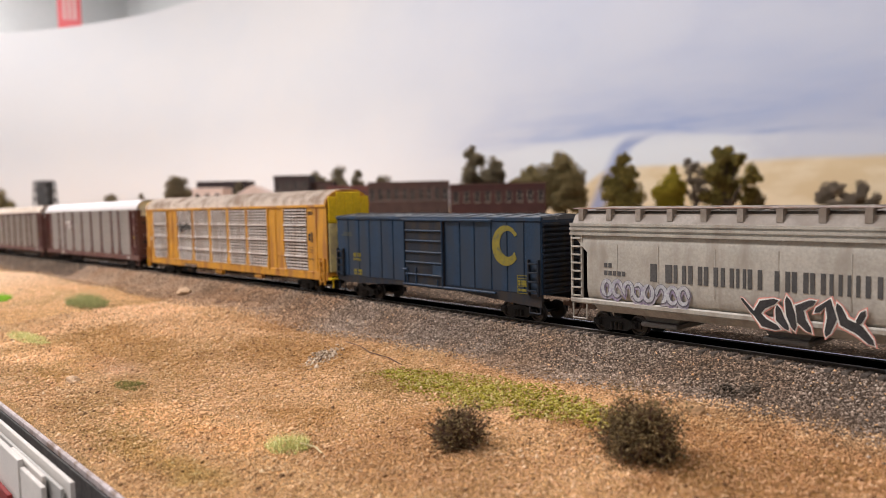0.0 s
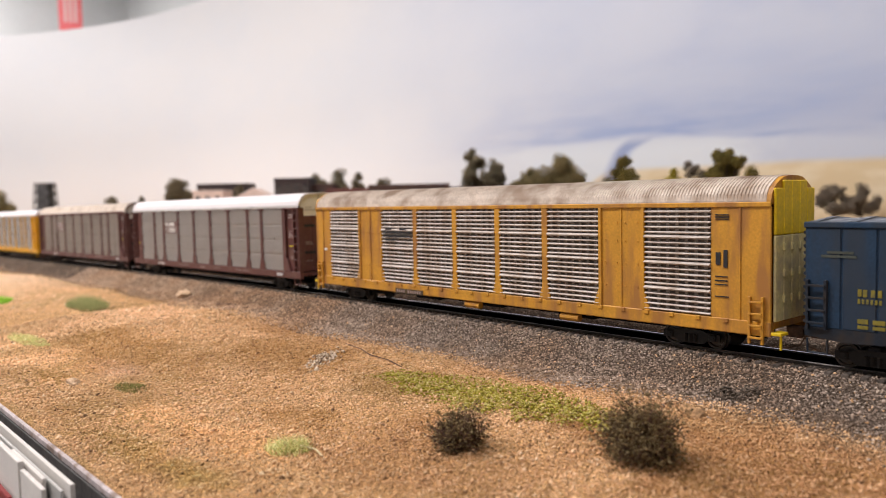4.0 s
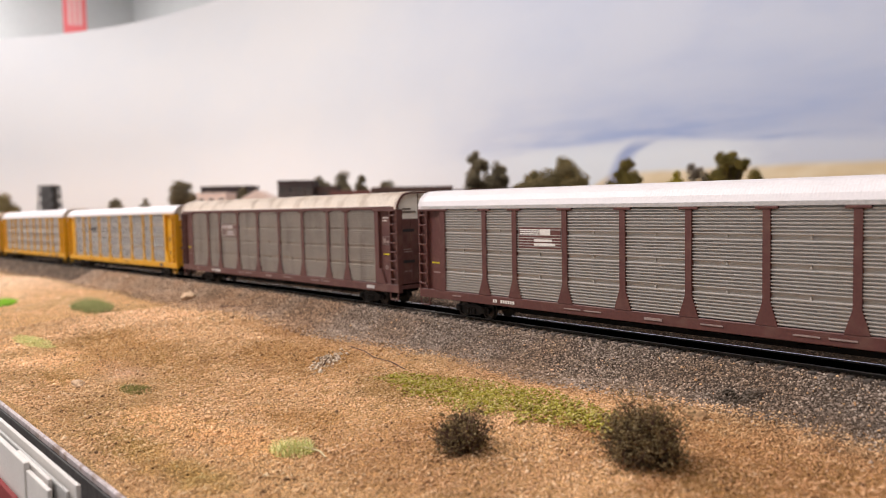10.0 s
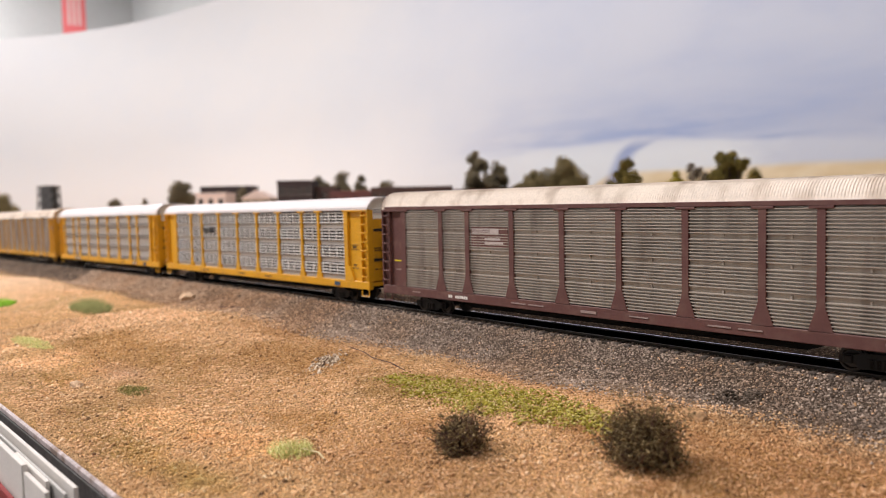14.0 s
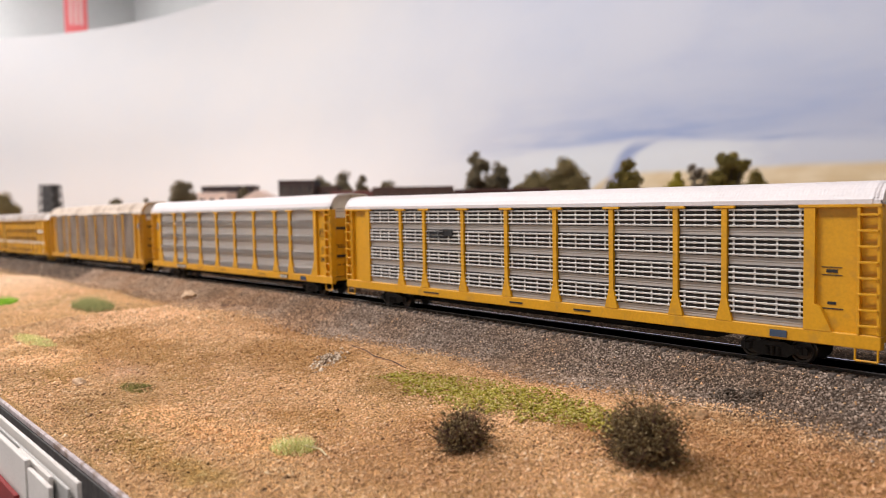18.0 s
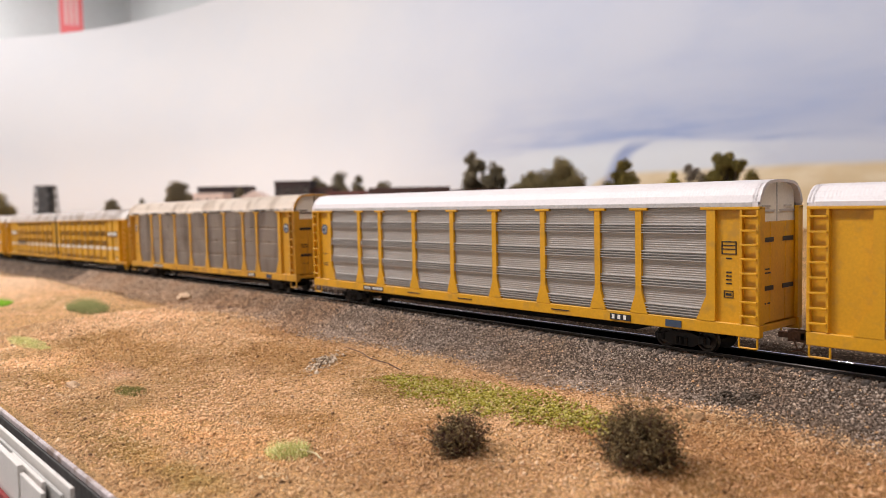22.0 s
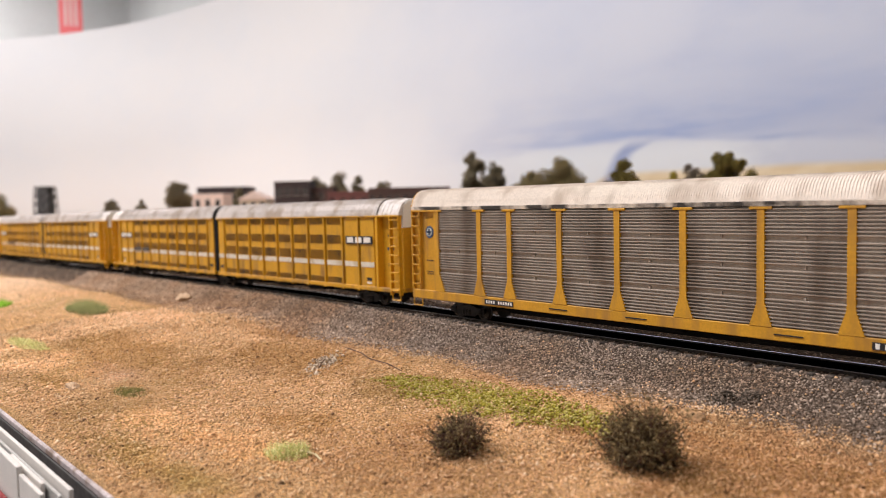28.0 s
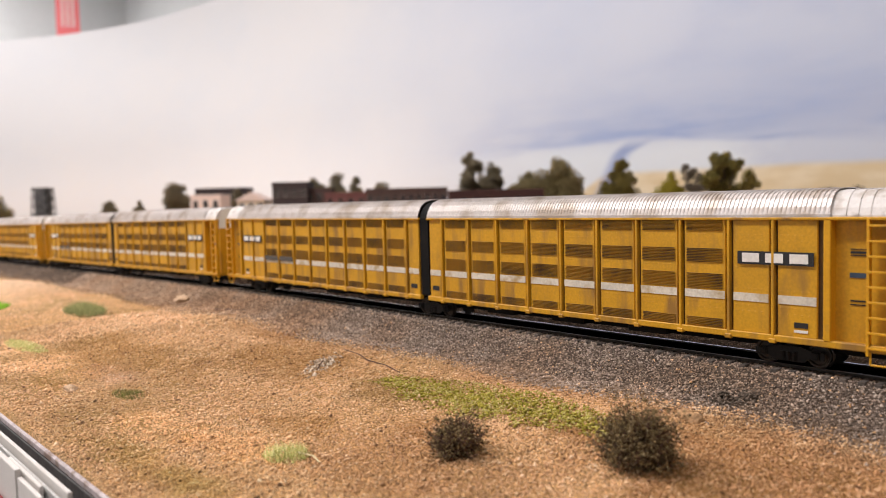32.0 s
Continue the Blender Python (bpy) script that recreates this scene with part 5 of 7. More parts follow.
def max_unit(car, m):
    """One half of an articulated car; m = 1: ladder end to the right of the joint, -1: mirrored."""
    j = 0.0033

    def X(a):
        return m * (a + 0.1455)

    def lo_hi(a, b):
        return min(X(a), X(b)), max(X(a), X(b))

    posts = (-0.1296, -0.1083, -0.0870, -0.0657, -0.0444, -0.0231, -0.0018, 0.0195, 0.0408, 0.0586, 0.0764)
    body = YELLOW_DIRTY
    # dark core: shade in the gaps between panels, put into its colour
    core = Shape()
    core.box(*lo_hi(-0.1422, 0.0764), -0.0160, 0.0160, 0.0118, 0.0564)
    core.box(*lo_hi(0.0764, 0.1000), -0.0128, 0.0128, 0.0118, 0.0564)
    part("body_core", core, RECESS_SHADE, car, "dark core standing in for shade between the panels")
    sill = Shape()
    for s in (-1, 1):
        sill.box(*lo_hi(-0.1422, 0.1012), min(s * 0.0181, s * 0.0155), max(s * 0.0181, s * 0.0155), 0.0098, 0.0124, 0.0003)
        sill.box(*lo_hi(-0.1422, 0.1012), min(s * 0.0184, s * 0.0155), max(s * 0.0184, s * 0.0155), 0.0556, 0.0568, 0.0003)
    sill.box(*lo_hi(0.0764, 0.1012), -0.0155, 0.0155, 0.0100, 0.0122)
    part("side_sill", sill, body, car)
    under = Shape().box(*lo_hi(-0.139, 0.095), -0.0050, 0.0050, 0.0055, 0.0100, 0.0004)
    for a in (-0.10, -0.055, -0.01):
        under.box(*lo_hi(a, a + 0.02), -0.013, 0.013, 0.0062, 0.0100, 0.0005)
    part("centre_sill", under, BLACK, car, "black centre sill")
    part("roof", ribbed_roof(*lo_hi(-0.1415, 0.0795), MAX_ROOF, 0.00175, 0.00032), ROOF_MAX, car)
    hood = Shape()
    hood.prism_x([(y * 0.965, z - 0.0004) for y, z in MAX_ROOF], *lo_hi(0.0790, 0.1004))
    for a in (0.0835, 0.0875, 0.0915):
        hood.prism_x([(y * 0.975, z - 0.0002) for y, z in MAX_ROOF], *lo_hi(a, a + 0.0012))
    part("roof_end", hood, HOOD, car, "pale grimy roof hood over the end")
    key = "max_post"
    if key not in bpy.data.meshes:
        sh = Shape().box(-0.0006, 0.0006, -0.0182, -0.0158, 0.0100, 0.0562, 0.0002)
        sh.box(-0.0014, 0.0014, -0.0186, -0.0160, 0.0092, 0.0110, 0.0003)
        sh.mesh(key, YELLOW_DIRTY)
    for a in posts[:-1]:
        both_sides("post", bpy.data.meshes[key], car, X(a))
    for a, b in zip((-0.1422, *posts), posts):
        w = b - a - 0.0031
        louvred = a > -0.13 and b < 0.042
        key = f"max_panel_{louvred}_{w:.4f}"
        if key not in bpy.data.meshes:
            sh = Shape().box(-w / 2, w / 2, -0.0172, -0.0160, 0.0122, 0.0558, 0.0003)
            for z in (0.0205, 0.0228, 0.0292, 0.0372, 0.0478, 0.0500):
                for i in range(max(3, int(w / 0.0026))):
                    px = -w / 2 + 0.0014 + i * 0.0026
                    if px < w / 2 - 0.001:
                        sh.add([(px - 0.00028, -0.0172, z - 0.00028), (px + 0.00028, -0.0172, z - 0.00028), (px + 0.00028, -0.0172, z + 0.00028), (px - 0.00028, -0.0172, z + 0.00028), (px, -0.01738, z)], [(0, 1, 4), (1, 2, 4), (2, 3, 4), (3, 0, 4)])
            sh.mesh(key, YELLOW_DIRTY)
            if louvred:
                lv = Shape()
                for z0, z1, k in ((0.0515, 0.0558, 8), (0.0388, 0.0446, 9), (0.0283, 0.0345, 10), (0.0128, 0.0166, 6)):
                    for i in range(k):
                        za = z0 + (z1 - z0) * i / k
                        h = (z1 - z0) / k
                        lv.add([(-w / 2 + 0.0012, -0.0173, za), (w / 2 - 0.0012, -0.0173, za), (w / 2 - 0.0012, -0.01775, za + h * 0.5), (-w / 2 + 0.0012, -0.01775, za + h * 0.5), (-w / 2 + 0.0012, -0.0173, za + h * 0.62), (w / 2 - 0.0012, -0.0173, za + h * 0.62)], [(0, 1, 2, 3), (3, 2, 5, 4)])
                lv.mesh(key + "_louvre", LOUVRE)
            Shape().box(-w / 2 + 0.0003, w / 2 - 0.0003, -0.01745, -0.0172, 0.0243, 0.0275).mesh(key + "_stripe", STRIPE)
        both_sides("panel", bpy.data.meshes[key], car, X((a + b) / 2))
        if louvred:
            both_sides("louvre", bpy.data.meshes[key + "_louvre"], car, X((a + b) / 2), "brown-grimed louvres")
        both_sides("stripe", bpy.data.meshes[key + "_stripe"], car, X((a + b) / 2), "white stripe")
    for s in (-1, 1):
        pil = Shape().box(*lo_hi(0.0772, 0.0798), min(s * 0.0183, s * 0.0125), max(s * 0.0183, s * 0.0125), 0.0120, 0.0558, 0.0003)
        part("end_pillar", pil, YELLOW, car)
        pl = Shape().box(*lo_hi(0.0798, 0.0990), min(s * 0.0140, s * 0.0128), max(s * 0.0140, s * 0.0128), 0.0122, 0.0558)
        part("end_plate", pl, YELLOW_DIRTY, car)
        lad = ladder_shape((X(0.0919) + X(0.1010)) / 2, 0.0084, 0.0085, 0.0562, 9, -0.0186, -0.0160)
        part("ladder", Shape().add([(x, -s * y, z) for x, y, z in lad.v], lad.f), YELLOW, car)
        st = Shape()
        for a, b in (((X(0.093), 0.0176, 0.010), (X(0.093), 0.0176, 0.0055)), ((X(0.093), 0.0176, 0.0055), (X(0.1005), 0.0176, 0.0055)), ((X(0.1005), 0.0176, 0.0055), (X(0.1005), 0.0176, 0.010))):
            st.rod((a[0], s * a[1], a[2]), (b[0], s * b[1], b[2]), 0.0004, 6)
        part("step", st, YELLOW, car)
    door = Shape()
    for y0, y1 in ((-0.0150, 0.0), (0.0, 0.0150)):
        door.box(*lo_hi(0.0995, 0.1010), y0 + 0.0001, y1 - 0.0001, 0.0122, 0.0490, 0.0003)
    dr = part("end_door", door, YELLOW_DIRTY, car)
    part("door_top", Shape().prism_x([(y * 0.9, z - 0.001) for y, z in MAX_ROOF if abs(y) < 0.0165] + [(0.0150, 0.0491), (-0.0150, 0.0491)], *lo_hi(0.0996, 0.1011)), WHITE_TOP, dr, "white top of the end door")
    plate = bars(car, [(*lo_hi(0.0446, 0.0738), 0.0388, 0.0438)], MARK_BLACK, -0.0178, "name_plate", "black plate with plain white blocks")
    blocks = []
    for c in (0.0500, 0.0592, 0.0684):
        a, b = lo_hi(c - 0.0036, c + 0.0036)
        mid = (a + b) / 2
        blocks += [(mid - 0.0034, mid + 0.0034, 0.0396, 0.0431)]
    bars(plate, blocks, MARK_WHITE, -0.0180, "emblem")
    bars(car, [(*lo_hi(0.0665, 0.0715), 0.0158, 0.0178)], MARK_BLACK, -0.01735, "data_plate", "small dark data plate")
    bars(car, [(*lo_hi(0.0665, 0.0715), 0.0140, 0.0150)], MARK_WHITE, -0.01735)
    bars(car, [(*lo_hi(-0.1385, -0.1330), 0.0160, 0.0185)], MARK_BLACK, -0.01735, "data_plate", "small dark data plate")
    bars(car, [(*lo_hi(0.0850, 0.0905), z, z + h) for z, h in ((0.0430, 0.0003), (0.0452, 0.0003), (0.0438, 0.0008), (0.0268, 0.0005), (0.0255, 0.0004))], MARK_BLACK, -0.0142)
    bars(car, [(*lo_hi(0.0848, 0.0908), 0.0352, 0.0370)], MARK_BLUE, -0.0142, "data_plate", "dark blue data plate")
    if m < 0:
        bars(car, [(*lo_hi(0.0205, 0.0395), 0.0262, 0.0292), (*lo_hi(0.0000, 0.0180), 0.0262, 0.0292)], paint("grimed_grey_plate", (0.085, 0.075, 0.065), 0.6, var=0.25), -0.0180, "number_plate", "grimy dark grey plate")
    truck(car, X(0.062))
    coupler(car, X(0.1012), m)
    return j


HOOD = paint("pale_hood", (0.68, 0.64, 0.61), 0.5, var=0.06, dirt=(0.42, 0.36, 0.31), dirt_at=0.58, coarse=70)
RECESS_SHADE = paint("recess_shade", (0.10, 0.055, 0.018), 0.7, var=0.2)
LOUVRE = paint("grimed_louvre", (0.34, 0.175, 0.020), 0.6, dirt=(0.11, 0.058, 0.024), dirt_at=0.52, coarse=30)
STRIPE = paint("soiled_white_stripe", (0.66, 0.60, 0.50), 0.6, dirt=(0.42, 0.30, 0.15), dirt_at=0.6)


def max_car(joint, label):
    car = car_empty("articulated_autorack", joint, label, "autorack car")
    max_unit(car, 1)
    max_unit(car, -1)
    ring = Shape()
    ring.prism_x([(y * 0.95, z - 0.001) for y, z in MAX_ROOF] + [(0.0165, 0.0125), (-0.0165, 0.0125)], -0.0034, 0.0034)
    part("joint_bellows", ring, BLACK, car, "black bellows between the two halves")
    truck(car, 0.0)
    return car


def box_car(centre):
    car = car_empty("boxcar", centre, "weathered dark blue boxcar with sliding door and yellow emblem", "boxcar")
    h = 0.0888
    body = Shape().box(-h, h, -0.0176, 0.0176, 0.0150, 0.0520)
    part("body", body, BLUE, car)
    sill = Shape()
    for s in (-1, 1):
        sill.prism_y(((-h, 0.0152), (-h, 0.0120), (-0.075, 0.0105), (-0.030, 0.0125), (0.030, 0.0125), (0.075, 0.0095), (h, 0.0090), (h, 0.0152)) if s < 0 else ((-h, 0.0152), (-h, 0.0095), (h, 0.0095), (h, 0.0152)), min(s * 0.0181, s * 0.0166), max(s * 0.0181, s * 0.0166))
    part("side_sill", sill, BLUE_GRIMY, car, "grimy lower sill")
    seams = (-0.0760, -0.0642, -0.0530, -0.0405, -0.0289, 0.0304, 0.0418, 0.0546, 0.0660, 0.0777)
    edges = [-h, *seams[:5], -0.0175, 0.0178, *seams[5:], h]
    for a, b in zip(edges, edges[1:]):
        if a == -0.0175:
            continue
        w = b - a - 0.0007
        both_sides("panel", Shape().box(-w / 2, w / 2, -0.0181, -0.0174, 0.0152, 0.0512, 0.0003).mesh("side_panel", BLUE), car, (a + b) / 2)
    for s in (-1, 1):
        part("roof_edge", Shape().box(-h - 0.0004, h + 0.0004, min(s * 0.0186, s * 0.0168), max(s * 0.0186, s * 0.0168), 0.0512, 0.0534, 0.0003), BLUE, car)
        door = Shape().box(-0.0172, 0.0174, min(s * 0.0190, s * 0.0178), max(s * 0.0190, s * 0.0178), 0.0142, 0.0510, 0.0003)
        ribs = [Shape().box(-0.0161, 0.0163, min(s * 0.0198, s * 0.0188), max(s * 0.0198, s * 0.0188), z, z + 0.0010, 0.0003) for z in (0.0195, 0.0265, 0.0325, 0.0390, 0.0448)]
        lock = Shape()
        for x in (-0.0172, 0.0164):
            ribs.append(Shape().box(x, x + 0.0010, min(s * 0.0199, s * 0.0188), max(s * 0.0199, s * 0.0188), 0.0142, 0.0510, 0.0003))
        plate = Shape().box(0.0085, 0.0160, min(s * 0.0194, s * 0.0188), max(s * 0.0194, s * 0.0188), 0.0205, 0.0260, 0.0002)
        for x in (-0.0140, -0.0060, 0.0130):
            lock.rod((x, s * 0.0196, 0.0142), (x, s * 0.0196, 0.0240 if x < 0.01 else 0.018), 0.0004, 6)
        lock.box(-0.0185, -0.0140, min(s * 0.0203, s * 0.0190), max(s * 0.0203, s * 0.0190), 0.0220, 0.0232, 0.0003)
        dr = part("door", door, BLUE_GRIMY, car, "dark grey-blue ribbed sliding door")
        for rb in ribs:
            part("door_rib", rb, BLUE, dr)
        part("lock_plate", plate, BLUE, dr)
        tagged(part("lock_rod", lock, BLUE, dr), kind="stuff")
        rail = Shape().box(-0.0190, 0.056, min(s * 0.0196, s * 0.0180), max(s * 0.0196, s * 0.0180), 0.0508, 0.0522, 0.0003)
        rail.box(-0.0185, 0.058, min(s * 0.0198, s * 0.0180), max(s * 0.0198, s * 0.0180), 0.0134, 0.0145, 0.0003)
        part("door_track", rail, BLUE, car)
        for e in (-1, 1):
            lad = ladder_shape(e * (h - 0.0045), 0.0064, 0.0145, 0.0325, 4, -0.0196, -0.0180)
            part("ladder", Shape().add([(x, -s * y, z) for x, y, z in lad.v], lad.f), BLUE_GRIMY, car)
            st = Shape()
            for a, b in (((e * (h - 0.008), 0.0178, 0.011), (e * (h - 0.008), 0.0178, 0.0058)), ((e * (h - 0.008), 0.0178, 0.0058), (e * (h - 0.001), 0.0178, 0.0058)), ((e * (h - 0.001), 0.0178, 0.0058), (e * (h - 0.001), 0.0178, 0.011))):
                st.rod((a[0], s * a[1], a[2]), (b[0], s * b[1], b[2]), 0.0004, 6)
            part("step", st, BLUE_GRIMY, car)
    roof = Shape()
    roof.prism_x(((-0.0178, 0.0520), (-0.0178, 0.0532), (0.0, 0.0544), (0.0178, 0.0532), (0.0178, 0.0520)), -h, h)
    for i in range(14):
        x = -h + 0.003 + i * (2 * h - 0.006) / 13
        roof.prism_x(((-0.0180, 0.0530), (-0.0180, 0.0536), (0.0, 0.0549), (0.0180, 0.0536), (0.0180, 0.0530)), x - 0.0012, x + 0.0012)
    part("roof", roof, paint("dark_galvanised_roof", (0.13, 0.145, 0.165), 0.4, metal=0.4, dirt=(0.50, 0.50, 0.50), dirt_at=0.64, coarse=90), car, "dark galvanised ribbed roof")
    for e in (-1, 1):
        prof = [(e * (h - 0.0004), 0.0155)]
        for i in range(14):
            z = 0.0160 + i * 0.0025
            prof += [(e * (h + 0.0001), z), (e * (h + 0.0011), z + 0.0006), (e * (h + 0.0011), z + 0.0014), (e * (h + 0.0001), z + 0.0020)]
        prof.append((e * (h - 0.0004), 0.0515))
        end = Shape().prism_y(prof if e < 0 else prof[::-1], -0.0168, 0.0168)
        part("end_wall", end, BLUE_GRIMY, car, "ribbed dark blue end")
        truck(car, 0.0675 * e)
        coupler(car, h * e, e)
    arc = Shape()
    cx, cz = 0.0650, 0.0388
    n = 22
    rows = []
    for i in range(n + 1):
        a = radians(34 + (322 - 34) * i / n)
        rows.append([(cx + 0.0016 + 0.0058 * math.cos(a), -0.01835, cz + 0.0010 + 0.0066 * math.sin(a)), (cx + 0.0097 * math.cos(a), -0.01835, cz + 0.0104 * math.sin(a))])
    arc.strip(rows)
    arc.add([(x, y + 0.0002, z) for x, y, z in arc.v], [tuple(i for i in f[::-1]) for f in arc.f])
    part("round_emblem", arc, EMBLEM_DULL, car, "worn yellow ring-shaped emblem")
    bars(car, [(x, x + 0.0013, 0.0275, 0.0300) for x in (-0.0705, -0.0688, -0.0662, -0.0640)] + [(x, x + 0.0008, 0.0250, 0.0266) for x in (-0.0705, -0.0691, -0.0677, -0.0663, -0.0649, -0.0635)] + [ (-0.0705, -0.0670, 0.0180, 0.0196), (-0.0655, -0.0615, 0.0180, 0.0196), (-0.0705, -0.0670, 0.0162, 0.0174), (-0.0655, -0.0615, 0.0162, 0.0174)], EMBLEM_DULL, -0.0182)
    bars(car, [(-0.083, -0.071, 0.0407, 0.0416), (-0.081, -0.072, 0.0421, 0.0430)], paint("worn_yellow", (0.055, 0.066, 0.055), 0.6), -0.0182)
    bars(car, [(0.0728, 0.0800, z, z + 0.0003) for z in (0.0150, 0.0186, 0.0225, 0.0240)] + [(0.0728, 0.0731, 0.0150, 0.0240)] + [(0.0735, 0.0750, z, z + 0.0012) for z in (0.0162, 0.0192, 0.0206)] + [(0.0756, 0.0790, z, z + 0.0012) for z in (0.0162, 0.0192, 0.0206)], EMBLEM_DULL, -0.0182)
    return car


def hopper_car(left):
    half = 0.0995
    car = car_empty("covered_hopper", left + half, "light grey covered hopper with sprayed graffiti and faded lettering", "hopper car")
    side = Shape()
    for s in (-1, 1):
        rows = []
        for z, y in ((0.0455, 0.0168), (0.0440, 0.0174), (0.0410, 0.0179), (0.0375, 0.0180), (0.0300, 0.0180), (0.0240, 0.0180), (0.0200, 0.0178), (0.0175, 0.0173), (0.0158, 0.0165)):
            reach = 0.0897 + max(0.0, z - 0.0375) * 1.1
            rows.append([(-reach + 2 * reach * i / 10, s * y, z) for i in range(11)])
        inner = [[(x, y - s * 0.0008, z) for x, y, z in row] for row in reversed(rows)]
        side.strip(rows + inner + [rows[0]])
    part("side_sheet", side.mesh("side_sheet", GREY_CAR, True), None, car, "pale grey curved side sheet with welded seams")
    seam = Shape().box(-0.00022, 0.00022, -0.01812, -0.0176, 0.0210, 0.0412).mesh("weld_seam", GREY_CAR)
    for x in (-0.073, -0.052, -0.026, 0.0, 0.026, 0.052, 0.073):
        part("weld_seam", seam, None, car, "", (x, 0, 0))
    top = Shape()
    for s in (-1, 1):
        top = Shape()
        line = [(s * 0.0160, 0.0453)]
        for z0, z1, y in ((0.0453, 0.0466, 0.0185), (0.0466, 0.0476, 0.0177), (0.0476, 0.0488, 0.0185), (0.0488, 0.0496, 0.0177), (0.0496, 0.0508, 0.0184)):
            line += [(s * y, z0), (s * y, z1)]
        line.append((s * 0.0160, 0.0508))
        top.prism_x(line if s > 0 else line[::-1], -half, half)
        part("top_chord", top, GREY_CAR, car)
    roof = Shape().prism_x(((-0.0180, 0.0506), (-0.0158, 0.0545), (-0.0120, 0.0562), (0.0, 0.0568), (0.0120, 0.0562), (0.0158, 0.0545), (0.0180, 0.0506)), -half + 0.0015, half - 0.0015)
    part("roof", roof, GREY_ROOF, car)
    walk_s = Shape().box(-half, half, -0.0158, -0.0100, 0.0572, 0.0578, 0.0002)
    walk_s.box(-half, half, 0.0100, 0.0158, 0.0572, 0.0578, 0.0002)
    part("running_board", walk_s, paint("rusty_grey_walk", (0.30, 0.24, 0.215), 0.6, dirt=(0.24, 0.13, 0.09), dirt_at=0.55), car, "rust-tinged roof walk")
    br = Shape().prism_y(((-0.0013, 0.0572), (0.0013, 0.0572), (0.0013, 0.0520), (-0.0013, 0.0520)), -0.0175, -0.0140).mesh("walk_bracket", GREY_ROOF)
    for i in range(13):
        both_sides("walk_bracket", br, car, -half + 0.006 + i * (2 * half - 0.012) / 12)
    hatch = Shape().box(-0.009, 0.009, -0.0075, 0.0075, 0.0564, 0.0580, 0.0005).mesh("hatch", GREY_ROOF)
    for i in range(9):
        part("hatch", hatch, None, car, "", (-0.084 + i * 0.021, 0, 0))
    sill = Shape()
    for s in (-1, 1):
        sill.box(-half, half, min(s * 0.0184, s * 0.0168), max(s * 0.0184, s * 0.0168), 0.0135, 0.0162, 0.0006)
        sill.prism_x(((s * 0.0182, 0.0136), (s * 0.0150, 0.0104), (s * 0.0140, 0.0104), (s * 0.0168, 0.0136)), -0.0855, 0.0855)
    part("side_sill", sill, GREY_CAR, car)
    bins = Shape()
    for x in (-0.056, 0.0, 0.056):
        bins.add([(x - 0.026, -0.0165, 0.0300), (x + 0.026, -0.0165, 0.0300), (x + 0.026, 0.0165, 0.0300), (x - 0.026, 0.0165, 0.0300), (x - 0.007, -0.0085, 0.0065), (x + 0.007, -0.0085, 0.0065), (x + 0.007, 0.0085, 0.0065), (x - 0.007, 0.0085, 0.0065)],
                 [(0, 1, 5, 4), (1, 2, 6, 5), (2, 3, 7, 6), (3, 0, 4, 7), (4, 5, 6, 7)])
        bins.box(x - 0.009, x + 0.009, -0.0120, 0.0120, 0.0050, 0.0072, 0.0005)
    # the car's grey darkened, so the shade under the body sits in the colour
    part("hopper_bin", bins, paint("shaded_grey_bin", (0.16, 0.15, 0.14), 0.6), car, "discharge bins in a grey darkened for shade")
    for e in (-1, 1):
        # slope sheet in black: the shade of the car end put into its colour
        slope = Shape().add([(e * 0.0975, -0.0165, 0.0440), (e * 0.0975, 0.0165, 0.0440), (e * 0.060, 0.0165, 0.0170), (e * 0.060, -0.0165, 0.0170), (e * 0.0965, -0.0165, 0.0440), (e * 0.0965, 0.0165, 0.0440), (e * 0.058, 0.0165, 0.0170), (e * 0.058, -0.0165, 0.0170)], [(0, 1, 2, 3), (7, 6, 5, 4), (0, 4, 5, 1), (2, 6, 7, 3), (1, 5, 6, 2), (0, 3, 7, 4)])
        part("slope_sheet", slope, BLACK, car, "end slope sheet, black to stand for its shade")
        # two dark plates added to fill the shaded end and hide the backdrop
        part("end_bulkhead", Shape().box(min(e * 0.0795, e * 0.0805), max(e * 0.0795, e * 0.0805), -0.0160, 0.0160, 0.0150, 0.0315), BLACK, car, "added dark plate for the shade under the slope sheet")
        part("end_post", Shape().box(min(e * 0.0965, e * 0.0985), max(e * 0.0965, e * 0.0985), -0.0130, 0.0130, 0.0150, 0.0440), BLACK, car, "added dark plate that blocks the view through the end")
        plat = Shape().box(min(e * 0.078, e * half), max(e * 0.078, e * half), -0.0168, 0.0168, 0.0136, 0.0150)
        part("end_platform", plat, GREY_CAR, car)
        for s in (-1, 1):
            lad = ladder_shape(e * (half - 0.0036), 0.0058, 0.0150, 0.0455, 8, -0.0180, -0.0168)
            part("ladder", Shape().add([(x, -s * y, z) for x, y, z in lad.v], lad.f), GREY_CAR, car)
            st = Shape()
            for a, b in (((e * 0.090, 0.0178, 0.0135), (e * 0.090, 0.0178, 0.0065)), ((e * 0.090, 0.0178, 0.0065), (e * 0.098, 0.0178, 0.0065)), ((e * 0.098, 0.0178, 0.0065), (e * 0.098, 0.0178, 0.0135))):
                st.rod((a[0], s * a[1], a[2]), (b[0], s * b[1], b[2]), 0.0004, 6)
            part("step", st, GREY_CAR, car)
        truck(car, 0.078 * e)
        coupler(car, half * e, e)
    n = -0.0181
    # road name: two plain upright bars for each place, one for a narrow place
    name = []
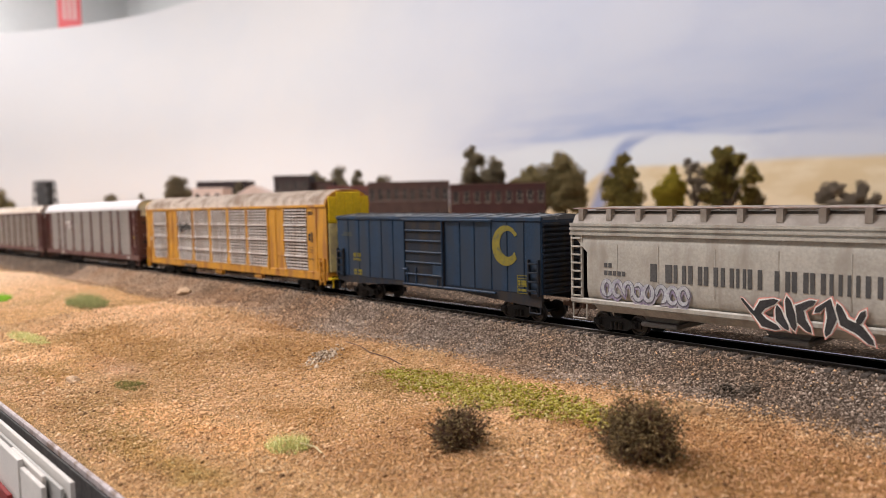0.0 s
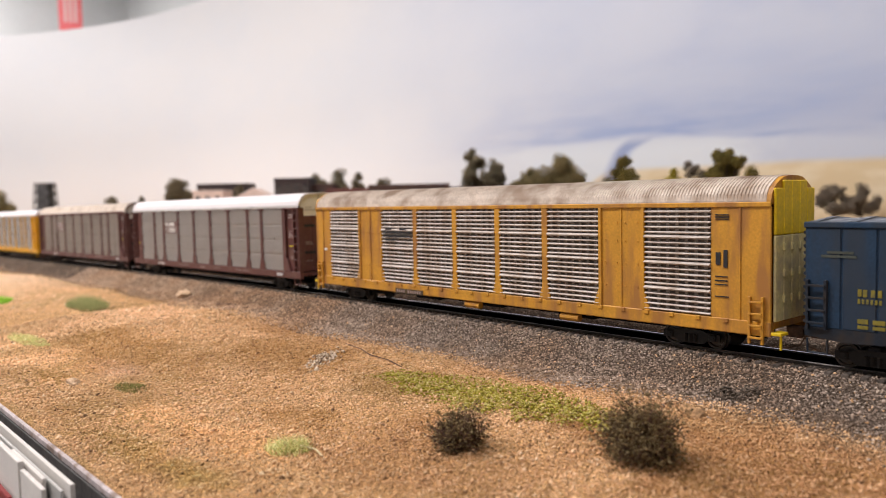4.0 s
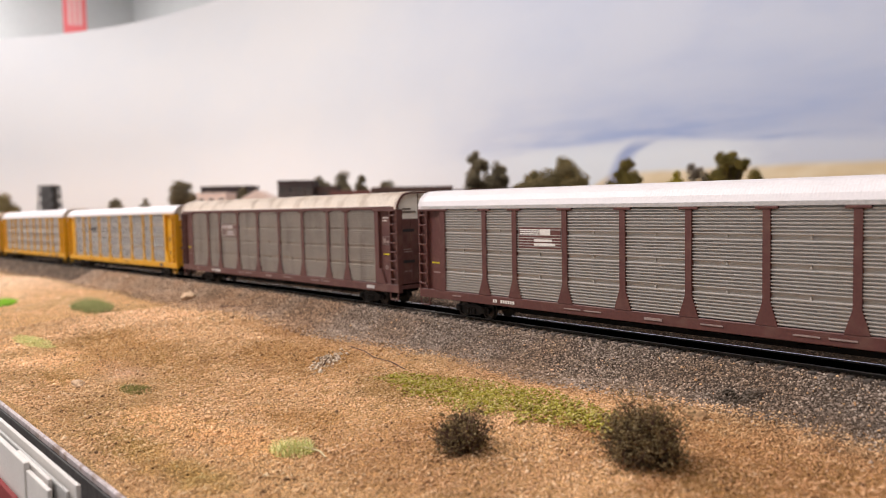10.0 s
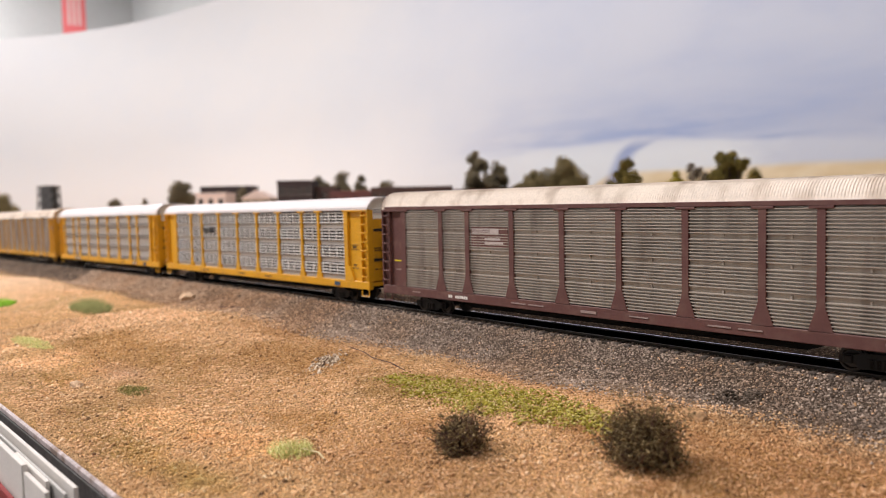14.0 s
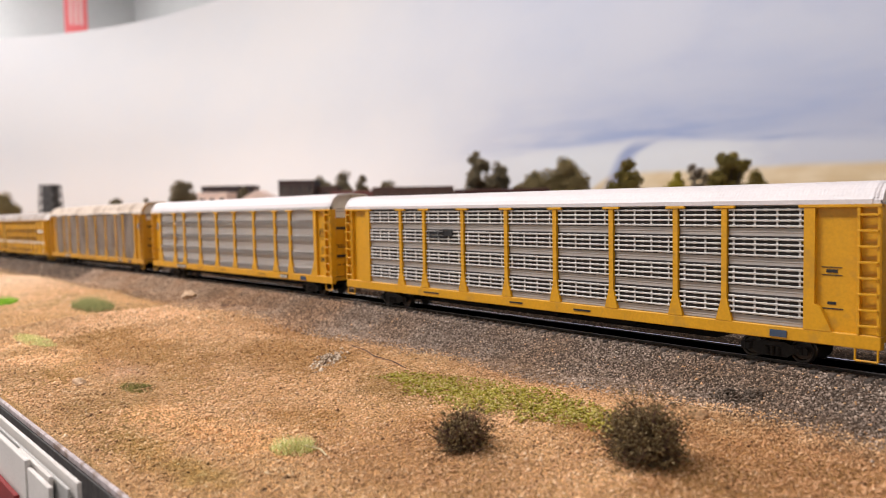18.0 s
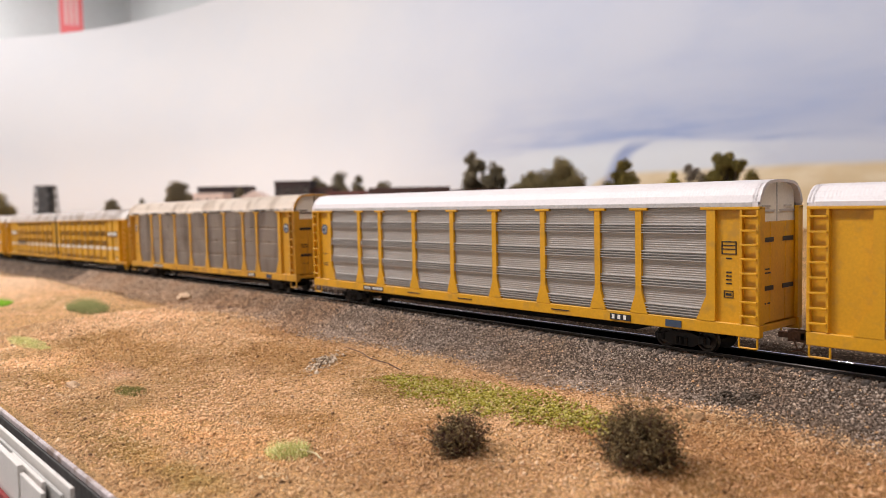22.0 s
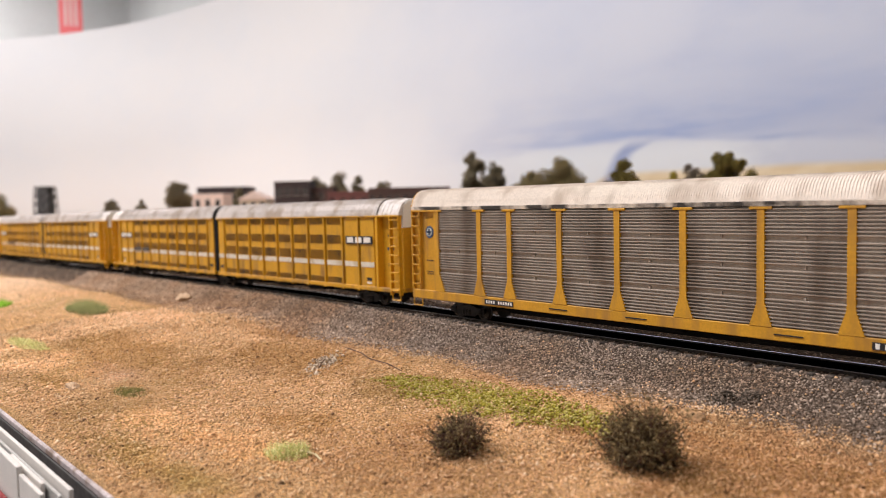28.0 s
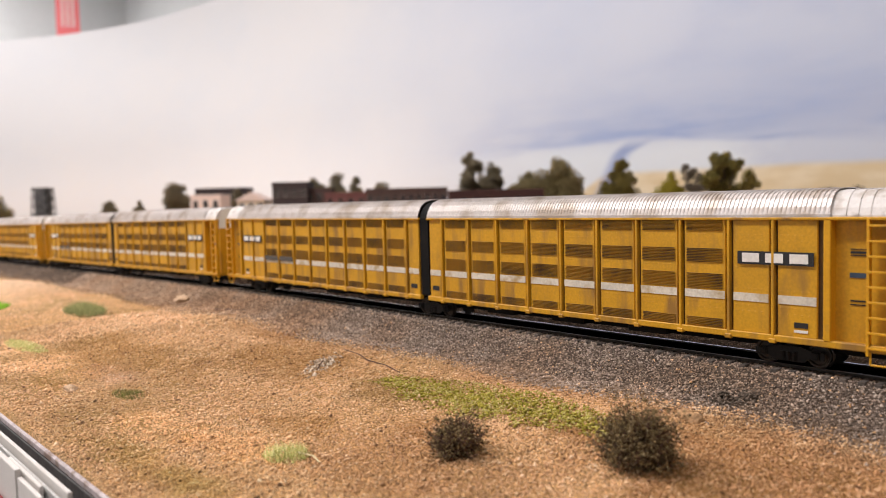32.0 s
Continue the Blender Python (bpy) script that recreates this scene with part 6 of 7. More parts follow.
    for a, b in ((-0.0557, -0.0452), (-0.0444, -0.0388), (-0.0376, -0.0314), (-0.0306, -0.0245), (-0.0232, -0.0178), (-0.0167, -0.0128), (-0.0120, -0.0063),
                 (-0.0014, 0.0044), (0.0051, 0.0111), (0.0118, 0.0172), (0.0186, 0.0199), (0.0217, 0.0260), (0.0276, 0.0289), (0.0307, 0.0362)):
        if b - a < 0.002:
            name.append((a, b, 0.0262, 0.0338))
        else:
            w = 0.30 * (b - a)
            name += [(a, a + w, 0.0262, 0.0338), (b - w, b, 0.0262, 0.0338)]
    bars(car, name, LETTER_GREY, n, "lettering", "faded dark grey bars of lettering")
    bars(car, [(-0.0800 + i * 0.0024, -0.0783 + i * 0.0024, 0.0310, 0.0330) for i in range(2)] + [(-0.0800 + i * 0.0024, -0.0783 + i * 0.0024, 0.0276, 0.0296) for i in range(5)], LETTER_GREY, n)

    def stroke(shape, pts, wide, y):
        """A painted stroke: a band along the points, narrower at its ends."""
        rows = []
        for i, (px, pz) in enumerate(pts):
            a, b = Vector(pts[max(i - 1, 0)]), Vector(pts[min(i + 1, len(pts) - 1)])
            d = (b - a).normalized()
            w = wide * (0.62 if i in (0, len(pts) - 1) else 1.0)
            rows.append([(px - d.y * w, y, pz + d.x * w), (px + d.y * w, y, pz - d.x * w)])
        first, last = Vector(pts[0]) - (Vector(pts[1]) - Vector(pts[0])).normalized() * wide, Vector(pts[-1]) + (Vector(pts[-1]) - Vector(pts[-2])).normalized() * wide
        rows = [[(first.x, y, first.y)] * 2] + rows + [[(last.x, y, last.y)] * 2]
        shape.strip(rows)

    r = random.Random(5)
    loops = []
    for i in range(8):
        x, z = -0.0785 + i * 0.0056 + r.uniform(-0.0005, 0.0005), 0.0212 + r.uniform(-0.0006, 0.0006)
        a0, sweep = r.uniform(0, 6.283), r.uniform(4.2, 5.8)
        loops.append([(x + 0.0023 * math.cos(a0 + sweep * k / 12), z + 0.0034 * math.sin(a0 + sweep * k / 12)) for k in range(13)])
    for mat, wide, lift, low in ((SPRAY_VIOLET, 0.0016, 0.00015, -0.0007), (SPRAY_DARK, 0.0012, 0.00025, 0.0), (SPRAY_A, 0.0008, 0.00035, 0.0003)):
        tag = Shape()
        for k, loop in enumerate(loops):
            stroke(tag, [(x, z + low) for x, z in loop], wide, n - lift - k * 0.00001)
        tagged(part("spray_tag", tag, mat, car, "pale grey and violet spray-painted loops"), kind="stuff")
    # a second tag: black bands edged with white and red, with pointed ends
    bands = (
        ((-0.0010, 0.0224), (-0.0056, 0.0208), (-0.0078, 0.0172), (-0.0050, 0.0140), (-0.0002, 0.0126)),
        ((0.0004, 0.0196), (0.0012, 0.0160), (0.0036, 0.0132)),
        ((0.0040, 0.0232), (0.0052, 0.0180), (0.0064, 0.0136)),
        ((0.0128, 0.0231), (0.0084, 0.0208), (0.0092, 0.0160), (0.0118, 0.0132)),
        ((0.0150, 0.0206), (0.0186, 0.0236), (0.0200, 0.0180), (0.0184, 0.0128)),
        ((0.0222, 0.0222), (0.0240, 0.0172), (0.0292, 0.0150), (0.0330, 0.0112)),
        ((0.0304, 0.0206), (0.0290, 0.0178)),
        ((-0.0137, 0.0222), (-0.0096, 0.0177), (-0.0058, 0.0150)),
    )
    for mat, wide, lift in ((SPRAY_B, 0.0030, 0.0006), (MARK_WHITE, 0.0024, 0.0008), (SPRAY_BLACK, 0.0017, 0.0010)):
        tag = Shape()
        for k, band in enumerate(bands):
            if k == 7:
                stroke(tag, band, wide * 0.45, n - lift - k * 0.00001)
            else:
                stroke(tag, band, wide, n - lift - k * 0.00001)
        tagged(part("spray_tag", tag, mat, car, "red-edged black and white spray-painted tag"), kind="stuff")
    return car


hopper_car(-0.2356)
box_car(-0.3425)
old_rack_car(-0.6030, "aged yellow open-slat autorack with grimy ribbed roof")
rack_car(-0.9435, "brown-red autorack with grey corrugated panels and clean white roof", BROWN, GALV, ROOF_CLEAN, GREY_EDGE, EVEN, deep=0.0011, rib=0.00004)
rack_car(-1.2815, "faded brown autorack with dusty panels and rust-stained roof", BROWN_DIRTY, GALV_MID, ROOF_DIRTY, BROWN_DIRTY, EVEN, deep=0.0012, pitch=0.00115, rib=0.00022)
rack_car(-1.6178, "yellow autorack with perforated grey panels and white roof", YELLOW, GALV, ROOF_CLEAN, ROOF_CLEAN, BANDS, punched=True, rib=0.00004, ext=0.0036, prof=[(y, 0.0604 + (z - 0.0606) * 0.80) for y, z in RACK_ROOF])
rack_car(-1.9570, "clean yellow autorack with ribbed grey panels and white roof", YELLOW, GALV, ROOF_CLEAN, GREY_EDGE, GROUPED, clips=False, deep=0.0014, rib=0.00004)
rack_car(-2.3008, "weathered yellow autorack with grimy brown panels and stained roof", YELLOW_OLD, GALV_DIRTY, ROOF_DIRTY, GRIMED_EDGE, EVEN, deep=0.0012, pitch=0.00115, rib=0.00022, ext=0.0018, prof=[(y, 0.0606 + (z - 0.0606) * 1.12) for y, z in RACK_ROOF])
max_car(-2.7205, "grimy yellow articulated autorack with louvred panels and white stripe")
max_car(-3.2325, "grimy yellow articulated autorack with louvred panels and white stripe")
max_car(-3.7445, "grimy yellow articulated autorack with louvred panels and white stripe")


# ---- plants and loose things in front of the track ----
BUSH_LEAF = grains("bush_leaf", ((0.0, (0.07, 0.046, 0.024)), (0.4, (0.165, 0.112, 0.052)), (0.8, (0.22, 0.155, 0.068)), (1.0, (0.36, 0.28, 0.15))))
BUSH_TWIG = paint("dark_twig", (0.12, 0.068, 0.048), 0.9, var=0.3)
BLADE_PALE = grains("pale_green_blades", ((0.0, (0.27, 0.27, 0.06)), (0.6, (0.60, 0.55, 0.18)), (1.0, (0.80, 0.72, 0.38))))
BLADE_DARK = grains("dark_green_blades", ((0.0, (0.07, 0.062, 0.016)), (0.6, (0.185, 0.165, 0.038)), (1.0, (0.34, 0.28, 0.09))))
BLADE_SOFT = grains("soft_green_foam", ((0.0, (0.13, 0.14, 0.05)), (0.6, (0.25, 0.25, 0.09)), (1.0, (0.36, 0.33, 0.14))))
BLADE_VIVID = grains("vivid_green_foam", ((0.0, (0.12, 0.30, 0.02)), (1.0, (0.32, 0.56, 0.04))))
ASH = grains("pale_debris", ((0.0, (0.10, 0.065, 0.04)), (0.30, (0.36, 0.26, 0.17)), (0.7, (0.62, 0.49, 0.36)), (1.0, (0.84, 0.72, 0.58))))
ROCK = paint("tan_rock", (0.55, 0.38, 0.24), 0.9, var=0.25, fine=1500, coarse=300, bump=0.0003)


def spot(x, y, up=0.0):
    return (x, y, float(terrain(np.array([x]), np.array([y]))[0]) + up)


def bush(x, y, r, h, twigs, leaves, seed):
    rnd = np.random.default_rng(seed)
    ob = tagged(new("bush"), "dark twiggy dried bush standing on the dirt", "bush", "bushes")
    ob.location = spot(x, y, -0.0005)
    tw = Shape()
    tips = []
    for i in range(twigs):
        a, e = rnd.uniform(0, 6.283), rnd.uniform(0.1, 1.35)
        ln = rnd.uniform(0.55, 1.16) * (0.86 + 0.17 * math.sin(3 * a + seed) + 0.10 * math.sin(7 * a + 2 * e + seed))
        tip = Vector((math.cos(a) * math.sin(e) * r * ln, math.sin(a) * math.sin(e) * r * ln, abs(math.cos(e)) * h * ln + 0.001))
        mid = tip * 0.5 + Vector(rnd.uniform(-0.1, 0.1, 3) * r)
        mid.z = abs(mid.z)
        tw.rod((0, 0, 0), mid, 0.0003, 4, 0.00022)
        tw.rod(mid, tip, 0.00022, 4, 0.0001)
        tips += [mid, tip, (mid + tip) / 2]
        for k in range(3):
            side = mid.lerp(tip, rnd.uniform(0, 1)) + Vector(rnd.normal(0, 0.16, 3) * r)
            side.z = max(side.z, 0.0005)
            tw.rod(mid.lerp(tip, 0.4), side, 0.00014, 3, 0.00008)
            tips.append(side)
    part("twig_frame", tw, BUSH_TWIG, ob, "dark bare twigs")
    base = np.array([tuple(t) for t in tips])[rnd.integers(0, len(tips), leaves)]
    p = base + rnd.normal(0, 0.075, (leaves, 3)) * (r, r, h)
    p[:, 2] = np.abs(p[:, 2])
    me = scatter("leaf_clump", p, rnd.gamma(5, 0.00005, leaves) + 0.00012, BUSH_LEAF, rnd)
    part("leaf_clump", me, None, ob, "dark olive crumbs of foliage")
    return ob


bush(-0.1820, 0.1650, 0.0128, 0.0108, 210, 3000, 2)
bush(-0.1335, 0.1945, 0.0152, 0.0166, 230, 10500, 4)


def tuft(x, y, rx, ry, h, n, material, seed, label, lay=0.5):
    """A tuft of many thin blades."""
    rnd = np.random.default_rng(seed)
    a, r = rnd.uniform(0, 6.283, n), np.sqrt(rnd.uniform(0, 1, n))
    bx, by = np.cos(a) * r * rx, np.sin(a) * r * ry
    z = terrain(x + bx, y + by) - terrain(np.array([x]), np.array([y]))[0]
    hh = h * rnd.uniform(0.45, 1.1, n) * (1 - 0.55 * r)
    th = rnd.uniform(0, 6.283, n)
    tip = np.stack((bx + np.cos(th) * hh * lay, by + np.sin(th) * hh * lay, z + hh), 1)
    w = 0.00016
    px, py = np.cos(th + 1.57) * w, np.sin(th + 1.57) * w
    v = np.stack((np.stack((bx + px, by + py, z - 0.0003), 1), np.stack((bx - px, by - py, z - 0.0003), 1), np.stack((bx + px * 0.1 - py, by + py * 0.1 + px, z - 0.0003), 1), tip), 1)
    f = np.array(((0, 1, 3), (1, 2, 3), (2, 0, 3)))[None] + (np.arange(n) * 4)[:, None, None]
    ob = new("grass_tuft", raw_mesh("grass_tuft", v.reshape(-1, 3), f.reshape(-1, 3), material))
    ob.location = spot(x, y)
    return tagged(ob, label, "grass tuft", "grass tufts")


tuft(-0.2260, 0.1285, 0.0085, 0.0070, 0.0060, 460, BLADE_PALE, 1, "pale green grass tuft on the tan dirt", 0.8)
tuft(-0.3550, 0.1225, 0.0125, 0.0055, 0.0026, 800, BLADE_DARK, 2, "dark green low grass tuft on the tan dirt", 1.0)
tuft(-0.652, 0.194, 0.027, 0.014, 0.0125, 1300, BLADE_SOFT, 3, "soft grey-green foam tuft on the tan dirt", 0.6)
tuft(-0.536, 0.1230, 0.042, 0.0070, 0.0036, 1700, BLADE_PALE, 4, "pale green low grass tuft on the tan dirt", 0.8)
tuft(-0.775, 0.155, 0.018, 0.012, 0.008, 900, BLADE_VIVID, 5, "vivid green foam tuft on the tan dirt", 0.5)


def debris(x, y):
    rnd = np.random.default_rng(8)
    n = 900
    u = rnd.normal(0, 1, n)
    px, py = -0.0045 * u + rnd.normal(0, 0.0026, n), 0.0062 * u + rnd.normal(0, 0.0030, n)
    z = terrain(x + px, y + py) - terrain(np.array([x]), np.array([y]))[0]
    me = scatter("debris_pile", np.stack((px, py, z + 0.0002 + rnd.uniform(0, 0.0030, n) * np.exp(-(px ** 2 + py ** 2) / 0.0060 ** 2)), 1), rnd.gamma(1.8, 0.00012, n) + 0.00010, ASH, rnd, 1.0)
    ob = tagged(new("debris", me), "scatter of pale grey bark and rubble", "debris", kind="stuff")
    ob.location = spot(x, y)


debris(-0.3265, 0.2065)


def rock(x, y, rx, ry, rz, seed, material, label):
    bm = bmesh.new()
    bmesh.ops.create_icosphere(bm, subdivisions=3, radius=1.0)
    for v in bm.verts:
        k = 1 + 0.35 * noise.noise(v.co * 1.3 + Vector((seed * 7.1, 0, 0))) + 0.12 * noise.noise(v.co * 4 + Vector((0, seed, 0)))
        v.co = Vector((v.co.x * rx * k, v.co.y * ry * k, v.co.z * rz * k))
    me = bpy.data.meshes.new("rock")
    bm.to_mesh(me)
    bm.free()
    me.materials.append(material)
    ob = tagged(new("rock", me), label, "rock", "rocks")
    ob.location = spot(x, y, rz * 0.25)


rock(-0.3875, 0.1075, 0.0046, 0.0028, 0.0020, 1, ROCK, "small tan rock half buried in the dirt")
rock(-0.6400, 0.2690, 0.0105, 0.0060, 0.0042, 2, ROCK, "pale tan rock at the foot of the ballast")
rock(-0.1466, 0.2437, 0.0050, 0.0034, 0.0024, 3, paint("brown_rock", (0.38, 0.225, 0.11), 0.9, var=0.3, coarse=300), "small brown rock beside the ballast")


def clod(x, y, rx, ry, rz, seed):
    rnd = np.random.default_rng(seed)
    n = 240
    q = rnd.normal(0, 0.5, (n, 3)) * (rx, ry, 0)
    q[:, 2] = terrain(x + q[:, 0], y + q[:, 1]) - spot(x, y)[2] + rnd.uniform(0, rz, n) * np.exp(-(q[:, 0] / rx) ** 2 - (q[:, 1] / ry) ** 2)
    ob = new("clod", scatter("clod", q, rnd.gamma(4, 0.00009, n) + 0.0002, CLOD, rnd))
    ob.location = spot(x, y)
    tagged(ob, "dark crumbly clod lying on the ballast slope", "clod", "clods")


CLOD = grains("dark_clod", ((0.0, (0.05, 0.04, 0.03)), (0.6, (0.15, 0.115, 0.088)), (1.0, (0.30, 0.23, 0.18))))
clod(-0.1485, 0.2690, 0.0048, 0.0036, 0.0034, 4)
clod(-0.1405, 0.2730, 0.0036, 0.0028, 0.0024, 5)


STRAW = paint("dry_straw", (0.68, 0.56, 0.33), 0.8, var=0.15)


def fallen_twig(pts, r, material=BUSH_TWIG, label="thin dark twig lying on the dirt"):
    s = Shape()
    p = [spot(x, y, 0.0006 + u) for x, y, u in pts]
    for a, b in zip(p, p[1:]):
        s.rod(a, b, r, 5, r * 0.8)
    tagged(part("fallen_twig", s, material), label, "twig", "fallen twigs")


fallen_twig(((-0.347, 0.2338, 0), (-0.330, 0.2318, 0.0003), (-0.316, 0.2270, 0), (-0.300, 0.2264, 0.0003), (-0.285, 0.2230, 0)), 0.00028)
fallen_twig(((-0.318, 0.1985, 0), (-0.3165, 0.2000, 0.0035), (-0.3160, 0.2008, 0.0045)), 0.00025)
fallen_twig(((-0.2225, 0.1310, 0.0008), (-0.2165, 0.1330, 0.0004), (-0.2110, 0.1318, 0)), 0.00034, STRAW, "pale dry blade lying beside a grass tuft")
fallen_twig(((-0.565, 0.262, 0), (-0.55, 0.266, 0.0004), (-0.535, 0.269, 0)), 0.0007)


# ---- town behind the track ----
BRICK_DARK = paint("dark_brick", (0.050, 0.036, 0.036), 0.85, var=0.2, fine=500)
BRICK_RED = paint("red_brick", (0.165, 0.068, 0.062), 0.85, var=0.2, fine=500)
BRICK_BROWN = paint("brown_brick", (0.085, 0.052, 0.046), 0.85, var=0.2, fine=500)
BRICK_MAROON = paint("maroon_brick", (0.062, 0.027, 0.026), 0.85, var=0.2, fine=500)
STUCCO = paint("cream_stucco", (0.70, 0.62, 0.52), 0.85, var=0.1)
PINKISH = paint("pinkish_plaster", (0.72, 0.58, 0.52), 0.85, var=0.1)
TAR = paint("tar_roof", (0.045, 0.042, 0.045), 0.9, var=0.2)
GLASS_DARK = paint("dark_window", (0.03, 0.032, 0.036), 0.2, var=0.2)
SILL = paint("stone_sill", (0.36, 0.31, 0.27), 0.8)


def building(name, label, x, y, turn, w, d, h, wall, roof, cols, storeys, gable=0.0, parapet=0.006):
    """A model house: walls, roof, windows with frame and sill, in HO size. x, y: the middle of its front."""
    ob = tagged(new(name), label, "building", "town buildings")
    g = float(terrain(np.array([x]), np.array([y]))[0])
    ob.matrix_world = pose(x, y, g - 0.001, 0, 0, turn)
    s = Shape().box(-w / 2, w / 2, 0, d, 0, h, 0.0005)
    part("wall", s, wall, ob)
    if gable > 0:
        r = Shape().prism_y(((-w / 2 - 0.004, h), (0, h + gable), (w / 2 + 0.004, h), (w / 2 + 0.004, h - 0.002), (-w / 2 - 0.004, h - 0.002)), -0.004, d + 0.004)
        part("roof", r, roof, ob)
    else:
        r = Shape().box(-w / 2 + 0.002, w / 2 - 0.002, 0.002, d - 0.002, h, h + 0.0015)
        part("roof", r, roof, ob)
        p = Shape()
        for b in ((-w / 2 - 0.001, w / 2 + 0.001, -0.001, 0.0025), (-w / 2 - 0.001, w / 2 + 0.001, d - 0.0025, d + 0.001)):
            p.box(*b, h - 0.001, h + parapet, 0.0004)
        for x0 in (-w / 2 - 0.001, w / 2 - 0.0025):
            p.box(x0, x0 + 0.0035, 0.0025, d - 0.0025, h - 0.001, h + parapet, 0.0004)
        part("parapet", p, wall, ob)
    ww, wh = w / cols * 0.42, h / storeys * 0.5
    key = f"pane_{ww:.4f}_{wh:.4f}"
    for k in range(storeys):
        for i in range(cols):
            cx, cz = -w / 2 + w * (i + 0.5) / cols, h * (k + 0.55) / storeys
            if key not in bpy.data.meshes:
                Shape().box(-ww / 2, ww / 2, -0.0006, 0.0004, -wh / 2, wh / 2).mesh(key, GLASS_DARK)
                fr = Shape()
                for x0 in (-ww / 2 - 0.0006, ww / 2):
                    fr.box(x0, x0 + 0.0006, -0.0011, 0.0002, -wh / 2, wh / 2)
                fr.box(-ww / 2, ww / 2, -0.0011, 0.0002, -0.0003, 0.0003)
                fr.box(-ww / 2 - 0.0012, ww / 2 + 0.0012, -0.0018, 0.0002, -wh / 2 - 0.0012, -wh / 2)
                fr.mesh(key + "_frame", SILL)
            wn = part("window", bpy.data.meshes[key], None, ob, "", (cx, 0, cz))
            part("window_frame", bpy.data.meshes[key + "_frame"], None, wn)
    return ob


def placed(px, depth):
    """A spot on the layout from its bearing, as a share of the half width of view, and its distance ahead."""
    a = radians(41.117)
    fx, fy, rx, ry = -math.cos(a), math.sin(a), math.sin(a), math.cos(a)
    return (fx + rx * px) * depth, (fy + ry * px) * depth


def bearing(p):
    return (p - 784) / 1378.0


TURN = 48.9
for spec in (
    ("shop_building", "small pinkish flat-roofed building", 375, 2.05, 0.078, 0.10, 0.100, PINKISH, TAR, 3, 2, 0.0),
    ("warehouse", "dark-roofed low warehouse behind pale buildings", 402, 2.30, 0.150, 0.09, 0.122, BRICK_DARK, TAR, 5, 2, 0.0),
    ("gabled_house", "cream gabled building in the town", 455, 1.98, 0.070, 0.09, 0.088, STUCCO, PINKISH, 3, 2, 0.020),
    ("corner_block", "dark brick corner block with flat roof", 524, 1.90, 0.086, 0.10, 0.122, BRICK_DARK, TAR, 4, 3, 0.0),
    ("row_block", "brown brick row between darker blocks", 575, 1.93, 0.060, 0.10, 0.106, BRICK_BROWN, TAR, 3, 3, 0.0),
    ("brick_shop", "low red brick building in the town", 622, 1.82, 0.096, 0.08, 0.094, BRICK_RED, TAR, 4, 2, 0.0),
    ("long_factory", "long brown brick factory with tall windows", 730, 1.66, 0.172, 0.10, 0.097, BRICK_BROWN, TAR, 10, 2, 0.0),
    ("maroon_factory", "maroon brick factory with small windows", 888, 1.52, 0.186, 0.12, 0.086, BRICK_MAROON, TAR, 9, 2, 0.0),
):
    nm, lb, px, dep, w, d, h, wall, roof, cols, st, gab = spec
    bx, by = placed(bearing(px), dep)
    building(nm, lb, bx, by, TURN, w, d, h, wall, roof, cols, st, gab)


def lattice_tower(px, depth):
    x, y = placed(bearing(px), depth)
    ob = tagged(new("water_tower"), "dark lattice tower carrying a square tank", "tower")
    ob.matrix_world = pose(x, y, spot(x, y)[2] - 0.001, 0, 0, TURN)
    h, a, b = 0.150, 0.030, 0.0235
    for sx in (-1, 1):
        for sy in (-1, 1):
            part("leg", Shape().rod((sx * a, sy * a, 0), (sx * b, sy * b, h), 0.0022, 6), BLACK, ob)
    br = Shape()
    for k in range(5):
        t0, t1 = k / 5, (k + 1) / 5
        r0, r1 = a + (b - a) * t0, a + (b - a) * t1
        for sy in (-1, 1):
            br.rod((-r0, sy * r0, h * t0), (r1, sy * r1, h * t1), 0.0017, 5)
            br.rod((sy * r0, -r0, h * t0), (sy * r1, r1, h * t1), 0.0017, 5)
            br.rod((r0, sy * r0, h * t0), (-r1, sy * r1, h * t1), 0.0014, 5)
            br.rod((-r1, sy * r1, h * t1), (r1, sy * r1, h * t1), 0.0014, 5)
    part("bracing", br, paint("weathered_grey_bracing", (0.13, 0.13, 0.135), 0.7, var=0.2), ob)
    part("tank", Shape().box(-0.0205, 0.0205, -0.0205, 0.0205, 0.02, h * 0.985, 0.002), paint("dark_grey_tank", (0.07, 0.072, 0.075), 0.7, var=0.3, coarse=90), ob, "dark grey boxed tank inside the frame")
    part("platform", Shape().box(-0.025, 0.025, -0.025, 0.025, h, h + 0.003, 0.001), BLACK, ob)


lattice_tower(90, 2.62)

LEAVES = {
    "olive": grains("olive_leaf", ((0.0, (0.075, 0.058, 0.026)), (0.5, (0.26, 0.205, 0.095)), (1.0, (0.42, 0.34, 0.17)))),
    "dark": grains("dark_leaf", ((0.0, (0.07, 0.056, 0.036)), (0.5, (0.20, 0.165, 0.10)), (1.0, (0.34, 0.28, 0.18)))),
    "green": grains("green_leaf", ((0.0, (0.035, 0.032, 0.006)), (0.5, (0.17, 0.14, 0.036)), (1.0, (0.36, 0.28, 0.085)))),
    "yellow": grains("yellow_leaf", ((0.0, (0.10, 0.085, 0.008)), (0.5, (0.34, 0.28, 0.025)), (1.0, (0.54, 0.44, 0.07)))),
    "grey": grains("grey_leaf", ((0.0, (0.08, 0.064, 0.05)), (0.5, (0.23, 0.19, 0.145)), (1.0, (0.37, 0.31, 0.24)))),
}
BARK = paint("bark", (0.085, 0.065, 0.05), 0.9, var=0.3)


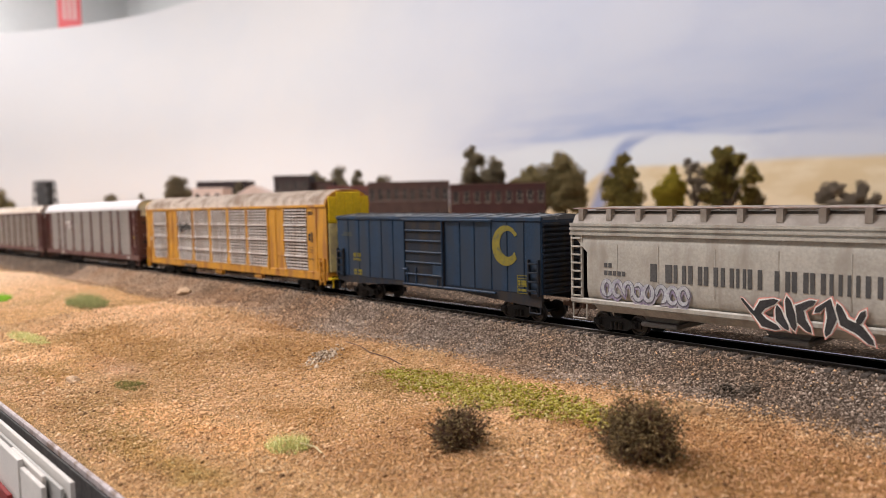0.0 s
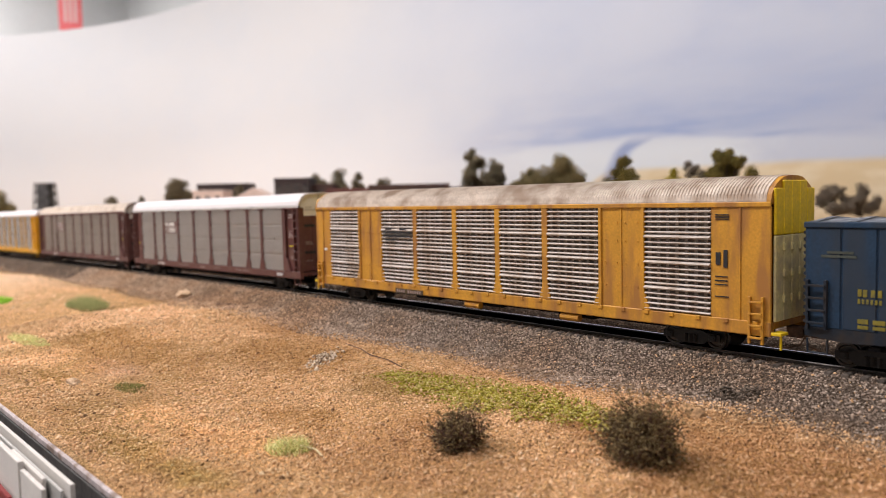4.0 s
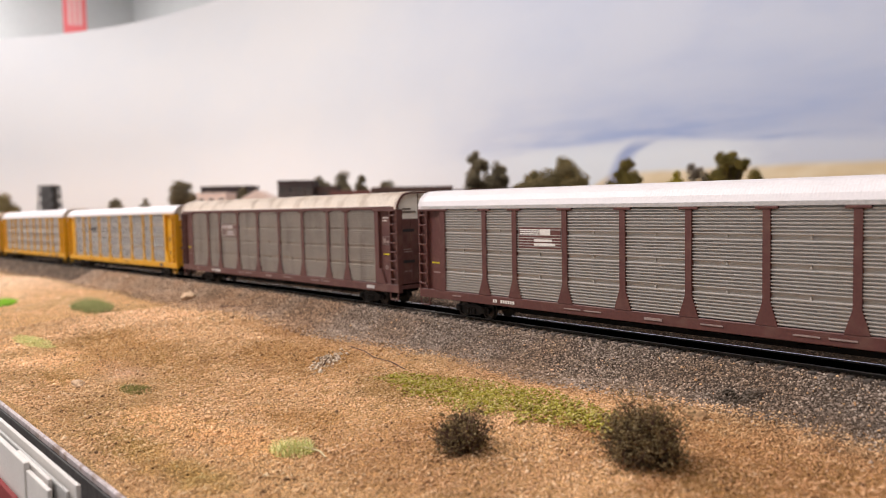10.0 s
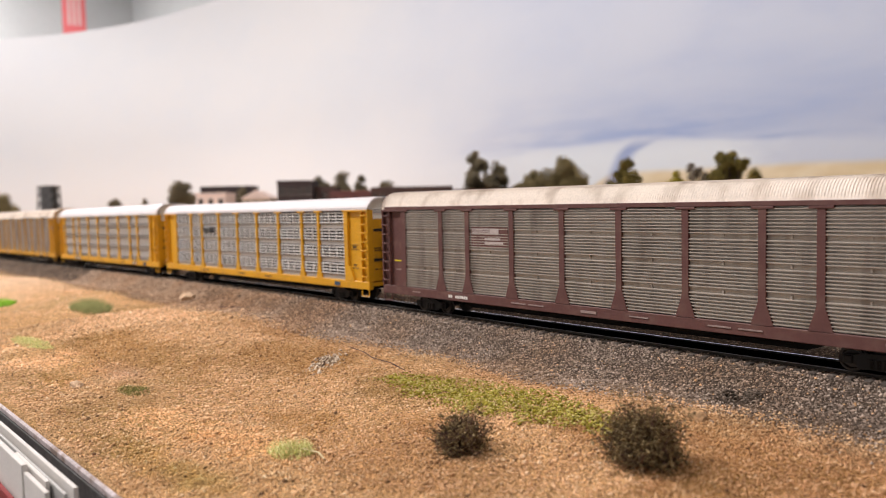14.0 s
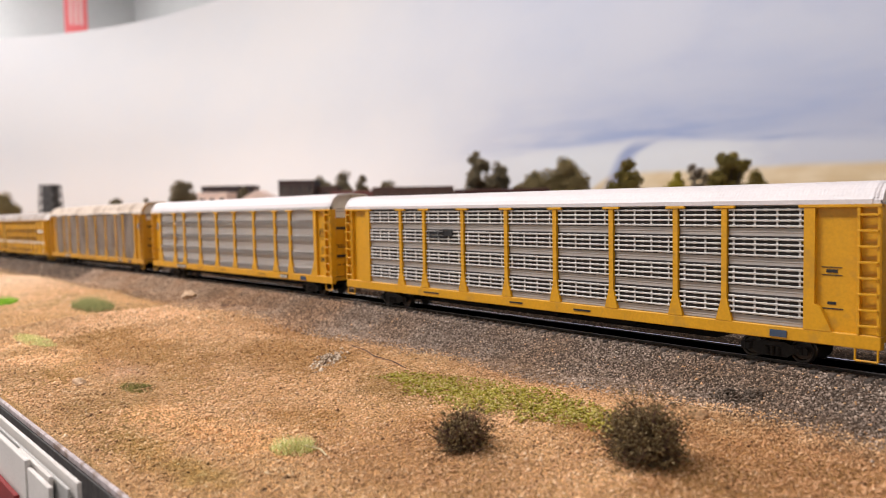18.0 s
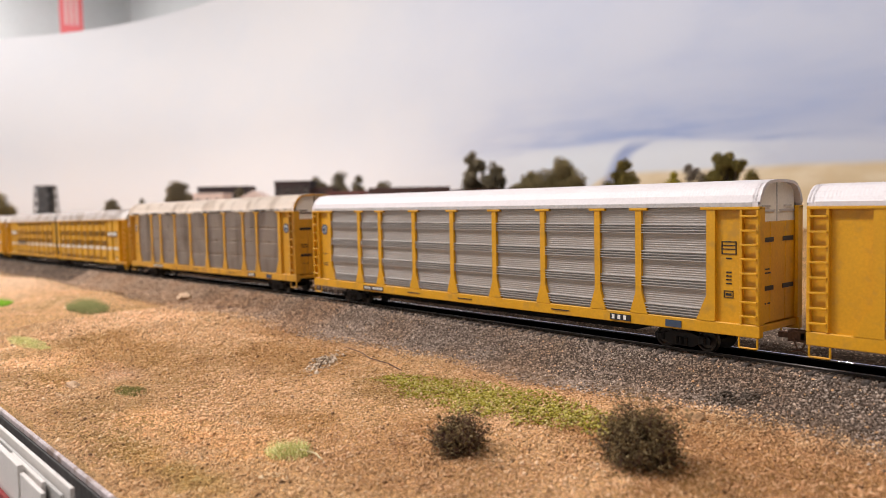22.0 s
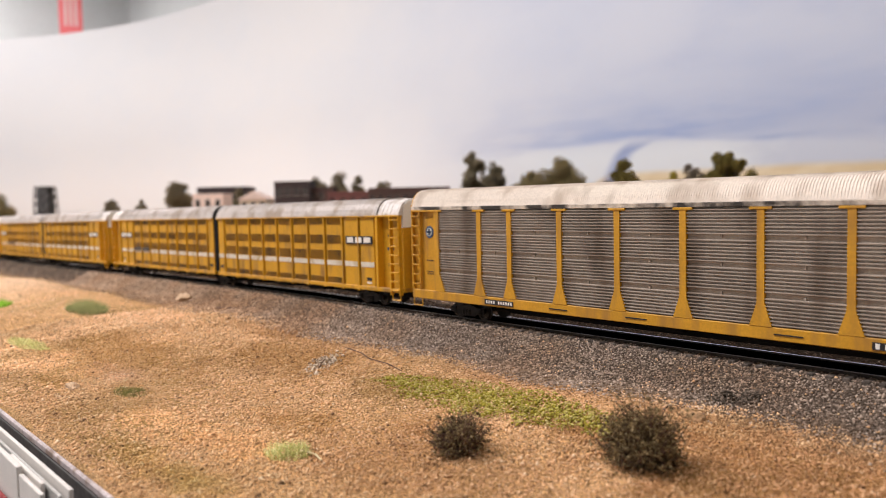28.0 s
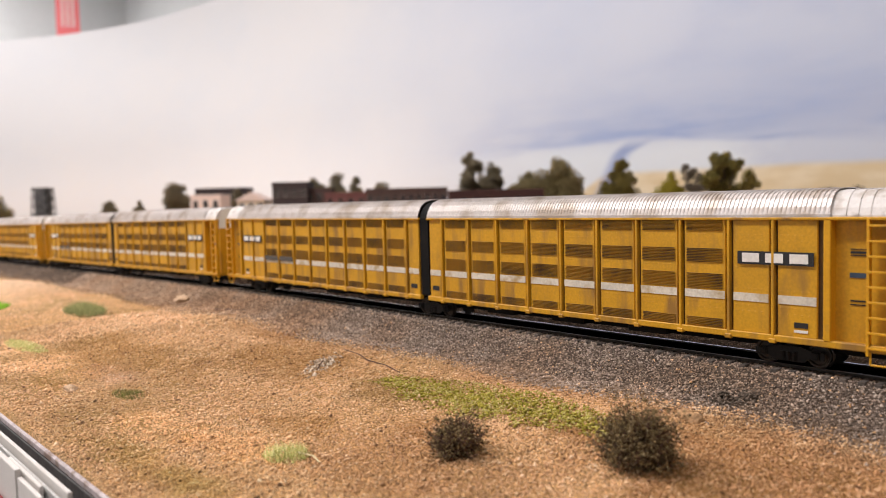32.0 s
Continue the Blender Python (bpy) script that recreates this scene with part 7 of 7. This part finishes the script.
def tree(px, depth, half_px, top_px, kind, seed, label, blobs, fill=5200, low=0.22):
    """A tapered trunk with limbs to clumps of leaves; half_px and top_px: its reach seen from the aisle."""
    rnd = np.random.default_rng(seed)
    x, y = placed(bearing(px), depth)
    g = spot(x, y)[2]
    r = half_px / 1378.0 * depth
    h = 0.064 + (359 + 0.0206 * (784 - px) - top_px) / 1378.0 * depth - g
    ob = tagged(new("tree"), label, "tree", "town trees")
    ob.location = (x, y, g)
    base = Vector((0, 0, h * low))
    part("trunk", Shape().rod((0, 0, -0.002), base, r * 0.10 + 0.001, 8, r * 0.07), BARK, ob)
    lim = Shape()
    pts, size = [], []
    right = Vector((math.sin(radians(41.1)), math.cos(radians(41.1)), 0))
    ahead = Vector((-right.y, right.x, 0))
    for (u, v, rad) in blobs:
        c = right * (u * r) + ahead * (rnd.uniform(-0.5, 0.5) * r) + Vector((0, 0, v * h))
        mid = base.lerp(c, 0.5) + Vector((0, 0, h * 0.03))
        lim.rod(base, mid, r * 0.06, 6, r * 0.04)
        lim.rod(mid, c, r * 0.04, 6, r * 0.015)
        for k in range(9):
            off = rnd.normal(0, 0.33, 3) * rad * r
            sub_r = rad * r * rnd.uniform(0.35, 0.62)
            n = int(fill * rad * rad / 7) + 12
            q = rnd.normal(0, 1, (n, 3))
            q /= np.linalg.norm(q, axis=1)[:, None]
            q *= (rnd.uniform(0.1, 1, (n, 1)) ** 0.5) * sub_r
            pts.append(q + np.array(c) + off)
            size.append(rnd.uniform(0.018, 0.046, n) * r)
    part("limb", lim, BARK, ob)
    me = scatter("crown", np.concatenate(pts), np.concatenate(size), LEAVES[kind], rnd, 0.7)
    part("crown", me, None, ob)
    return ob


ROUND = ((0, 0.72, 0.62), (-0.45, 0.6, 0.5), (0.45, 0.6, 0.5), (0, 0.88, 0.4), (-0.2, 0.42, 0.5), (0.3, 0.42, 0.45))
SPLIT = ((-0.42, 0.90, 0.34), (-0.15, 0.84, 0.32), (-0.35, 0.76, 0.42), (-0.5, 0.64, 0.42), (0.48, 0.74, 0.36), (0.62, 0.64, 0.40), (0.15, 0.6, 0.36), (-0.25, 0.52, 0.36), (0.4, 0.5, 0.34), (-0.65, 0.5, 0.3), (0.0, 0.42, 0.4))
DOME = ((0, 0.28, 0.65), (-0.45, 0.3, 0.5), (0.45, 0.3, 0.5), (0, 0.62, 0.75), (-0.38, 0.58, 0.6), (0.38, 0.58, 0.6), (0, 0.78, 0.55), (-0.2, 0.42, 0.6), (0.25, 0.42, 0.6))
CONE = ((0, 0.9, 0.34), (-0.1, 0.78, 0.5), (0.2, 0.72, 0.5), (-0.3, 0.6, 0.6), (0.35, 0.58, 0.6), (0, 0.5, 0.7), (-0.5, 0.42, 0.55), (0.5, 0.42, 0.55), (0, 0.33, 0.7))
UNEVEN = ((0.05, 0.88, 0.36), (-0.25, 0.8, 0.34), (0.35, 0.82, 0.32), (0.1, 0.68, 0.5), (-0.45, 0.62, 0.42), (0.6, 0.6, 0.42), (-0.15, 0.5, 0.55), (0.35, 0.46, 0.5), (-0.6, 0.4, 0.42), (0.7, 0.38, 0.35), (0.05, 0.35, 0.6))
for args in (
    (10, 2.60, 30, 343, "olive", 1, "dull olive round tree by the backdrop", DOME),
    (208, 2.60, 17, 346, "dark", 2, "small dark tree by the backdrop", DOME),
    (257, 2.50, 12, 343, "dark", 3, "small dark tree by the backdrop", DOME),
    (326, 2.15, 30, 309, "dark", 4, "dark bushy tree beside a pale building", DOME),
    (432, 2.25, 18, 320, "dark", 19, "small dark tree behind the roofs", DOME),
    (572, 2.05, 30, 304, "dark", 5, "dark tree behind the brick blocks", DOME),
    (606, 2.02, 30, 298, "dark", 6, "dark tree behind the brick blocks", DOME),
    (641, 1.98, 19, 291, "dark", 7, "narrow dark tree behind the brick blocks", DOME),
    (690, 1.80, 26, 310, "dark", 8, "round dark tree over the factory roof", DOME),
    (862, 1.74, 46, 268, "dark", 9, "sparse dark tree with split crown", SPLIT),
    (944, 1.74, 42, 298, "olive", 10, "broad olive bush-like tree", DOME),
    (1006, 1.68, 46, 268, "olive", 11, "leaning olive tree with round crown", DOME),
    (1106, 1.34, 38, 279, "green", 12, "dense green rounded tree", CONE),
    (1190, 1.34, 38, 299, "yellow", 13, "yellow-green rounded tree by the hills", DOME),
    (1237, 1.40, 26, 282, "grey", 14, "thin grey leafless-looking tree", SPLIT),
    (1292, 1.38, 50, 263, "green", 15, "tall uneven green tree", UNEVEN),
    (1340, 1.42, 26, 340, "olive", 16, "low olive shrub under a tree", ROUND),
    (1482, 1.38, 32, 332, "grey", 17, "low grey-brown shrub on the hillside", ROUND),
    (1530, 1.40, 30, 335, "grey", 18, "low grey-brown shrub on the hillside", ROUND),
):
    tree(*args)


# ---- sign on the far wall ----
def wall_banner():
    ob = tagged(new("banner"), "red hanging banner with pale vertical bars", "banner")
    ob.matrix_world = look((-6.12, 1.80, 1.365), (0, 0, 1.365)) @ pose(0, 0, 0)
    red = paint("red_banner", (0.80, 0.17, 0.18), 0.6, var=0.05)
    pale = paint("pale_banner_bar", (0.80, 0.52, 0.50), 0.6, var=0.05)
    part("cloth", Shape().box(-0.078, 0.078, -0.045, 0.50, -0.004, 0.004, 0.002), red, ob)
    for x in (-0.035, 0.0, 0.035):
        part("bar", Shape().box(x - 0.011, x + 0.011, 0.05, 0.46, 0.0042, 0.0062), pale, ob)
        part("bar", Shape().box(x - 0.011, x + 0.011, 0.05, 0.46, -0.0062, -0.0042), pale, ob)
    part("hanger", Shape().rod((-0.06, 0.50, 0), (-0.06, 0.66, 0), 0.003, 6).rod((0.06, 0.50, 0), (0.06, 0.66, 0), 0.003, 6), paint("hanger_wire", (0.3, 0.3, 0.3), 0.5), ob)


wall_banner()


# ---- track ----
def build_track():
    tr = tagged(new("railway_track"), "single railway track with brown rails and dark wooden ties", "railway track")
    tr.location = (0, TRACK_Y, 0)
    x0, x1 = -5.2, 3.5

    def along(prof):
        """The outline drawn along the track."""
        rows = []
        for x in [x0 + 0.05 * i for i in range(95)] + [x1]:
            across, fall = track_bend(x)
            rows.append([(x, py + across, pz + fall) for py, pz in (*prof, prof[0])])
        return Shape().strip(rows[::-1])

    for s in (-1, 1):
        y = s * 0.0086
        foot = ((y - 0.0011, -0.0021), (y + 0.0011, -0.0021), (y + 0.0011, -0.0018), (y + 0.0003, -0.0016), (y + 0.0003, -0.0007), (y + 0.00055, -0.0005), (y + 0.00055, -0.0001), (y - 0.00055, -0.0001), (y - 0.00055, -0.0005), (y - 0.0003, -0.0007), (y - 0.0003, -0.0016), (y - 0.0011, -0.0018))
        head = ((y - 0.00060, -0.0001), (y - 0.00052, 0.0), (y + 0.00052, 0.0), (y + 0.00060, -0.0001))
        r = part("rail", along(foot), RAIL, tr)
        part("railhead", along(head), RAIL_DULL if s < 0 else RAIL_TOP, r, "dull grey-brown near rail top" if s < 0 else "polished rail top")
    me = Shape().box(-0.0013, 0.0013, -0.0162, 0.0162, -0.0046, -0.0009, 0.0003).mesh("tie", TIE)
    pitch = 0.0063
    rnd = random.Random(3)
    rest = Shape()
    n = int((x1 - x0) / pitch)
    for i in range(n):
        x = x0 + (i + 0.5) * pitch
        across, fall = (float(v) for v in track_bend(x))
        if -1.62 < x < 0.24:
            t = part("tie", me, None, tr, "", (x + rnd.uniform(-0.0004, 0.0004), rnd.uniform(-0.0008, 0.0008) + across, rnd.uniform(-0.0002, 0.0001) + fall))
            t.rotation_euler = (0, 0, rnd.uniform(-0.03, 0.03))
        else:
            rest.box(x - 0.0013, x + 0.0013, -0.0150 + across, 0.0150 + across, -0.0046 + fall, -0.0012 + fall)
    tagged(part("far_ties", rest, TIE, tr), kind="stuff")


build_track()


# ---- what moves: the train rolls along the track and its wheels turn ----
def rolled(t):
    for (t0, d0), (t1, d1) in zip(ROLL, ROLL[1:]):
        if t <= t1:
            return d0 + (d1 - d0) * (t - t0) / (t1 - t0)
    return ROLL[-1][1]


def motions():
    for car, centre in CARS:
        rows = []
        for t, d in ROLL:
            x = centre + d
            (ya, yb), (za, zb) = track_bend((x - 0.12, x + 0.12))
            rows.append((t, pose(x, TRACK_Y + (ya + yb) / 2, (za + zb) / 2, 0, -math.degrees(math.atan((zb - za) / 0.24)), math.degrees(math.atan((yb - ya) / 0.24)))))
        walk(car, rows)
    steps = [i / 15 for i in range(32 * 15 + 1)]
    turns = [(t, math.degrees(rolled(t) / 0.0046)) for t in steps]
    for w in AXLES:
        x, y, z = w.location
        walk(w, [(t, pose(x, y, z, 0, a, 0)) for t, a in turns])


motions()
